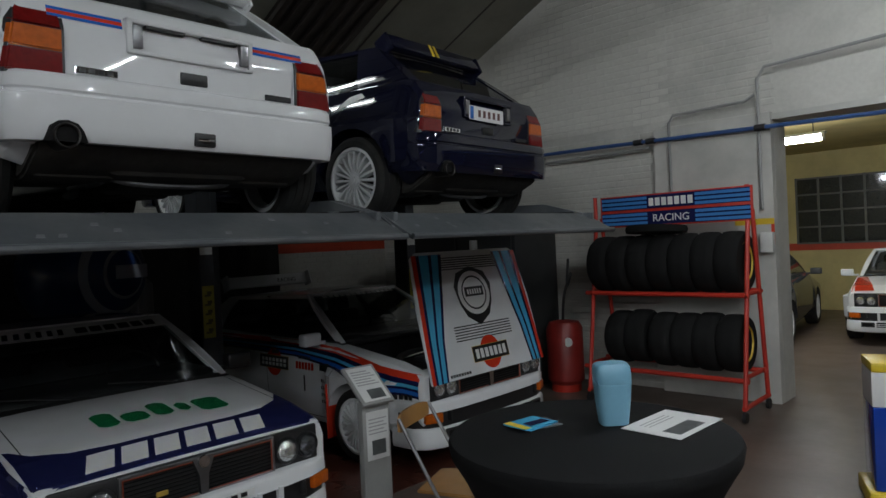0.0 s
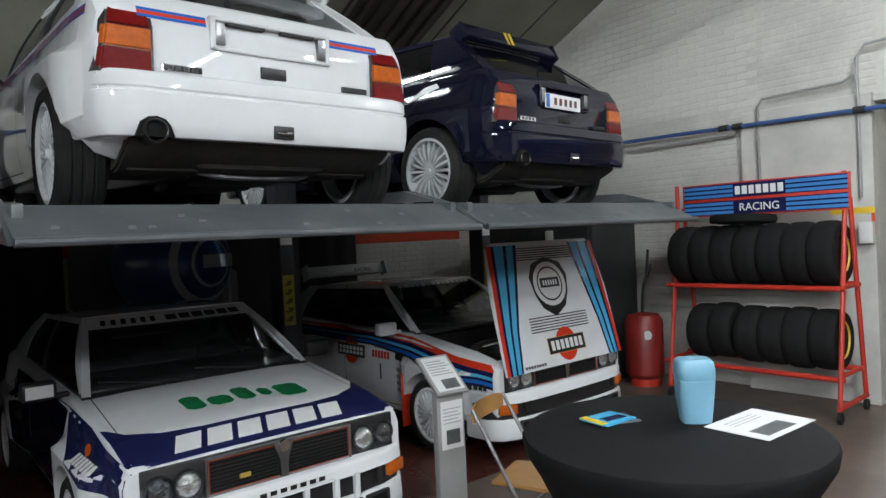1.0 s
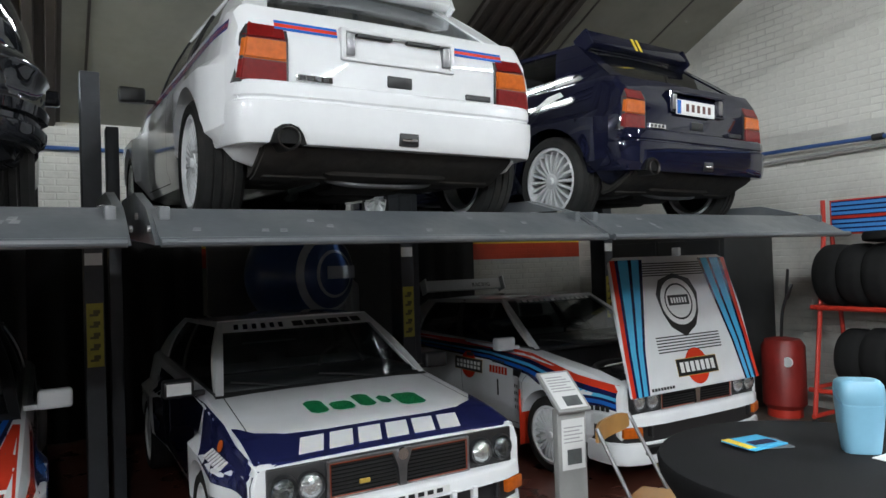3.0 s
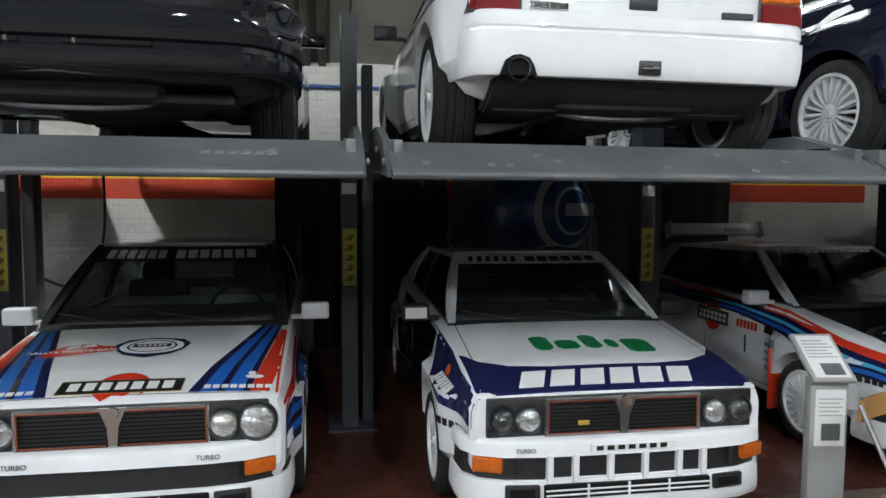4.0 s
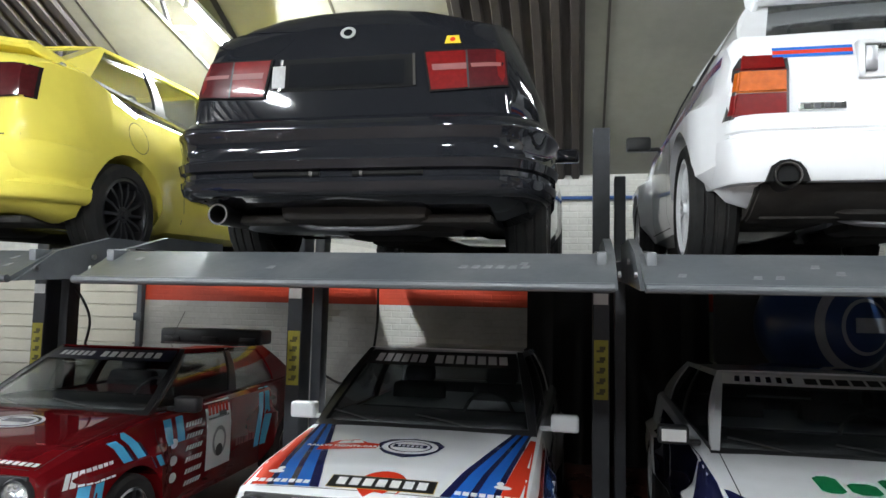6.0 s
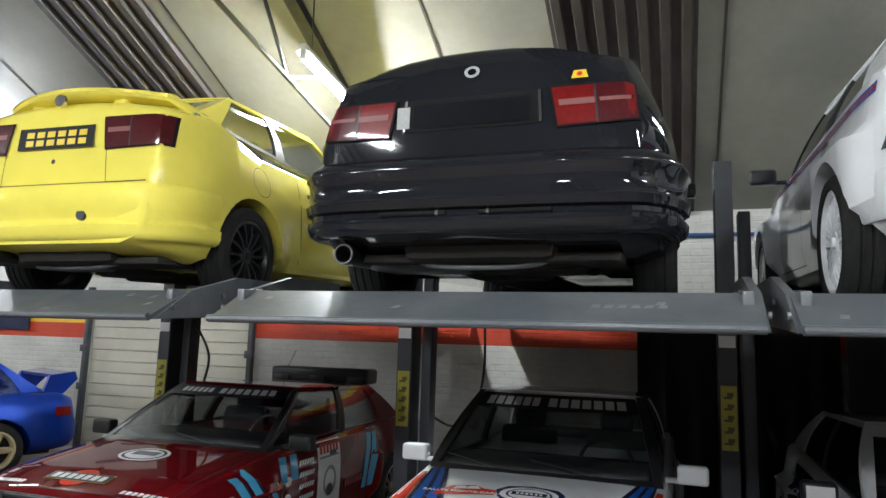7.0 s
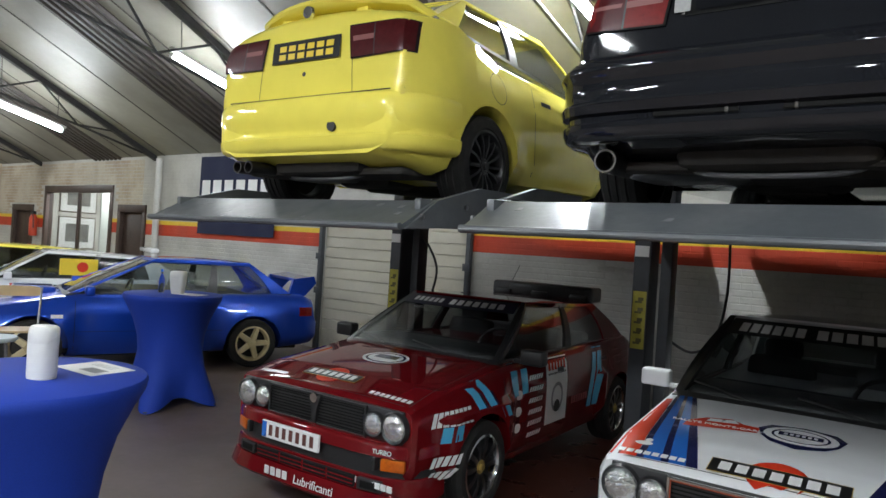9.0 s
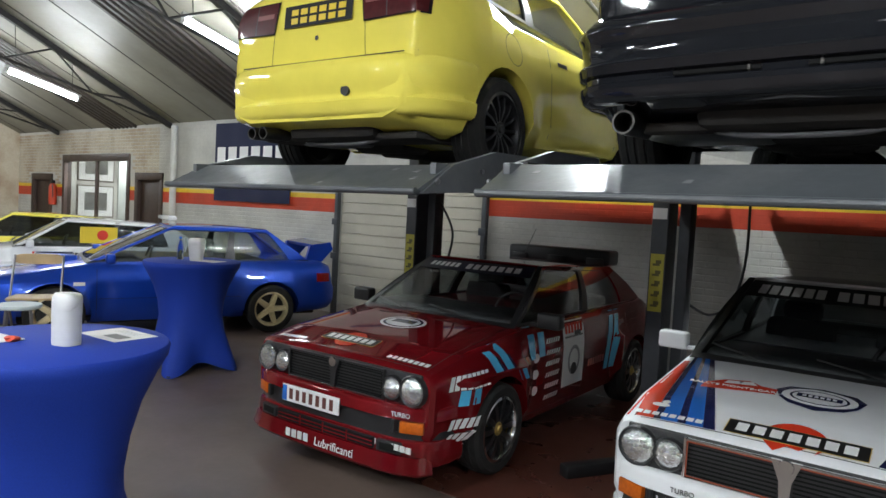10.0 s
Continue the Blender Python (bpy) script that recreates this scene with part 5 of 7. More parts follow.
# navy car on the lift
upper_navy, sk = rally_hatch("rally_hatchback", "glossy navy blue rally hatchback on a lift, white wheels", TILTED @ pose(3.392, UP + 4.177, DECK_Z, 0, 0, 183.5), NAVY, wheel=(WHITE_RIM, None, 20))
seams(sk)
roof_wing(upper_navy, NAVY, "black roof wing with two yellow stripes", 1.27, 0.11, 3.34, 0.54, -28)
for a in (0.035, -0.015):
    part("wing_stripe", newbox(a - 0.014, a + 0.014, 0.031, 0.034, 0.0, 0.11, 0, 1, pose(0.03, 3.34, 1.27, 28)), D_YELLOW, upper_navy)
part("number_plate", newbox(-0.17, 0.25, 3.838, 3.846, 0.735, 0.835, 0.003, 1), D_WHITE, upper_navy, "white number plate")
part("plate_end", newbox(0.205, 0.245, 3.846, 3.848, 0.74, 0.83), D_BLUE, upper_navy)
for k in range(5):
    part("plate_bar", newbox(-0.12 + k * 0.06, -0.09 + k * 0.06, 3.846, 3.848, 0.76, 0.81), mat("plate_ink", (0.10, 0.03, 0.025)), upper_navy)
part("badge", newbox(0.38, 0.55, 3.822, 3.829, 0.55, 0.60, 0.003, 1), D_GOLD, upper_navy)
for face in ("left", "right"):
    sk.film("side_mark", [[(3.0, 0.80), (3.18, 0.90), (3.30, 0.915), (3.34, 0.88), (3.2, 0.85)], rect(2.72, 2.86, 0.80, 0.86)], D_WHITE, face, 0.004)


# ---- rounder cars ----
def soft_car(name, label, m, length, stations, glass, axles, body_mat, wheel, group, radius=0.31, doors=1, tail=None, flare=0.03, interior_y=(1.25, 3.4), glass_mat=None):
    car = thing(name, label, "car", group, m)
    body = build_body("body", stations, axles, flare, False, radius, body_mat, car, "", crease=48)
    side_fn, end_fn = greenhouse(glass, car, body_mat, body_mat, glass_mat or DARK_GLASS, doors=doors)
    interior(car, interior_y[0], interior_y[1], 0.70, 0.93)
    part("cabin_deck", newbox(-0.66, 0.66, interior_y[0] + 0.05, interior_y[1], 0.70, 0.965, 0.02), SEAT_CLOTH, car)
    underside(car, axles, length)
    rim, lip, n = wheel
    for ax in axles:
        for sx in (-1, 1):
            build_wheel(radius, 0.2, "", car, (sx * 0.735, ax, radius), sx, rim, lip, n)
    for sx in (-1, 1):
        side_mirror(car, sx, body_mat, glass[0][1] + 0.2, 0.98)
    return car, Skin(car, body, end_fn)


def round_tail(length, h_tail=1.0, wt=0.5):
    """Hull stations of a rounded car; the tail narrows in plan like a quarter ellipse."""
    L = length
    rows = [(0.0, 0.33, 0.55, 0.55, 0.60, 0.52, 0.01), (0.06, 0.25, 0.66, 0.66, 0.72, 0.64, 0.02), (0.20, 0.21, 0.74, 0.72, 0.79, 0.72, 0.03), (1.15, 0.20, 0.92, 0.75, 0.82, 0.76, 0.03),
            (1.3, 0.20, 0.95, 0.75, 0.825, 0.77, 0.0), (L - 1.0, 0.20, 1.0, 0.73, 0.83, 0.77, 0.0)]
    tops = [(0.55, h_tail, wt + 0.08, 0.02), (0.42, h_tail, wt + 0.05, 0.03), (0.32, h_tail - 0.005, wt + 0.03, 0.045), (0.25, h_tail - 0.015, wt + 0.01, 0.05), (0.19, h_tail - 0.035, wt, 0.055), (0.155, h_tail - 0.07, wt + 0.02, 0.05), (0.13, h_tail - 0.14, wt + 0.06, 0.04),
            (0.115, h_tail - 0.24, wt + 0.10, 0.02), (0.105, h_tail - 0.36, wt + 0.14, 0.01), (0.10, 0.64, wt + 0.16, 0.0), (0.08, 0.635, wt + 0.16, 0.0), (0.06, 0.60, wt + 0.1, 0.0)]
    for back, zt, w, crown in tops:
        k = max(0.0, 1 - back / 0.5)
        ws = 0.825 - 0.30 * (1 - math.sqrt(max(0.0, 1 - k * k)))
        rows.append((L - back, 0.22 + 0.11 * k, zt, min(w, ws - 0.03), ws, ws - 0.05, crown))
    return rows


def wrap_bumper(car, L, material, ridges):
    """Moulded rear bumper wrapped round the tail."""
    L = L - (0.0 if ridges else 0.035)
    plan = [(0, L), (0.30, L - 0.003), (0.50, L - 0.012), (0.63, L - 0.03), (0.70, L - 0.06), (0.745, L - 0.105), (0.785, L - 0.17), (0.818, L - 0.26), (0.838, L - 0.36), (0.848, L - 0.45)]
    if ridges:
        plan = [(x * 1.022, y) for x, y in plan] + [(0.872, L - 0.525)]
        prof = [(0.03, 0.315), (0.0, 0.33), (-0.012, 0.36), (-0.014, 0.385), (0.004, 0.395), (0.004, 0.415), (-0.016, 0.425), (-0.024, 0.46), (-0.010, 0.475), (-0.008, 0.52), (-0.012, 0.57), (-0.026, 0.585), (-0.026, 0.60), (-0.006, 0.625), (0.02, 0.65), (0.09, 0.655), (0.09, 0.315)]
    else:
        prof = [(0.03, 0.33), (0.004, 0.345), (-0.008, 0.37), (-0.012, 0.415), (0.002, 0.425), (0.014, 0.44), (0.012, 0.46), (-0.003, 0.49), (-0.012, 0.54), (-0.008, 0.60), (0.006, 0.635), (0.03, 0.65), (0.09, 0.655), (0.09, 0.33)]
    part("rear_bumper", u_bar(plan, prof), material, car, "", 50)


def tail_lights(car, sk, L, x0, x1, z0, z1, split, band):
    """Wide tail lamps wrapped round the corners: outer and inner parts with a pale band."""
    for sx in (-1, 1):
        sk.film("tail_lamp", [[(sx * x0, z0), (sx * x1, z0 + 0.01), (sx * (x1 - 0.02), z1), (sx * (x0 - 0.03), z1)]], RED_LENS if band else DARK_RED_LENS, "tail", 0.012, 0.04, "red tail lamp")
        sk.film("tail_lamp_outer", [[(sx * split, z0), (sx * x1, z0 + 0.01), (sx * (x1 - 0.02), z1), (sx * (split - 0.014), z1)]], DARK_RED_LENS, "tail", 0.0135, 0.04)
        sk.film("tail_lamp_frame", [[(sx * (x0 - 0.008), z0 - 0.008), (sx * (x1 + 0.008), z0 + 0.002), (sx * (x1 - 0.014), z1 + 0.008), (sx * (x0 - 0.04), z1 + 0.008)]], GRILLE_BLACK, "tail", 0.009, 0.04)
        sk.film("tail_lamp_rim", [[(sx * (split - 0.004), z0), (sx * (split + 0.004), z0), (sx * (split - 0.01), z1), (sx * (split - 0.018), z1)]], BLACK_PLASTIC, "tail", 0.016, 0.04)
        sk.film("reversing_lens", [[(sx * (x0 + 0.005), lerp(z0, z1, 0.5)), (sx * (split - 0.01), lerp(z0, z1, 0.5)), (sx * (split - 0.012), lerp(z0, z1, 0.66)), (sx * x0, lerp(z0, z1, 0.66))]], mat("pink_lens", (0.2, 0.06, 0.055)), "tail", 0.016, 0.04)
        if band:
            sk.film("pale_band", [[(sx * (split + 0.01), lerp(z0, z1, 0.54)), (sx * (x1 - 0.03), lerp(z0, z1, 0.54)), (sx * (x1 - 0.03), lerp(z0, z1, 0.64)), (sx * (split + 0.005), lerp(z0, z1, 0.64))]], mat("pink_lens", (0.28, 0.12, 0.11), rough=0.2, coat=0.3), "tail", 0.016, 0.04)


LY = 4.05
yellow_car, sk = soft_car("hatchback", "bright yellow three-door hatchback with tail spoiler on a lift", TILTED @ pose(-3.775, UP + LY + 0.07, DECK_Z, 0, 0, 182.5), LY, round_tail(LY, 1.13, 0.62),
                          ((0.71, 1.2, 0.95), (0.68, LY - 0.42, 1.12), (0.54, 1.95, 1.41), (0.50, LY - 1.0, 1.41)), (0.85, 3.22), YELLOW, (BLACK_RIM, None, 14), "hatchbacks", 0.31, 1)
wrap_bumper(yellow_car, LY, YELLOW, False)
tail_lights(yellow_car, sk, LY, 0.36, 0.735, 0.85, 1.03, 0.52, False)
sk.film("panel_gap", [rect(-0.72, 0.72, 0.655, 0.662)], SEAM, "tail", 0.002, 0.06)
for sx in (-1, 1):
    sk.film("panel_gap", [[(sx * 0.37, 0.66), (sx * 0.374, 0.66), (sx * 0.36, 0.85), (sx * 0.356, 0.85)]], SEAM, "tail", 0.002)
part("tow_cover", lathed([(0.002, 0.0), (0.03, 0.0), (0.032, -0.02), (0.002, -0.02)], (-0.28, LY - 0.035, 0.47), "y", 14), BLACK_PLASTIC, yellow_car)
sk.film("lock", [disc(0.0, 0.79, 0.014, 0.014, 12)], BLACK_PLASTIC, "tail", 0.006)
sk.film("plate_holder", [rect(-0.27, 0.27, 0.865, 0.995)], SEAM, "tail", 0.012, 0.08)
for k in range(6):
    for j in range(2):
        sk.film("plate_window", [rect(-0.22 + k * 0.075, -0.165 + k * 0.075, 0.885 + j * 0.05, 0.92 + j * 0.05)], D_YELLOW, "tail", 0.015)
for face in ("left", "right"):
    sk.film("fuel_flap", ring_quads(LY - 0.95, 0.80, 0.10, 0.10, 0.096, 0.096, 20), SEAM, face, 0.002)
    sk.film("panel_gap", [[(1.3, 0.3), (1.306, 0.3), (1.306, 0.95), (1.3, 0.95)], [(2.55, 0.3), (2.556, 0.3), (2.60, 0.98), (2.594, 0.98)]], SEAM, face, 0.002)
    sk.film("door_handle", [rect(2.32, 2.48, 0.80, 0.83)], BLACK_PLASTIC, face, 0.01)
bm = bmesh.new()
rings = []
for k in range(13):
    a = -1 + 2 * k / 12
    x = 0.69 * a
    y = LY - 0.16 - 0.22 * a * a - (0.12 if abs(a) > 0.95 else 0)
    z = 1.225 - 0.035 * a * a - (0.08 if abs(a) > 0.95 else 0)
    rings.append([(x, y - 0.17, z - 0.04), (x, y - 0.12, z + 0.012), (x, y - 0.05, z + 0.024), (x, y, z + 0.012), (x, y + 0.012, z - 0.012), (x, y, z - 0.03), (x, y - 0.05, z - 0.05)])
loft(bm, rings)
part("tail_spoiler", bm, YELLOW, yellow_car, "arched yellow tail spoiler")
for x in (-0.30, 0.30):
    part("spoiler_foot", newbox(x - 0.05, x + 0.05, LY - 0.34, LY - 0.24, 1.08, 1.215, 0.02), YELLOW, yellow_car)
part("emblem", lathed([(0.002, 0.02), (0.035, 0.018), (0.04, 0.0), (0.03, -0.01)], (0, LY - 0.13, 1.15), "y", 18), CHROME, yellow_car)
for x in (0.50, 0.40):
    part("exhaust_tip", lathed([(0.03, -0.3), (0.038, -0.25), (0.038, 0.05), (0.03, 0.05), (0.028, -0.1), (0.002, -0.1)], (x, LY - 0.1, 0.255), "y", 16), mat("sooty_steel", (0.09, 0.085, 0.08)), yellow_car)
part("silencer", newbox(0.0, 0.48, LY - 0.75, LY - 0.4, 0.2, 0.34, 0.06, 3), STEEL, yellow_car)

LG = 4.45
grey_car, sk = soft_car("saloon", "glossy dark grey saloon on a lift with wide red tail lamps", TILTED @ pose(-1.10, UP + LG - 0.04, DECK_Z - 0.02, 0, 0, 180), LG, round_tail(LG, 1.14, 0.50),
                        ((0.70, 1.25, 0.97), (0.62, LG - 0.60, 1.14), (0.54, 2.0, 1.42), (0.50, LG - 1.15, 1.42)), (0.88, 3.55), GREY, (BLACK_RIM, None, 14), "saloons", 0.31, 2, interior_y=(1.25, 3.6))
wrap_bumper(grey_car, LG, GREY, True)
tail_lights(grey_car, sk, LG, 0.38, 0.70, 0.765, 0.93, 0.54, True)
sk.film("plate_recess", [rect(-0.30, 0.30, 0.785, 0.93)], GRILLE_BLACK, "tail", 0.004, 0.06)
sk.film("plate_backing", [rect(-0.26, 0.26, 0.80, 0.905)], mat("dark_plate", (0.004, 0.0045, 0.006), rough=0.6, spec=0.05), "tail", 0.012, 0.06)
for sx in (-1, 1):
    sk.film("chrome_strip", [[(sx * 0.30, 0.79), (sx * 0.312, 0.79), (sx * 0.305, 0.93), (sx * 0.293, 0.93)]], CHROME, "tail", 0.009)
sk.film("reversing_lens", [rect(0.28, 0.34, 0.80, 0.90)], CLEAR_LENS, "tail", 0.01)
sk.film("sticker", [[(-0.50, 0.965), (-0.43, 0.965), (-0.44, 1.0), (-0.49, 1.0)]], D_YELLOW, "tail", 0.008)
sk.film("sticker_mark", [disc(-0.465, 0.983, 0.012, 0.01, 10)], D_RED, "tail", 0.01)
sk.film("emblem", ring_quads(0.0, 1.04, 0.035, 0.028, 0.02, 0.016), CLEAR_LENS, "tail", 0.01)
sk.film("panel_gap", [rect(-0.74, 0.74, 0.655, 0.662)], SEAM, "tail", 0.002, 0.06)
for sx in (-1, 1):
    part("bumper_slot", newbox(sx * 0.22 - 0.15, sx * 0.22 + 0.15, LG - 0.03, LG + 0.004, 0.396, 0.414, 0.003, 1), GRILLE_BLACK, grey_car)
    part("slot_peg", newbox(sx * 0.11 - 0.006, sx * 0.11 + 0.006, LG - 0.02, LG + 0.008, 0.395, 0.415, 0.002, 1), mat("sooty_steel", (0.09, 0.085, 0.08)), grey_car)
part("tow_cover", lathed([(0.002, 0.014), (0.03, 0.012), (0.032, -0.02), (0.002, -0.02)], (-0.45, LG - 0.015, 0.50), "y", 14), GREY, grey_car)
part("exhaust_tip", lathed([(0.036, -0.3), (0.048, -0.25), (0.048, 0.05), (0.04, 0.05), (0.038, -0.1), (0.002, -0.1)], (0.60, LG - 0.17, 0.25), "y", 18), mat("sooty_steel", (0.09, 0.085, 0.08)), grey_car)
part("silencer", newbox(0.1, 0.62, LG - 0.75, LG - 0.35, 0.19, 0.33, 0.06, 3), STEEL, grey_car)
part("spare_wheel_well", lathed([(0.28, 0.0), (0.30, 0.02), (0.32, 0.12), (0.02, 0.12)], (-0.15, LG - 0.6, 0.19), "z", 24), UNDER, grey_car)

# blue coupe with a tall rear wing
LB = 4.35
BLUE_ST = [(0.0, 0.30, 0.56, 0.60, 0.64, 0.56, 0.01), (0.08, 0.22, 0.66, 0.69, 0.74, 0.66, 0.02), (0.25, 0.20, 0.74, 0.74, 0.80, 0.72, 0.03), (1.2, 0.19, 0.90, 0.75, 0.82, 0.76, 0.03), (1.35, 0.19, 0.93, 0.75, 0.82, 0.76, 0.0),
           (3.3, 0.20, 0.955, 0.74, 0.82, 0.76, 0.0), (3.7, 0.22, 0.965, 0.72, 0.82, 0.76, 0.015), (4.15, 0.26, 0.95, 0.69, 0.79, 0.72, 0.02), (4.27, 0.28, 0.90, 0.67, 0.75, 0.70, 0.01), (4.35, 0.32, 0.66, 0.62, 0.68, 0.62, 0.0)]
blue_car, sk = soft_car("coupe", "metallic blue two-door coupe with tall rear wing and gold wheels", pose(-9.78, -1.93, 0, 0, 0, -21), LB, BLUE_ST,
                        ((0.71, 1.25, 0.93), (0.64, 3.98, 0.955), (0.53, 2.2, 1.372), (0.50, 3.42, 1.36)), (0.9, 3.42), BLUE, (BRONZE_RIM, None, 5), "coupes", 0.32, 1, flare=0.05, interior_y=(1.3, 3.4), glass_mat=GLASS)
for face in ("left", "right"):
    sk.film("panel_gap", [[(1.32, 0.3), (1.326, 0.3), (1.326, 0.93), (1.32, 0.93)], [(2.6, 0.3), (2.606, 0.3), (2.66, 0.95), (2.654, 0.95)]], SEAM, face, 0.002)
    sk.film("tail_lamp", [rect(4.05, 4.25, 0.68, 0.80)], RED_LENS, face, 0.008, 0.04)
    sk.film("rub_strip", [rect(1.35, 3.0, 0.50, 0.505)], SEAM, face, 0.002)
    sk.film("door_handle", [rect(2.38, 2.54, 0.78, 0.81)], BLUE, face, 0.014)
    sk.film("side_badge", [rect(1.08, 1.2, 0.66, 0.70)], D_WHITE, face, 0.004)
bm = bmesh.new()
slab(bm, [(-0.56, 4.06, 1.18), (-0.56, 4.30, 1.215), (-0.56, 4.31, 1.185), (-0.56, 4.07, 1.14)], (1.12, 0, 0))
part("rear_wing", bm, BLUE, blue_car, "tall blue rear wing blade")
for sx in (-1, 1):
    bm = bmesh.new()
    slab(bm, [(sx * 0.54, 3.98, 0.95), (sx * 0.54, 4.22, 0.94), (sx * 0.54, 4.38, 1.12), (sx * 0.54, 4.34, 1.22), (sx * 0.54, 4.04, 1.17)], (-sx * 0.07, 0, 0))
    part("wing_support", bm, BLUE, blue_car)
part("bonnet_scoop", newbox(-0.28, 0.28, 0.70, 1.15, 0.86, 0.97, 0.03, 3), BLUE, blue_car)

# rally cars along the far wall, seen past the coupe
far_white, sk = rally_hatch("rally_hatchback", "white rally hatchback with yellow and red stickers", pose(-12.2, -1.7, 0, 0, 0, -21), WHITE, group="far rally cars")
for face in ("left",):
    sk.film("door_sticker", [rect(1.5, 1.95, 0.55, 0.86)], D_WHITE, face, 0.004)
    sk.film("red_mark", [[(1.35, 0.80), (1.45, 0.80), (1.45, 0.87), (1.40, 0.83), (1.35, 0.87)]], D_RED, face, 0.006)
    word_mark(sk, 8, 1.5, 2.0, 0.80, 0.86, D_BLACK, face)
    sk.film("yellow_roundel", [disc(2.5, 0.72, 0.28, 0.18)], D_YELLOW, face, 0.004)
    sk.film("red_roundel", [disc(0.45, 0.62, 0.06, 0.05, 14)], D_RED, face, 0.004)
    sk.film("orange_mark", [rect(0.3, 0.6, 0.5, 0.55)], D_ORANGE, face, 0.004)
part("window_sticker", newbox(0.70, 0.706, 1.95, 2.45, 1.0, 1.24, 0, 1, pose(0, 0, 0, 0, 0)), D_YELLOW, far_white, "yellow window panel with a red roundel")
part("window_roundel", lathed([(0.002, 0.0), (0.075, 0.0), (0.075, 0.003), (0.002, 0.004)], (0.707, 2.25, 1.12), "x", 20), D_RED, far_white)
part("roof_lamp_bar", newbox(-0.5, 0.5, 3.2, 3.34, 1.37, 1.45, 0.03), WHITE, far_white)
far_yellow, sk = rally_hatch("rally_hatchback", "yellow rally hatchback standing near the end wall", pose(-14.7, -1.5, 0, 0, 0, -21), YELLOW, group="far rally cars")
sk.film("door_sticker", [rect(1.5, 2.0, 0.5, 0.85)], D_WHITE, "left", 0.004)

# cars in the next room
room_white, sk = rally_hatch("rally_hatchback", "white and red rally hatchback in the next room", pose(10.9, -3.5, 0, 0, 0, -84), WHITE, group="cars in the next room", mirror_mat=WHITE)
hood_stripes(sk, 0, [(0.45, 0.74, 0.60, 0.73, 0.15, 1.05, D_RED)])
room_grey, sk = soft_car("hatchback", "dark grey hatchback parked in the next room", pose(13.9, -0.85, 0, 0, 0, 96), LY, round_tail(LY, 1.02),
                         ((0.71, 1.2, 0.95), (0.70, LY - 0.32, 1.03), (0.54, 1.95, 1.36), (0.52, LY - 0.95, 1.36)), (0.85, 3.39), paint("graphite_lacquer", (0.06, 0.062, 0.065)), (WHITE_RIM, None, 14), "cars in the next room", 0.31, 1)
# ---- lamps ----
for x, y, z, tilt, watts in TUBES:
    m = pose(x, y, z, tilt)
    lamp = thing("fluorescent_lamp", "white fluorescent tube lamp hung under the roof, lit", "ceiling lamp", "fluorescent lamps", m)
    bm = bmesh.new()
    rod(bm, (0, -0.58, 0), (0, 0.58, 0), 0.03, 12)
    part("tube", bm, mat("fluorescent_tube_%d" % watts, (0.90, 0.96, 1.0), emit=watts * LAMP_GAIN), lamp)
    part("batten", newbox(-0.03, 0.03, -0.64, 0.64, 0.06, 0.10, 0.006), WHITE_ENAMEL, lamp)
    # troughs added over the middle lamps to hold their light off the roof
    if -4 < x < 2:
        bm = bmesh.new()
        q = 0.38 if x < -3 and y > 0 else 1.0
        loft(bm, [[(-0.15 * q, yy, 0.05 - 0.055 * q), (-0.145 * q, yy, 0.047 - 0.055 * q), (-0.045 * q, yy, 0.053), (0.045 * q, yy, 0.053), (0.145 * q, yy, 0.047 - 0.055 * q), (0.15 * q, yy, 0.05 - 0.055 * q), (0.05 * q, yy, 0.06), (-0.05 * q, yy, 0.06)] for yy in (-0.63, 0.63)])
        part("reflector", bm, WHITE_ENAMEL, lamp)
    for yy in (-0.60, 0.60):
        part("tube_holder", newbox(-0.025, 0.025, yy - 0.02, yy + 0.02, -0.03, 0.06, 0.004, 1), WHITE_ENAMEL, lamp)
        bm = bmesh.new()
        up = m.inverted() @ Vector((x, y + yy * 0.8, (roof_z(y + yy * 0.8) if x < 7 else 3.3) + 0.02))
        rod(bm, (0, yy * 0.8, 0.09), up, 0.006, 6)
        part("hanger", bm, ROOF_STEEL, lamp)


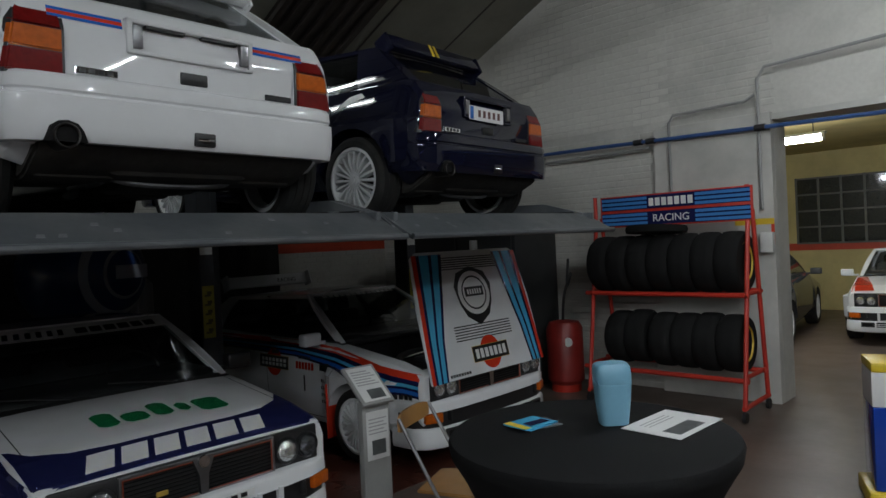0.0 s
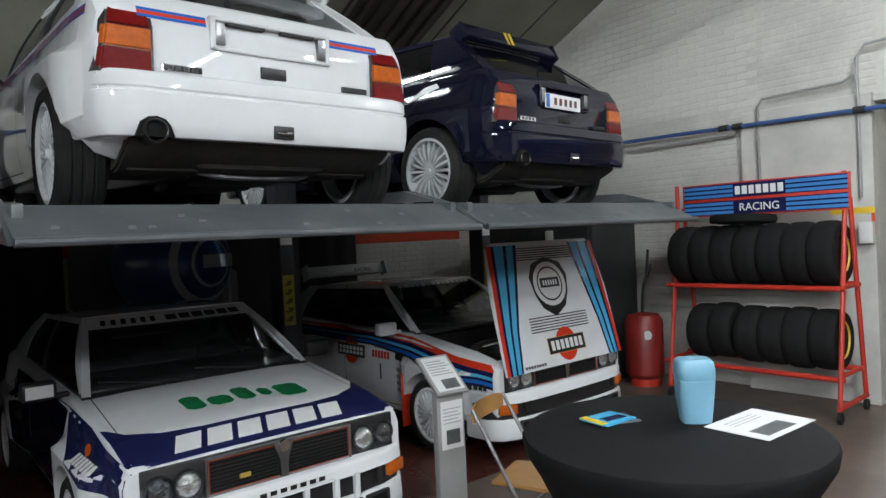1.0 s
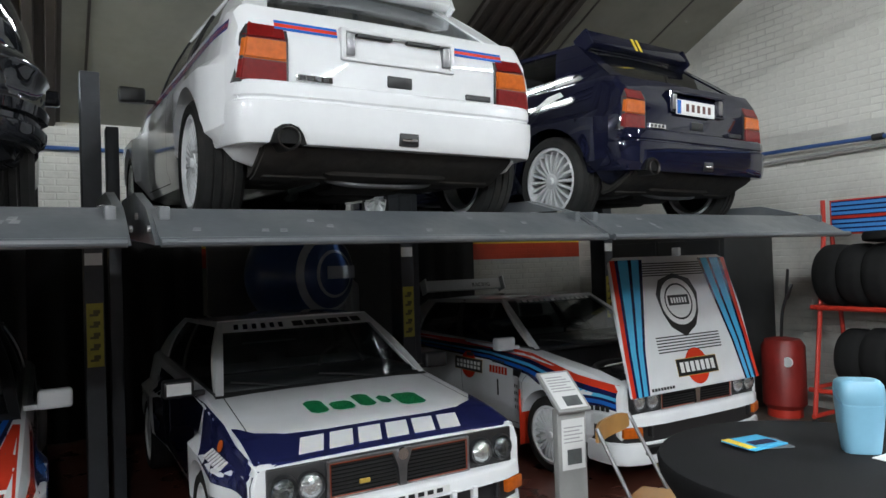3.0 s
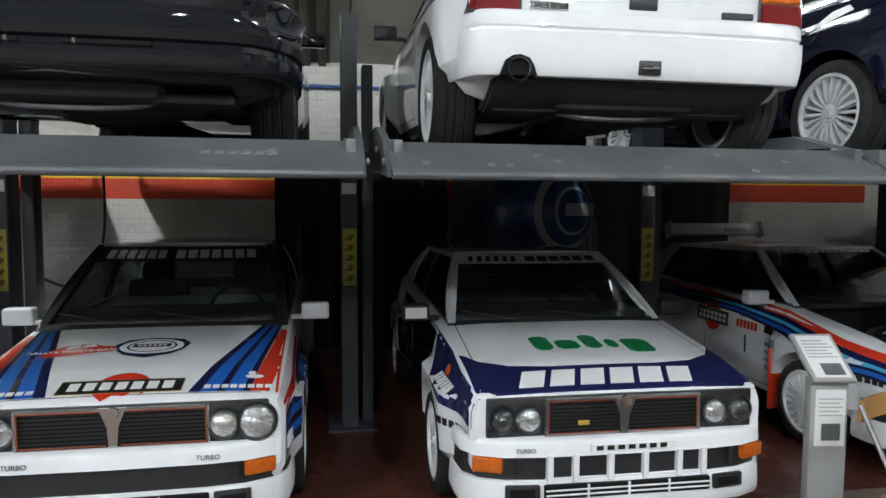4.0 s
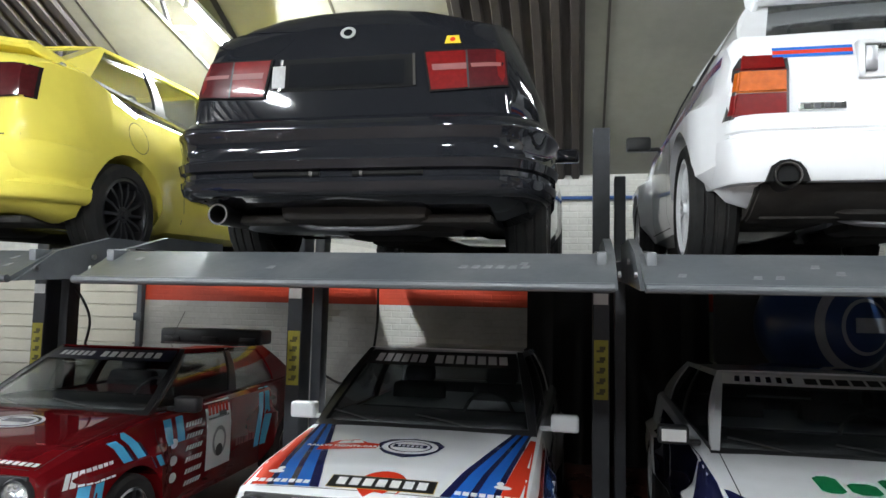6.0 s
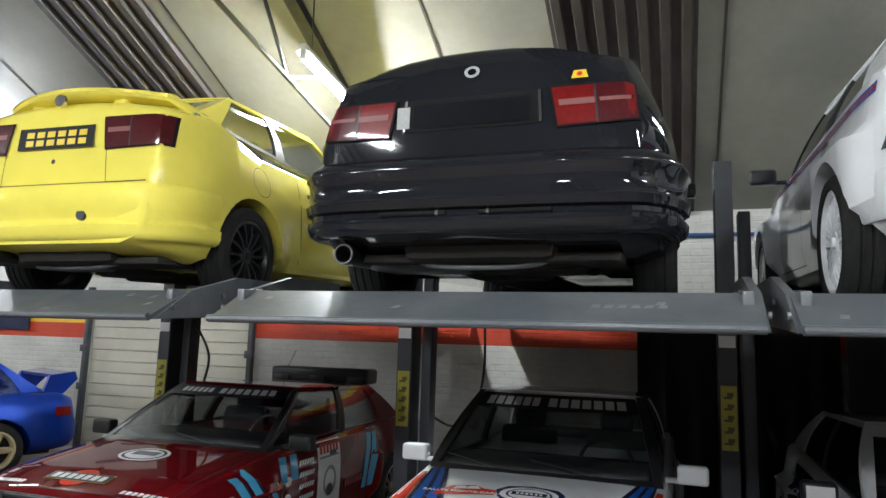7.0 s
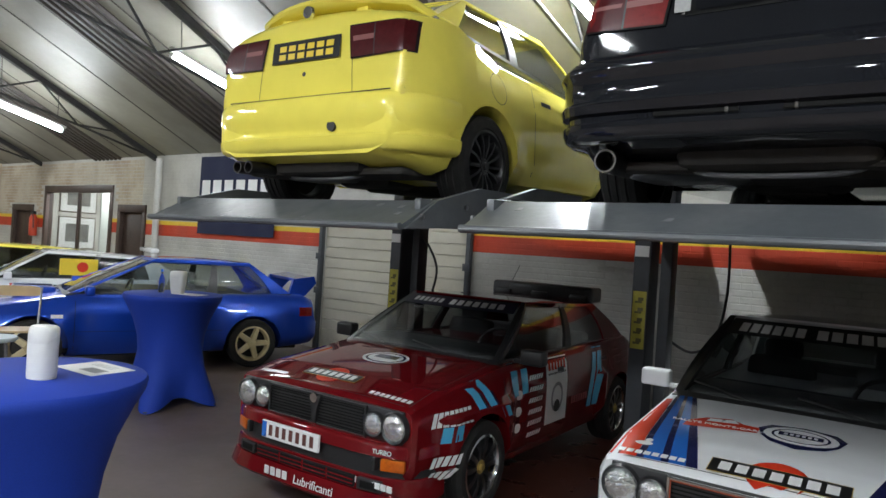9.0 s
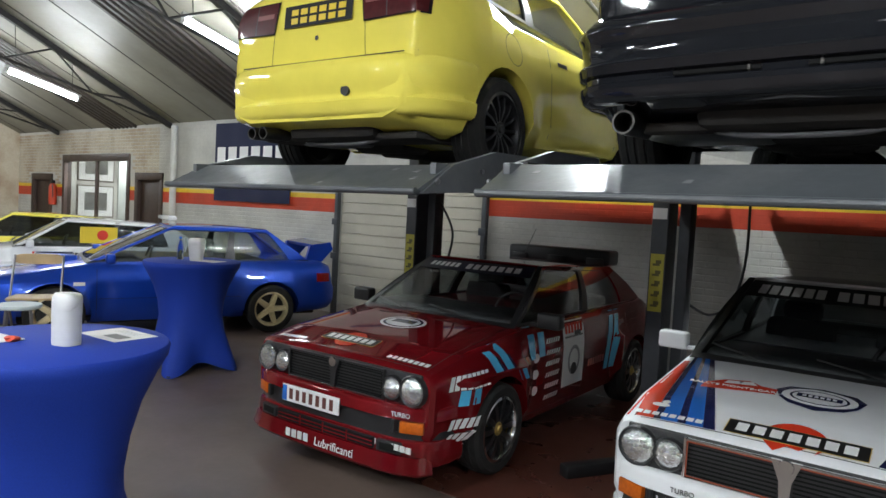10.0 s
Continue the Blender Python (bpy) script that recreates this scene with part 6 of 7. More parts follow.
# ---- wall and roof details ----
def brick_sheet(name, material, x0, x1, z0, z1, y, openings=(), plane="back", bw=0.21, bh=0.065, joint=0.01, label=""):
    """Real bricks, one low block each, joined as the rest of a wall."""
    verts, faces = [], []
    rng = random.Random(hash_name(name))
    row = int(round(z0 / (bh + joint)))
    z = row * (bh + joint)
    while z + bh <= z1 + 0.001:
        off = (bw + joint) / 2 if row % 2 else 0.0
        k0 = int(math.floor((x0 - off) / (bw + joint)))
        x = k0 * (bw + joint) + off
        while x < x1:
            a, b = max(x, x0), min(x + bw, x1)
            if b - a > 0.03 and z >= z0 - 0.001 and not any(b > o[0] - 0.02 and a < o[1] + 0.02 and z + bh > o[2] and z < o[3] for o in openings):
                d = 0.0025 + rng.random() * 0.002
                n = len(verts)
                e = 0.005
                if plane == "back":
                    verts += [(a, y, z), (b, y, z), (b, y, z + bh), (a, y, z + bh), (a + e, y - d, z + e), (b - e, y - d, z + e), (b - e, y - d, z + bh - e), (a + e, y - d, z + bh - e)]
                else:
                    verts += [(y, a, z), (y, b, z), (y, b, z + bh), (y, a, z + bh), (y - d, a + e, z + e), (y - d, b - e, z + e), (y - d, b - e, z + bh - e), (y - d, a + e, z + bh - e)]
                faces += [(n + 4, n + 5, n + 6, n + 7), (n, n + 1, n + 5, n + 4), (n + 1, n + 2, n + 6, n + 5), (n + 2, n + 3, n + 7, n + 6), (n + 3, n, n + 4, n + 7)]
            x += bw + joint
        z += bh + joint
        row += 1
    me = bpy.data.meshes.new(name)
    me.from_pydata(verts, [], faces)
    me.materials.append(material)
    bm = bmesh.new()
    bm.from_mesh(me)
    bmesh.ops.recalc_face_normals(bm, faces=bm.faces)
    bm.to_mesh(me)
    bm.free()
    ob = new(name, me)
    return tagged(ob, label, "", "", "stuff")


def hash_name(text):
    return sum(ord(c) * (i + 1) for i, c in enumerate(text))


WALL_OPEN = OPENINGS
P = 0.075
for x0, x1, tone, high, base in ((DOOR_X[1], RIGHT_X, BRICK, BRICK, 23), (-14.0, DOOR_X[1], BRICK, BRICK, 22), (LEFT_X, -14.0, BRICK, BRICK_OLD, 22)):
    brick_sheet("bricks", tone, x0, x1, 0.0, base * P - 0.001, BACK_Y, WALL_OPEN, label="white painted wall bricks")
    brick_sheet("bricks", BAND_RED, x0, x1, base * P, (base + 3) * P - 0.001, BACK_Y, WALL_OPEN, label="orange-red painted band of bricks")
    brick_sheet("bricks", BAND_YELLOW, x0, x1, (base + 3) * P, (base + 4) * P, BACK_Y, WALL_OPEN, label="yellow painted band of bricks")
    brick_sheet("bricks", high, x0, x1, (base + 4) * P + 0.001, 3.25, BACK_Y, WALL_OPEN, label="painted upper wall bricks")
for x0, x1, base in ((LEFT_X, -20.14, 22), (-18.94, -18.37, 22), (-15.15, -14.91, 22), (-13.81, DOOR_X[0], 22), (DOOR_X[1], RIGHT_X, 23)):
    structure("trim", newbox(x0, x1, BACK_Y - 0.0016, BACK_Y, base * P - 0.004, (base + 3) * P - 0.006), BAND_RED, label="orange-red painted band on the wall")
    structure("trim", newbox(x0, x1, BACK_Y - 0.0016, BACK_Y, (base + 3) * P - 0.006, (base + 4) * P), BAND_YELLOW, label="yellow painted band on the wall")
gable_cut = [(-3.16, 2.9, 4.6 + 0, 9)] + [(y, y + 0.3, roof_z(y + 0.3) - 0.1, 9) for y in [-3.2 + 0.3 * k for k in range(21)]]
brick_sheet("bricks", BRICK, -3.0, -1.9, 2.95, 4.9, RIGHT_X, gable_cut, "right", label="white painted gable bricks")
brick_sheet("bricks", BRICK, 0.6, BACK_Y, 2.95, 4.9, RIGHT_X, gable_cut, "right", label="white painted gable bricks")
brick_sheet("bricks", BRICK, -1.9, 0.6, 4.8, 4.9, RIGHT_X, gable_cut, "right", label="white painted gable bricks")
brick_sheet("bricks", BRICK, -1.72, BACK_Y, 0.0, 2.93, RIGHT_X, (), "right", label="white painted gable bricks")
# plastered pier and lintel round the opening
structure("pillar", newbox(RIGHT_X - 0.10, RIGHT_X, -2.98, -1.75, 0, 2.92, 0.008), PLASTER, label="white plastered wall pier")
structure("trim", newbox(RIGHT_X - 0.104, RIGHT_X - 0.10, -2.98, -2.95, 1.60, 1.80), BAND_RED, label="red painted mark on the pier")
structure("trim", newbox(RIGHT_X - 0.104, RIGHT_X - 0.10, -2.98, -2.6, 1.80, 1.86), BAND_YELLOW, label="yellow painted mark on the pier")
structure("lintel", newbox(RIGHT_X - 0.05, RIGHT_X + 0.36, -8.0, -2.98, 2.84, 2.9), PLASTER, label="white lintel over the opening")
BLUE_PIPE = mat("blue_pipe_paint", (0.04, 0.09, 0.24), rough=0.4, grain=0.1, stain=0.2)
GREY_PIPE = mat("grey_conduit", (0.28, 0.28, 0.27), rough=0.45, grain=0.1, stain=0.2)
bm = bmesh.new()
pipe(bm, [(RIGHT_X - 0.16, BACK_Y - 0.1, 2.84), (RIGHT_X - 0.16, -1.0, 2.80), (RIGHT_X - 0.16, -8.0, 2.66)], 0.022)
tagged(part("air_pipe", bm, BLUE_PIPE), "blue painted compressed air pipe along the wall", "pipe")
for y in (-0.2, -1.6, -1.75, -2.9):
    z = 2.80 - (abs(y) - 1.0) * 0.02
    tagged(part("pipe_clamp", lathed([(0.022, -0.05), (0.034, -0.05), (0.034, 0.05), (0.022, 0.05)], (RIGHT_X - 0.16, y, z), "y", 12), BLACK_PLASTIC), "black clamp on the blue air pipe", "pipe clamp", "pipe clamps")
for pts, lab in (([(0, -1.95, 2.1), (0, -1.95, 2.95), (0, -2.0, 3.03), (0, -2.75, 3.05), (0, -2.85, 3.1)], "thin grey conduit bent along the wall"), ([(0, -2.88, 1.95), (0, -2.88, 3.25), (0, -2.95, 3.36), (0, -4.5, 3.45)], "grey conduit rising beside the opening"), ([(0, -0.3, 2.70), (0, -1.72, 2.72)], "short grey pipe below the blue pipe")):
    bm = bmesh.new()
    pipe(bm, [(RIGHT_X - 0.13, y, z) for _, y, z in pts], 0.016)
    tagged(part("conduit", bm, GREY_PIPE), lab, "conduit", "conduits")
tagged(part("switch_box", newbox(RIGHT_X - 0.18, RIGHT_X - 0.10, -2.98, -2.86, 1.52, 1.72, 0.008), WHITE_ENAMEL), "small white switch box on the pier", "switch box")

# next room
structure("wall_far", newbox(15.4, 15.7, NEAR_Y, BACK_Y + 2, 0, 5), YELLOW_WALL, label="cream wall of the next room")
structure("wall_side", newbox(7.3, 15.4, 1.2, 1.5, 0, 5), YELLOW_WALL, label="cream side wall of the next room")
structure("ceiling_room", newbox(RIGHT_X + 0.35, 15.7, NEAR_Y, 1.5, 3.3, 3.45), YELLOW_WALL, label="cream ceiling of the next room")
structure("trim", newbox(15.385, 15.4, NEAR_Y, 1.2, 1.25, 1.40), BAND_RED, label="red band on the cream wall")
win = thing("window_1", "dark grey steel window with small panes, night outside", "window", "", None, "structure")
WIN_STEEL = mat("window_steel", (0.10, 0.10, 0.09), rough=0.5, grain=0.1)
NIGHT = mat("night_pane", (0.02, 0.022, 0.02), rough=0.08, coat=0.5, grain=0.1)
for j in range(4):
    for i in range(6):
        y0, z0 = -3.4 + i * 0.42, 1.40 + j * 0.34
        part("pane", newbox(15.36, 15.37, y0 + 0.02, y0 + 0.40, z0 + 0.015, z0 + 0.325), NIGHT, win)
for i in range(7):
    part("window_bar", newbox(15.34, 15.399, -3.42 + i * 0.42, -3.38 + i * 0.42, 1.38, 2.78), WIN_STEEL, win)
for j in range(5):
    part("window_bar", newbox(15.345, 15.398, -3.42, -0.86, 1.38 + j * 0.34, 1.415 + j * 0.34), WIN_STEEL, win)

# sectional door in the back wall
door = thing("door_1", "pale cream sectional garage door, closed", "garage door", "", None, "structure")
DOOR = mat("door_panel_paint", (0.55, 0.52, 0.43), rough=0.45, grain=0.06, stain=0.15, stain_scale=1.5)
for k in range(14):
    part("door_slat", newbox(DOOR_X[0], DOOR_X[1], BACK_Y + 0.04, BACK_Y + 0.08, k * 0.165, k * 0.165 + 0.158, 0.008, 1), DOOR, door)
part("door_backing", newbox(DOOR_X[0], DOOR_X[1], BACK_Y + 0.08, BACK_Y + 0.1, 0, 2.3), DOOR, door)
for x in (DOOR_X[0] - 0.04, DOOR_X[1] - 0.03):
    part("door_rail", newbox(x, x + 0.07, BACK_Y - 0.09, BACK_Y - 0.012, 0, 2.4, 0.006), LIFT_DARK, door)
    for z in (0.35, 0.9, 1.45, 2.0):
        part("roller_bracket", newbox(x - 0.02, x + 0.10, BACK_Y - 0.12, BACK_Y - 0.09, z, z + 0.10, 0.006), LIFT_DARK, door)
# doorways with dark frames
WOOD_DARK = mat("dark_brown_wood", (0.045, 0.025, 0.018), rough=0.5, grain=0.25, grain_scale=14, stain=0.2, stain_scale=5)
for n, (x0, x1, _, z1) in enumerate(OPENINGS[1:]):
    fr = thing("door_%d" % (n + 2), ("dark brown wooden door, closed", "dark brown framed glazed doorway, lit room behind", "dark brown wooden door, closed")[n], "door", "", None, "structure")
    part("door_frame", newbox(x0, x0 + 0.12, BACK_Y - 0.03, BACK_Y + 0.15, 0, z1, 0.006), WOOD_DARK, fr)
    part("door_frame", newbox(x1 - 0.12, x1, BACK_Y - 0.03, BACK_Y + 0.15, 0, z1, 0.006), WOOD_DARK, fr)
    part("door_frame", newbox(x0, x1, BACK_Y - 0.032, BACK_Y + 0.148, z1 - 0.14, z1 + 0.02, 0.006), WOOD_DARK, fr)
    if n != 1:
        part("door_leaf", newbox(x0 + 0.12, x1 - 0.12, BACK_Y + 0.06, BACK_Y + 0.1, 0, z1 - 0.14, 0.004), WOOD_DARK, fr)
        part("door_handle", newbox(x1 - 0.22, x1 - 0.18, BACK_Y + 0.0, BACK_Y + 0.06, 1.0, 1.12, 0.006), STEEL, fr)
    else:
        part("mullion", newbox((x0 + x1) / 2 - 0.03, (x0 + x1) / 2 + 0.03, BACK_Y + 0.02, BACK_Y + 0.1, 0, z1 - 0.14, 0.004), WOOD_DARK, fr)
        pane = part("pane", newbox(x0 + 0.12, x1 - 0.12, BACK_Y + 0.05, BACK_Y + 0.055, 0, z1 - 0.14), GLASS, fr)
        pane.visible_shadow = False
# lit office behind the glazed doorway
bm = bmesh.new()
box(bm, -19.2, -14.7, BACK_Y + 2.6, BACK_Y + 2.7, 0, 3.3)
box(bm, -19.3, -19.2, BACK_Y + 0.3, BACK_Y + 2.7, 0, 3.3)
box(bm, -14.7, -14.6, BACK_Y + 0.3, BACK_Y + 2.7, 0, 3.3)
box(bm, -19.3, -14.6, BACK_Y + 0.3, BACK_Y + 2.7, 3.3, 3.4)
structure("wall_office", bm, PLASTER, label="white walls of the lit office")
structure("floor_office", newbox(-19.3, -14.6, BACK_Y + 0.3, BACK_Y + 2.7, -0.1, 0), FLOOR, label="office floor")
PRINT = mat("grey_print", (0.12, 0.13, 0.13), rough=0.4, grain=0.5, grain_scale=8, stain=0.5, stain_scale=6)
for y, z in ((1.2, 2.52), (1.2, 1.55)):
    pic = thing("picture", "framed grey print with a white mount on the office wall", "picture", "office pictures")
    part("picture_frame", newbox(-19.199, -19.17, BACK_Y + y - 0.49, BACK_Y + y + 0.49, z - 0.43, z + 0.43, 0.006), WOOD_DARK, pic)
    part("mount", newbox(-19.17, -19.16, BACK_Y + y - 0.46, BACK_Y + y + 0.46, z - 0.40, z + 0.40), D_WHITE, pic)
    part("print", newbox(-19.16, -19.152, BACK_Y + y - 0.30, BACK_Y + y + 0.30, z - 0.24, z + 0.24), PRINT, pic)
# plain board in place of a pale figure-shaped cut-out
board = thing("figure_stand_in", "pale plain board standing in for a figure-shaped cut-out in the lit office", "display board", "", pose(-17.5, BACK_Y + 1.05, 0, 0, 0, -60))
part("panel", newbox(-0.18, 0.18, -0.02, 0.02, 0.03, 2.62, 0.018, 3), mat("pale_board", (0.42, 0.45, 0.43), rough=0.5, grain=0.06, stain=0.1), board)
part("foot", newbox(-0.2, 0.2, -0.16, 0.16, 0.0, 0.03, 0.008), STEEL, board)
lob = thing("ceiling_lamp", "white office ceiling lamp, lit", "ceiling lamp", "", pose(-17.0, BACK_Y + 1.5, 3.2))
part("diffuser", newbox(-0.5, 0.5, -0.12, 0.12, 0.0, 0.1, 0.01), TUBE_LIGHT, lob)
ld = bpy.data.lights.new("office_light", "AREA")
ld.shape, ld.size, ld.size_y, ld.energy = "RECTANGLE", 1.0, 0.25, 120
new("office_light", ld).matrix_world = pose(-17.0, BACK_Y + 1.5, 3.18)

# banner
NAVY_CLOTH = mat("navy_cloth", (0.012, 0.016, 0.05), rough=0.85, grain=0.2, grain_scale=90, bump=0.15)
ban = thing("banner", "navy cloth banner with white letter bars hung on the wall", "banner")
bm = bmesh.new()
rings = []
for k in range(25):
    x = -11.95 + 2.2 * k / 24
    y = BACK_Y - 0.05 - 0.012 * math.sin(k * 0.9)
    rings.append([(x, y, 1.74), (x, y, 3.2), (x, y + 0.006, 3.2), (x, y + 0.006, 1.74)])
loft(bm, rings)
part("cloth", bm, NAVY_CLOTH, ban)
for k in range(6):
    part("letter_bar", newbox(-11.84 + k * 0.34, -11.60 + k * 0.34, BACK_Y - 0.075, BACK_Y - 0.068, 2.27, 2.75), D_WHITE, ban)
tagged(part("drain_pipe", lathed([(0.065, 0), (0.065, 3.2)], (-13.27, BACK_Y - 0.11, 0), "z", 14), WHITE_ENAMEL), "white painted downpipe on the wall", "pipe")
ext = thing("fire_extinguisher", "red fire extinguisher on the wall", "fire extinguisher", "", pose(-18.66, BACK_Y - 0.12, 1.42))
part("cylinder", lathed([(0.01, 0), (0.085, 0.01), (0.09, 0.05), (0.09, 0.45), (0.05, 0.53), (0.02, 0.55)], (0, 0, 0), "z", 16), BAND_RED, ext)
part("valve", newbox(-0.03, 0.03, -0.05, 0.05, 0.54, 0.62, 0.008), BLACK_PLASTIC, ext)
bm = bmesh.new()
pipe(bm, curve_pts([(0, -0.04, 0.58), (0.11, -0.06, 0.5), (0.11, -0.04, 0.2)]), 0.012)
part("hose", bm, BLACK_PLASTIC, ext)
# cables on the back wall
for pts, lab in (([(-4.60, 0.1, 2.0), (-4.45, 0.2, 1.8), (-4.3, 0.2, 1.55), (-4.34, 0.2, 1.30)], "black cable hanging from the lift"), ([(-2.20, 0.2, 1.2), (-2.05, 0.5, 1.05), (-1.95, 0.8, 1.15), (-1.9, 0.9, 1.5), (-1.9, 0.9, 1.97)], "looped black cable beside the lift post")):
    bm = bmesh.new()
    pipe(bm, curve_pts(pts), 0.011)
    tagged(part("cable", bm, BLACK_PLASTIC), lab, "cable", "cables")
bm = bmesh.new()
pipe(bm, [(-8.6, BACK_Y - 0.05, 3.0), (RIGHT_X, BACK_Y - 0.05, 3.0)], 0.022)
tagged(part("air_pipe", bm, BLUE_PIPE), "blue painted pipe high on the back wall", "pipe")
# dark hangings behind the cars
CLOTH_BLACK = mat("black_cloth", (0.02, 0.02, 0.021), rough=0.9, grain=0.3, grain_scale=60, bump=0.2)
GREY_BOARD = mat("grey_board", (0.10, 0.10, 0.10), rough=0.7, grain=0.1, stain=0.2)


def hanging(name, label, x0, x1, z1, y, material):
    bm = bmesh.new()
    rings = []
    n = max(8, int((x1 - x0) * 14))
    for k in range(n + 1):
        x = lerp(x0, x1, k / n)
        yy = y + 0.03 * math.sin(x * 21) + 0.012 * math.sin(x * 53)
        rings.append([(x, yy, 0.02), (x, yy, z1), (x, yy + 0.01, z1), (x, yy + 0.01, 0.02)])
    loft(bm, rings)
    return tagged(part(name, bm, material, None, label, 60), label, "curtain", "dark curtains")


hanging("curtain", "black cloth curtain hung before the wall", -0.68, 1.28, 2.1, 2.75, CLOTH_BLACK)
hanging("curtain", "black cloth curtain in the corner", 3.7, 4.9, 2.1, 2.75, CLOTH_BLACK)
tagged(part("partition_panel", newbox(1.32, 3.66, 2.72, 2.77, 0, 2.15, 0.01), GREY_BOARD), "dark grey partition panel standing by the wall", "panel")
ball = thing("inflatable_ball", "blue and white inflated advertising ball behind the cars", "ball", "", pose(2.15, 2.05, 1.62))
bm = bmesh.new()
bmesh.ops.create_uvsphere(bm, u_segments=40, v_segments=24, radius=0.58)
part("skin", bm, mat("blue_vinyl", (0.03, 0.07, 0.20), rough=0.3, coat=0.4, grain=0.1), ball, "", 60)
DULL_WHITE = mat("dull_white_vinyl", (0.5, 0.53, 0.58), rough=0.5, grain=0.1)
for r0, r1, mm in ((0.36, 0.42, DULL_WHITE), (0.22, 0.25, DULL_WHITE)):
    bm = bmesh.new()
    n = 40
    rings = []
    for k in range(n):
        t = 2 * math.pi * k / n
        rings.append([Vector((0.55, -0.75, 0)) * 0 + Vector((math.cos(t) * r, -math.sqrt(0.584 ** 2 - r * r), math.sin(t) * r)) for r in (r0, r1)])
    vs = [[bm.verts.new(p) for p in ring] for ring in rings]
    for k in range(n):
        a, b = vs[k], vs[(k + 1) % n]
        bm.faces.new((a[0], a[1], b[1], b[0]))
    bmesh.ops.rotate(bm, cent=(0, 0, 0), matrix=Matrix.Rotation(radians(24), 3, "Z"), verts=bm.verts)
    part("white_ring", bm, mm, ball)
bm = bmesh.new()
slab(bm, [(0.10, -0.585, -0.05), (0.45, -0.45, -0.05), (0.45, -0.45, 0.08), (0.10, -0.585, 0.08)], (0, -0.01, 0))
part("white_bar", bm, DULL_WHITE, ball)
cloth = bmesh.new()
rings = []
for k in range(13):
    t = k / 12
    x = 2.65 + 0.28 * t
    z1 = 1.9 - 0.5 * t
    yy = 2.2 + 0.05 * math.sin(k * 1.7)
    rings.append([(x, yy, 0.05), (x, yy, z1), (x, yy + 0.01, z1), (x, yy + 0.01, 0.05)])
loft(cloth, rings)
tagged(part("dust_sheet", cloth, mat("white_cloth", (0.6, 0.6, 0.6), rough=0.9, grain=0.1, grain_scale=50, bump=0.2), None, "", 60), "white dust sheet hanging beside the ball", "cloth")

# roof trusses
for tx in (-18.7, -13.6, -8.55, -3.4, 1.7):
    truss = thing("roof_truss", "dark painted steel roof truss", "roof truss", "roof trusses")
    part("top_chord", (lambda b: (loft(b, [[on_roof(tx + dx, yy, d) for dx, d in ((-0.05, 0.01), (0.05, 0.01), (0.05, 0.11), (-0.05, 0.11))] for yy in (BACK_Y, -4.3)]), b)[1])(bmesh.new()), ROOF_STEEL, truss)
    nodes_low = [(2.6, 3.3), (1.3, 3.62), (-0.2, 3.95), (-1.9, 4.3), (-4.3, 4.7)]
    for (ya, za), (yb, zb) in zip(nodes_low, nodes_low[1:]):
        bm = bmesh.new()
        rod(bm, (tx, ya, za), (tx, yb, zb), 0.022, 8)
        part("bottom_chord", bm, ROOF_STEEL, truss)
    for (ya, za), yb in ((nodes_low[1], 2.0), (nodes_low[1], 0.6), (nodes_low[2], 0.6), (nodes_low[2], -1.1), (nodes_low[3], -1.1), (nodes_low[3], -3.0)):
        bm = bmesh.new()
        rod(bm, (tx, ya, za), (tx, yb, roof_z(yb) - 0.08), 0.018, 8)
        part("web_member", bm, ROOF_STEEL, truss)
# ---- tables and small things ----
BLACK_SPANDEX = mat("black_stretch_cloth", (0.006, 0.006, 0.0065), rough=0.85, grain=0.25, grain_scale=150, bump=0.1, spec=0.15)
BLUE_SPANDEX = mat("blue_stretch_cloth", (0.007, 0.035, 0.30), rough=0.7, grain=0.12, grain_scale=150, bump=0.1, spec=0.3)


def cocktail_table(label, m, material, r=0.44, h=1.1):
    t = thing("cocktail_table", label, "table", "cocktail tables", m)
    bm = bmesh.new()
    n = 64
    rings = []
    levels = [(h, 0.985), (h - 0.012, 1.0), (h - 0.05, 0.985), (h - 0.12, 0.90), (h - 0.25, 0.77), (h - 0.40, 0.68), (h - 0.55, 0.64), (h - 0.70, 0.655), (0.28, 0.72), (0.16, 0.82), (0.06, 0.93), (0.0, 1.0)]
    for z, k in levels:
        low = max(0.0, 1 - z / 0.62)
        ring = []
        for i in range(n):
            a = 2 * math.pi * i / n
            star = abs(math.cos(2 * a)) ** 3
            rr = r * (k * (1 - low) + low * (0.56 + 0.50 * star * k))
            zz = z + (0.10 * low * (1 - star) if z < 0.3 else 0)
            ring.append((rr * math.cos(a), rr * math.sin(a), zz))
        rings.append(ring)
    loft(bm, rings, caps=False)
    part("stretch_cover", bm, material, t, "", 60)
    part("tabletop", lathed([(0.003, h - 0.02), (r * 0.97, h - 0.02), (r * 0.985, h - 0.012), (r * 0.985, h + 0.0), (r * 0.97, h + 0.003), (0.003, h + 0.003)], (0, 0, 0), "z", 64), material, t)
    part("pole", lathed([(0.03, 0.05), (0.03, h - 0.03)], (0, 0, 0), "z", 12), STEEL, t)
    for k in range(4):
        a = math.pi / 2 * k
        part("foot", lathed([(0.02, 0), (0.035, 0.0), (0.035, 0.02), (0.02, 0.03)], (math.cos(a) * r * 0.98, math.sin(a) * r * 0.98, 0), "z", 10), BLACK_PLASTIC, t)
    return t


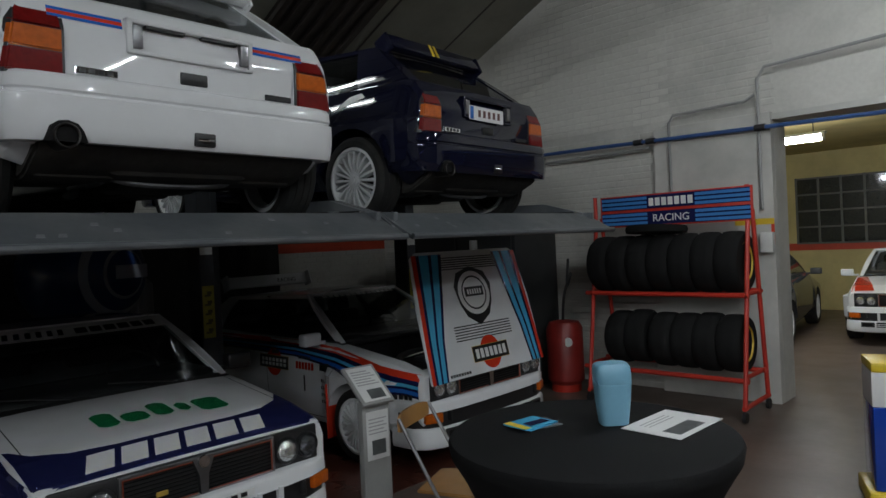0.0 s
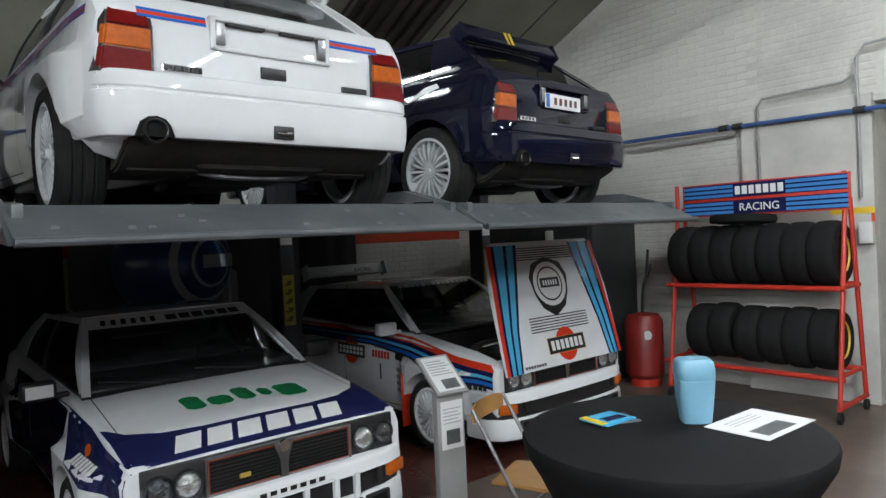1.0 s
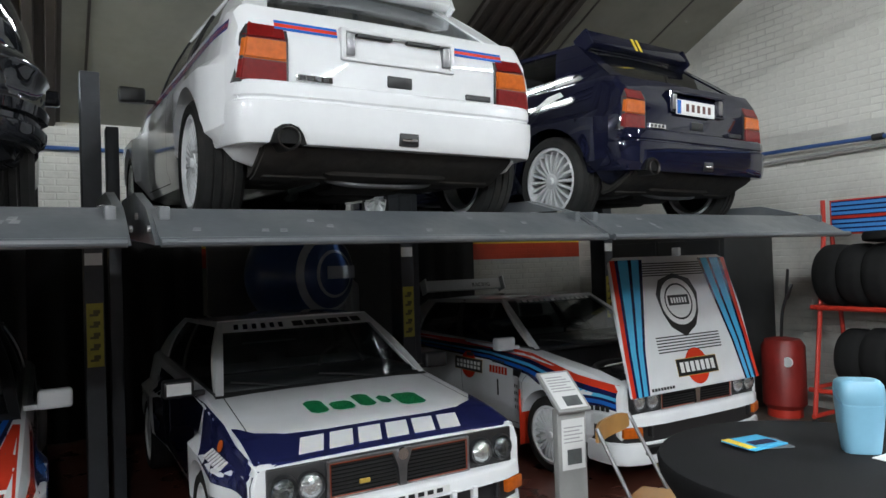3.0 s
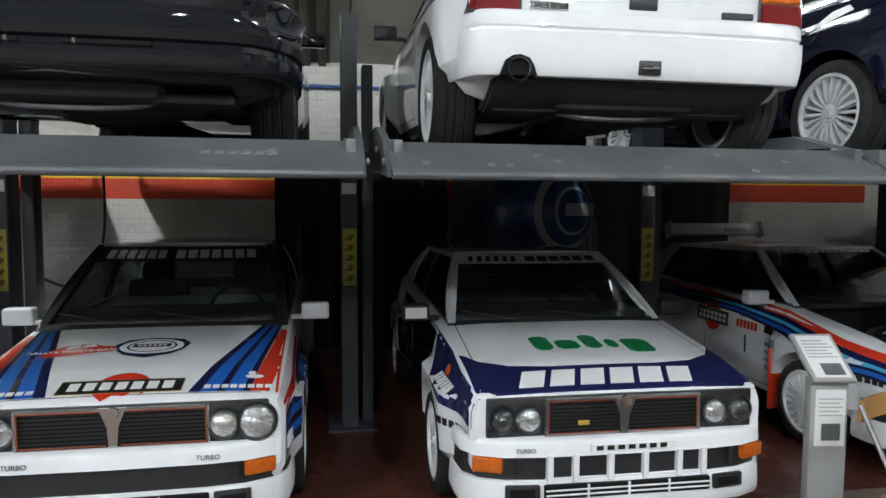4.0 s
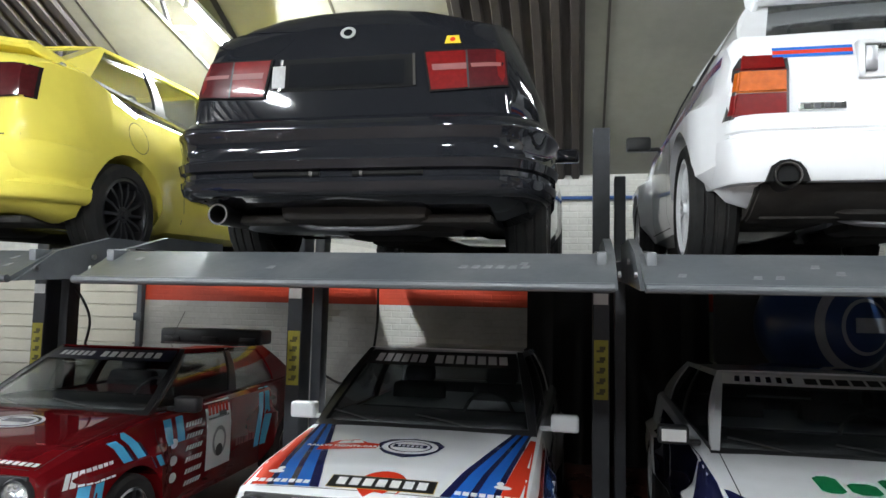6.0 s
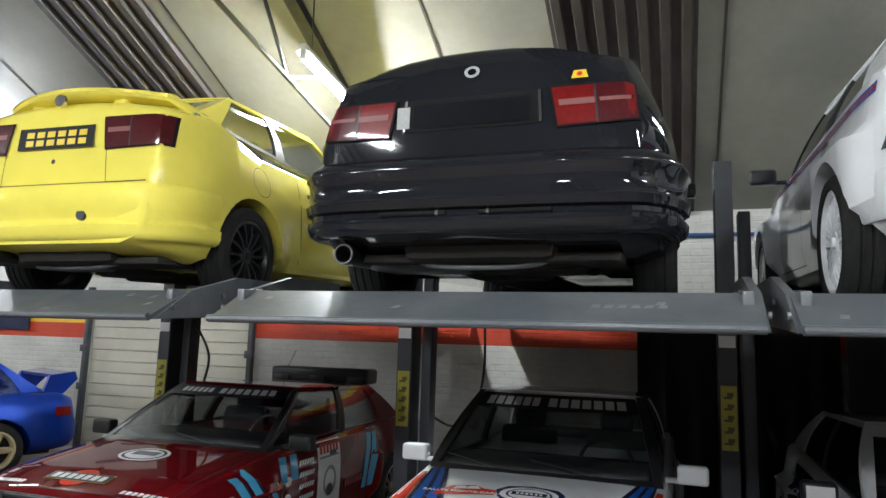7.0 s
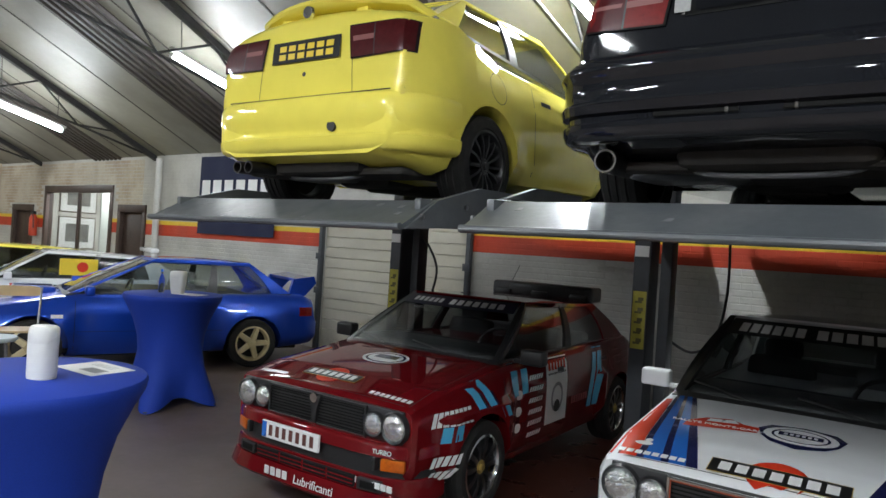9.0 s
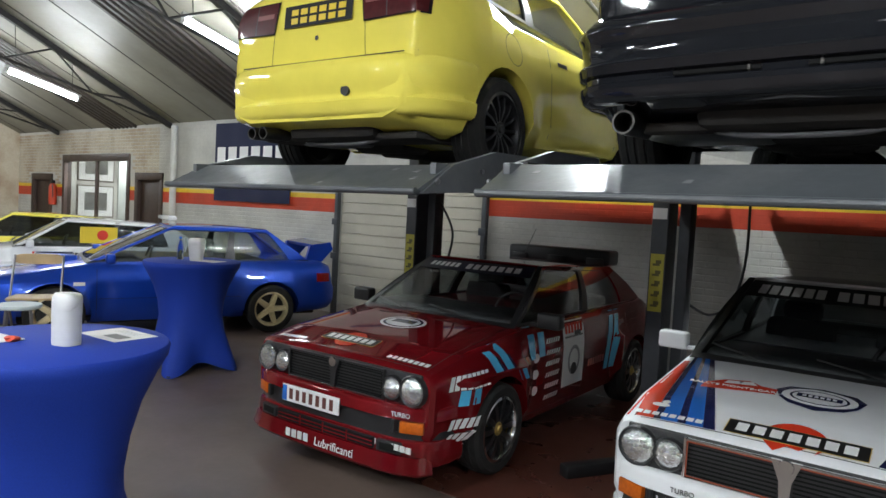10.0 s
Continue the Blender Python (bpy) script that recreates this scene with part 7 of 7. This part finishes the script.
cocktail_table("tall round table with black stretch cover", pose(1.70, -3.92, 0, 0, 0, 20), BLACK_SPANDEX, 0.48)
cocktail_table("tall round table with royal blue stretch cover", pose(-3.52, -3.62, 0, 0, 0, 10), BLUE_SPANDEX, 0.46)
cocktail_table("tall round table with royal blue stretch cover", pose(-6.75, -0.9, 0, 0, 0, 35), BLUE_SPANDEX, 0.47)
TUB_BLUE = mat("pale_blue_plastic", (0.17, 0.36, 0.48), rough=0.4, grain=0.05)
TUB_WHITE = mat("white_plastic", (0.62, 0.62, 0.60), rough=0.4, grain=0.05, stain=0.08)
PAPER = mat("white_paper", (0.66, 0.66, 0.65), rough=0.8, grain=0.03)


def table_bin(label, m, material, r=0.062, h=0.25, square=4.0):
    """Tapered bin of rounded-square section with a swing lid cut at a slant."""
    b = thing("table_bin", label, "bin", "table bins", m)
    n = 40

    def section(q, z, tip=0.0):
        ring = []
        for i in range(n):
            a = 2 * math.pi * i / n
            c, d = math.cos(a), math.sin(a)
            k = (abs(c) ** square + abs(d) ** square) ** (-1 / square)
            x, y = q * k * c, q * k * d * 0.82
            ring.append((x, y, z + tip * y / q))
        return ring
    bm = bmesh.new()
    foot = 0.74 if square > 3 else 0.93
    loft(bm, [section(r * 0.05, 0), section(r * foot, 0), section(r * (foot + 0.03), 0.008), section(r * lerp(foot, 1.0, 0.65), h * 0.4), section(r * 0.99, h * 0.72, 0.012), section(r * 1.0, h * 0.765, 0.03), section(r * 0.93, h * 0.77, 0.03), section(r * 0.9, h * 0.6)])
    part("bin_body", bm, material, b, "", 50)
    bm = bmesh.new()
    loft(bm, [section(r * 0.9, h * 0.74, 0.03), section(r * 0.985, h * 0.785, 0.03), section(r * 0.99, h * 0.86, 0.014), section(r * 0.95, h * 0.94, 0.006), section(r * 0.8, h * 0.99), section(r * 0.4, h), section(r * 0.03, h)])
    part("lid", bm, material, b, "", 50)
    return b


T = 1.1035
table_bin("pale blue plastic table bin with swing lid", pose(1.84, -3.93, T, 0, 0, -45), TUB_BLUE, 0.064, 0.215)
table_bin("white plastic table bin with domed lid", pose(-3.44, -3.59, T, 0, 0, 20), TUB_WHITE, 0.058, 0.21, 2.4)
table_bin("white plastic table bin on the blue table", pose(-6.72, -0.88, T, 0, 0, 30), TUB_WHITE, 0.075, 0.23)


def sheet_of_paper(label, m, w, d, dark=None, material=None):
    s = thing("paper", label, "paper", "papers", m)
    part("sheet", newbox(-w / 2, w / 2, -d / 2, d / 2, 0, 0.002), material or PAPER, s)
    if dark:
        x0, x1, y0, y1 = dark
        part("printed_block", newbox(x0, x1, y0, y1, 0.002, 0.0026), PRINT, s)
    for k in range(3):
        part("printed_line", newbox(-w * 0.3, w * 0.25, d * (0.16 + 0.08 * k), d * (0.18 + 0.08 * k), 0.002, 0.0025), mat("printed_grey", (0.35, 0.35, 0.35), rough=0.8), s)
    return s


sheet_of_paper("white printed sheet with a dark block on the table", pose(1.94, -4.10, T, 0, 0, -3), 0.31, 0.215, (-0.11, 0.07, -0.085, -0.02))
sheet_of_paper("white printed sheet on the blue table", pose(-3.51, -3.34, T, 0, 0, 3), 0.28, 0.20, (-0.02, 0.1, -0.06, 0.0))
sheet_of_paper("white printed sheet on the blue table", pose(-3.70, -3.80, T, 0, 0, 100), 0.24, 0.18)
sheet_of_paper("white sheet on the blue table", pose(-6.62, -0.8, T, 0, 0, 20), 0.28, 0.2)
leaf = thing("leaflet_stack", "stack of blue and yellow leaflets in clear sleeves", "leaflets", "", pose(1.66, -3.71, T, 0, 0, -10))
for k, (dx, rz, mm) in enumerate(((0.02, -14, mat("grey_sleeve", (0.12, 0.13, 0.14), rough=0.2)), (0.0, 6, D_SKY), (-0.012, 2, D_SKY))):
    part("leaflet", newbox(-0.075, 0.075, -0.055, 0.055, 0, 0.004, 0, 1, pose(dx, 0, k * 0.0045, 0, 0, rz)), mm, leaf)
part("yellow_edge", newbox(-0.087, -0.055, -0.055, 0.055, 0.0132, 0.0138), D_YELLOW, leaf)
part("dark_picture", newbox(-0.04, 0.05, -0.035, 0.005, 0.0132, 0.0138), D_NAVY, leaf)
scrap = thing("wrapper", "crumpled red and white wrapper on the blue table", "wrapper", "", pose(-3.62, -3.72, T))
bm = bmesh.new()
bmesh.ops.create_icosphere(bm, subdivisions=2, radius=0.03)
for v in bm.verts:
    v.co *= 0.6 + 0.6 * random.random()
    v.co.z = max(0, v.co.z * 0.5 + 0.01)
part("crumple", bm, BAND_RED, scrap, "", 0)
bottle = thing("water_bottle", "clear plastic water bottle on the blue table", "bottle", "", pose(-6.9, -0.95, T))
part("bottle_body", lathed([(0.002, 0), (0.03, 0), (0.033, 0.02), (0.033, 0.13), (0.012, 0.19), (0.012, 0.21), (0.002, 0.21)], (0, 0, 0), "z", 16), GLASS, bottle)
part("bottle_cap", lathed([(0.002, 0.235), (0.014, 0.235), (0.014, 0.211), (0.002, 0.211)], (0, 0, 0), "z", 12), D_BLUE, bottle)

# wooden folding chair
CHAIR_WOOD = mat("varnished_plywood", (0.42, 0.22, 0.07), rough=0.35, coat=0.3, grain=0.18, grain_scale=9, stain=0.2, stain_scale=4)


def folding_chair(label, m, seat_z=0.45, top=0.84, wood=None):
    c = thing("folding_chair", label, "chair", "folding chairs", m)
    w = wood or CHAIR_WOOD
    bm = bmesh.new()
    slab(bm, [(-0.20, -0.21, seat_z), (0.20, -0.21, seat_z), (0.21, -0.1, seat_z - 0.004), (0.18, 0.20, seat_z - 0.01), (-0.18, 0.20, seat_z - 0.01), (-0.21, -0.1, seat_z - 0.004)], (0, 0, 0.018))
    bmesh.ops.bevel(bm, geom=list(bm.edges), offset=0.006, segments=2, affect="EDGES")
    part("seat", bm, w, c)
    bm = bmesh.new()
    rings = []
    for k in range(11):
        a = -1 + 0.2 * k
        y = 0.27 + 0.03 * (1 - a * a)
        e = 0.05 - 0.018 * abs(a) ** 6
        zc = top - 0.06
        rings.append([(a * 0.205, y, zc - e), (a * 0.205, y, zc + e), (a * 0.205, y + 0.014, zc + e), (a * 0.205, y + 0.014, zc - e)])
    loft(bm, rings)
    part("backrest", bm, w, c)
    for sx in (-1, 1):
        bm = bmesh.new()
        pipe(bm, [(sx * 0.21, -0.24, 0.0), (sx * 0.21, 0.06, seat_z * 0.95), (sx * 0.205, 0.275, top - 0.02)], 0.011)
        part("back_leg", bm, STEEL, c)
        bm = bmesh.new()
        pipe(bm, [(sx * 0.185, 0.30, 0.0), (sx * 0.185, 0.0, seat_z * 0.72), (sx * 0.185, -0.16, seat_z - 0.012)], 0.011)
        part("front_leg", bm, STEEL, c)
    for y, z in ((0.24, 0.1), (-0.19, 0.08)):
        bm = bmesh.new()
        rod(bm, (-0.2, y, z), (0.2, y, z), 0.008)
        part("stretcher", bm, STEEL, c)
    return c


folding_chair("folding chair with varnished plywood seat and back", pose(2.44, -2.66, 0, 0, 0, 22), 0.45, 0.86)
folding_chair("tall folding chair with plywood seat near the coupe", pose(-7.45, -2.1, 0, 0, 0, 60), 0.72, 1.12, mat("pale_plywood", (0.45, 0.32, 0.17), rough=0.4, grain=0.15, grain_scale=9))
st = thing("bar_stool", "round bar stool with pale blue seat", "stool", "", pose(-6.75, -2.5, 0))
part("seat", lathed([(0.003, 0.74), (0.16, 0.74), (0.175, 0.755), (0.17, 0.775), (0.003, 0.78)], (0, 0, 0), "z", 28), mat("pale_seat", (0.45, 0.52, 0.55), rough=0.5, grain=0.05), st)
for k in range(4):
    a = math.pi / 2 * k + 0.4
    bm = bmesh.new()
    rod(bm, (0.2 * math.cos(a), 0.2 * math.sin(a), 0), (0.12 * math.cos(a), 0.12 * math.sin(a), 0.74), 0.012)
    part("leg", bm, STEEL, st)
bm = bmesh.new()
pipe(bm, [(0.175 * math.cos(2 * math.pi * k / 20), 0.175 * math.sin(2 * math.pi * k / 20), 0.25) for k in range(21)], 0.008)
part("foot_ring", bm, STEEL, st)

# grey information stand
STAND = mat("stand_grey_paint", (0.30, 0.30, 0.29), rough=0.5, grain=0.05, stain=0.12)
stand = thing("info_stand", "grey metal information stand with printed sheets", "stand", "", pose(2.47, -1.90, 0, 0, 0, -8))
part("column", newbox(-0.10, 0.10, -0.03, 0.03, 0.012, 0.80, 0.006), STAND, stand)
part("base_plate", newbox(-0.28, 0.16, -0.22, 0.16, 0, 0.012, 0.003), STAND, stand)
top_m = pose(0, -0.07, 0.79, -52)
part("slanted_top", newbox(-0.115, 0.115, -0.012, 0.012, 0, 0.32, 0.004, 1, top_m), STAND, stand)
part("info_sheet", newbox(-0.095, 0.095, -0.0155, -0.0125, 0.02, 0.30, 0, 1, top_m), PAPER, stand)
part("info_picture", newbox(-0.04, 0.07, -0.0175, -0.0155, 0.035, 0.11, 0, 1, top_m), PRINT, stand)
for k in range(6):
    part("text_line", newbox(-0.08, 0.08 - 0.02 * (k % 3), -0.0172, -0.0155, 0.15 + k * 0.022, 0.157 + k * 0.022, 0, 1, top_m), mat("printed_grey", (0.35, 0.35, 0.35)), stand)
part("info_sheet", newbox(-0.075, 0.085, -0.0335, -0.0305, 0.44, 0.74), PAPER, stand)
part("info_picture", newbox(-0.04, 0.06, -0.0355, -0.0335, 0.47, 0.56), PRINT, stand)
for k in range(5):
    part("text_line", newbox(-0.06, 0.07 - 0.02 * (k % 2), -0.0352, -0.0335, 0.60 + k * 0.022, 0.607 + k * 0.022), mat("printed_grey", (0.35, 0.35, 0.35)), stand)

# tyre rack
RACK_RED = mat("red_rack_paint", (0.50, 0.035, 0.02), rough=0.4, grain=0.06, stain=0.15)
RX = 6.30
rack = thing("tyre_rack", "red steel tyre rack on castors with striped header board", "tyre rack")
for y in (-1.32, -2.92):
    bm = bmesh.new()
    pipe(bm, [(RX - 0.30, y, 0.12), (RX - 0.02, y, 1.9), (RX - 0.02, y, 2.18)], 0.022)
    part("upright", bm, RACK_RED, rack)
    bm = bmesh.new()
    pipe(bm, [(RX + 0.34, y, 0.12), (RX + 0.10, y, 1.95)], 0.022)
    part("upright", bm, RACK_RED, rack)
    bm = bmesh.new()
    rod(bm, (RX - 0.32, y, 0.13), (RX + 0.36, y, 0.13), 0.022)
    part("foot_bar", bm, RACK_RED, rack)
    for z in (0.40, 1.16):
        bm = bmesh.new()
        rod(bm, (RX - 0.24, y, z), (RX + 0.26, y, z), 0.02)
        part("cross_bar", bm, RACK_RED, rack)
    for x in (RX - 0.30, RX + 0.34):
        part("castor", lathed([(0.005, -0.015), (0.05, -0.015), (0.05, 0.015), (0.005, 0.015)], (x, y, 0.05), "y", 16), BLACK_PLASTIC, rack)
for x, z in ((RX - 0.25, 0.37), (RX + 0.2, 0.40), (RX - 0.17, 1.15), (RX + 0.16, 1.17)):
    bm = bmesh.new()
    rod(bm, (x, -1.25, z), (x, -2.95, z), 0.024)
    part("shelf_bar", bm, RACK_RED, rack)
hm = part("header_board", newbox(RX - 0.05, RX - 0.03, -2.98, -1.40, 1.84, 2.17, 0.004), RACK_RED, rack)
for k in range(2):
    z = 1.855 + k * 0.165
    part("stripe", newbox(RX - 0.054, RX - 0.05, -2.96, -1.42, z, z + 0.135), D_NAVY, rack)
    for j in range(3):
        part("stripe", newbox(RX - 0.058, RX - 0.054, -2.96, -1.42, z + 0.008 + j * 0.044, z + 0.036 + j * 0.044), mat("sign_blue", (0.045, 0.20, 0.50), rough=0.4, grain=0.05), rack)
part("word_backing", newbox(RX - 0.060, RX - 0.058, -2.44, -1.94, 1.86, 1.98), D_NAVY, rack)
part("word_backing", newbox(RX - 0.060, RX - 0.058, -2.44, -1.94, 2.025, 2.145), D_NAVY, rack)
words("RACING", 0.075, D_WHITE, rack, pose(RX - 0.062, -2.19, 1.885, 90, 0, -90))
for k in range(7):
    part("word_mark", newbox(RX - 0.063, RX - 0.060, -2.42 + k * 0.068, -2.37 + k * 0.068, 2.045, 2.125), D_WHITE, rack)


def loose_wheel(label, y, z, r, rim=None):
    t = thing("tyre", label, "tyre", "racked tyres", pose(RX, y, z))
    h = 0.11
    part("rubber", lathed([(r * 0.62, -h * 0.8), (r * 0.65, -h), (r - 0.03, -h), (r - 0.004, -h * 0.7), (r, -h * 0.3), (r, h * 0.3), (r - 0.004, h * 0.7), (r - 0.03, h), (r * 0.65, h), (r * 0.62, h * 0.8)], (0, 0, 0), "y", 32), SLICK, t)
    if rim:
        part("rim", lathed([(r * 0.55, -h * 0.3), (r * 0.62, -h * 0.95), (r * 0.645, -h * 0.9), (r * 0.62, h * 0.8)], (0, 0, 0), "y", 32), rim, t)
        for k in range(10):
            a = 2 * math.pi * k / 10
            bm = bmesh.new()
            rod(bm, (0.05 * math.cos(a), -h * 0.5, 0.05 * math.sin(a)), (r * 0.6 * math.cos(a), -h * 0.7, r * 0.6 * math.sin(a)), 0.012, 6)
            part("spoke", bm, rim, t)
        part("hub", lathed([(0.003, -h * 0.6), (0.05, -h * 0.6), (0.055, -h * 0.2), (0.003, -h * 0.2)], (0, 0, 0), "y", 16), rim, t)
    return t


SLICK = mat("slick_rubber", (0.010, 0.010, 0.010), rough=0.88, grain=0.25, grain_scale=25, bump=0.1, spec=0.2)
RACK_GOLD = mat("yellow_gold_rim", (0.62, 0.42, 0.06), rough=0.4, metal=0.3, grain=0.1)
for k in range(7):
    loose_wheel("worn black racing tyre on the rack" if k else "racing tyre on a gold wheel, on the rack", -2.78 + k * 0.225, 1.455, 0.295, RACK_GOLD if k == 0 else None)
    if k != 4:
        loose_wheel("worn black racing tyre on the rack" if k else "racing tyre on a gold wheel, on the rack", -2.76 + (k if k < 4 else k - 0.82) * 0.225, 0.68 + (0.02 if k == 5 else 0), 0.275 + (0.01 if k % 3 == 1 else 0), RACK_GOLD if k == 0 else None)
spare = thing("tyre", "flat black tyre lying on top of the rack row", "tyre", "racked tyres", pose(RX, -2.0, 1.80, 0, 4, 0))
part("rubber", lathed([(0.18, -0.03), (0.30, -0.035), (0.31, 0), (0.30, 0.035), (0.18, 0.03)], (0, 0, 0), "z", 32), SLICK, spare)

tank = thing("air_tank", "red steel air tank with hose by the wall", "tank", "", pose(6.35, -0.80, 0))
part("vessel", lathed([(0.01, 0.06), (0.17, 0.08), (0.21, 0.13), (0.21, 0.72), (0.17, 0.79), (0.01, 0.82)], (0, 0, 0), "z", 28), mat("dark_red_tank_paint", (0.24, 0.018, 0.014), rough=0.45, grain=0.1, stain=0.3, stain_scale=4), tank)
part("skirt", lathed([(0.15, 0), (0.17, 0), (0.17, 0.09), (0.15, 0.09)], (0, 0, 0), "z", 24), RACK_RED, tank)
part("gauge", lathed([(0.003, -0.012), (0.05, -0.012), (0.05, 0.01), (0.003, 0.012)], (-0.16, -0.15, 0.58), "x", 18), D_WHITE, tank)
bm = bmesh.new()
pipe(bm, curve_pts([(-0.02, 0, 0.8), (-0.05, -0.05, 1.1), (0.0, -0.12, 1.35), (0.1, 0.0, 1.2), (0.3, 0.1, 1.5)]), 0.016)
part("hose", bm, BLACK_PLASTIC, tank)
comp = thing("compressor", "tall dark compressor cabinet with small white box", "compressor", "", pose(6.35, 0.05, 0))
MACHINE = mat("dark_machine_paint", (0.02, 0.021, 0.022), rough=0.5, grain=0.2, stain=0.2)
part("cabinet", newbox(-0.4, 0.45, -0.50, 1.3, 0, 1.92, 0.03), MACHINE, comp)
for y0, y1 in ((-0.45, 0.38), (0.42, 1.25)):
    part("cabinet_door", newbox(-0.418, -0.4, y0, y1, 0.10, 1.85, 0.008), MACHINE, comp)
part("control_box", newbox(-0.47, -0.418, -0.30, -0.12, 1.25, 1.55, 0.01), mat("grey_machine_paint", (0.06, 0.065, 0.07), rough=0.5, grain=0.1), comp)
part("white_box", newbox(-0.46, -0.418, 0.05, 0.15, 1.62, 1.78, 0.008), WHITE_ENAMEL, comp)

# blue display box near the opening
disp = thing("display_box", "blue display box with white top and yellow foot", "display", "", pose(4.75, -4.28, 0, 0, 0, 20))
part("box_body", newbox(-0.17, 0.17, -0.15, 0.15, 0.10, 0.62, 0.01), paint("display_blue", (0.01, 0.05, 0.35)), disp)
part("foot", newbox(-0.21, 0.21, -0.19, 0.19, 0, 0.10, 0.015), D_YELLOW, disp)
part("white_front", newbox(-0.16, 0.16, -0.153, 0.153, 0.62, 0.84, 0.01), D_WHITE, disp)
part("yellow_top", newbox(-0.172, 0.172, -0.152, 0.152, 0.84, 0.90, 0.01), D_YELLOW, disp)
# wheel ramp lying under the lift
tagged(part("wheel_ramp", newbox(-0.28, 0.28, -0.05, 0.05, 0, 0.09, 0.015, 2, pose(-2.42, -0.55, 0, 0, 0, 60)), BLACK_PLASTIC), "black rubber wheel chock on the floor", "wheel chock")


# ---- single bricks of the gable wall, each an object on one shared mesh ----
gable = bpy.data.objects["wall_right"]
me = bpy.data.meshes.new("brick")
e, d, bw, bh = 0.005, 0.0035, 0.21, 0.065
me.from_pydata([(0, 0, 0), (0, bw, 0), (0, bw, bh), (0, 0, bh), (-d, e, e), (-d, bw - e, e), (-d, bw - e, bh - e), (-d, e, bh - e)], [],
               [(4, 7, 6, 5), (0, 4, 5, 1), (1, 5, 6, 2), (2, 6, 7, 3), (3, 7, 4, 0)])
me.materials.append(BRICK)
made = 0
for row in range(40, 64):
    z = row * 0.075
    for k in range(12):
        y = -1.9 + k * 0.22 + (0.11 if row % 2 else 0.0)
        if y + bw > 0.6 or z + bh > roof_z(y + bw) - 0.1 or made >= 300:
            continue
        ob = new("brick", me)
        ob.parent = gable
        ob.location = (RIGHT_X, y, z)
        made += 1
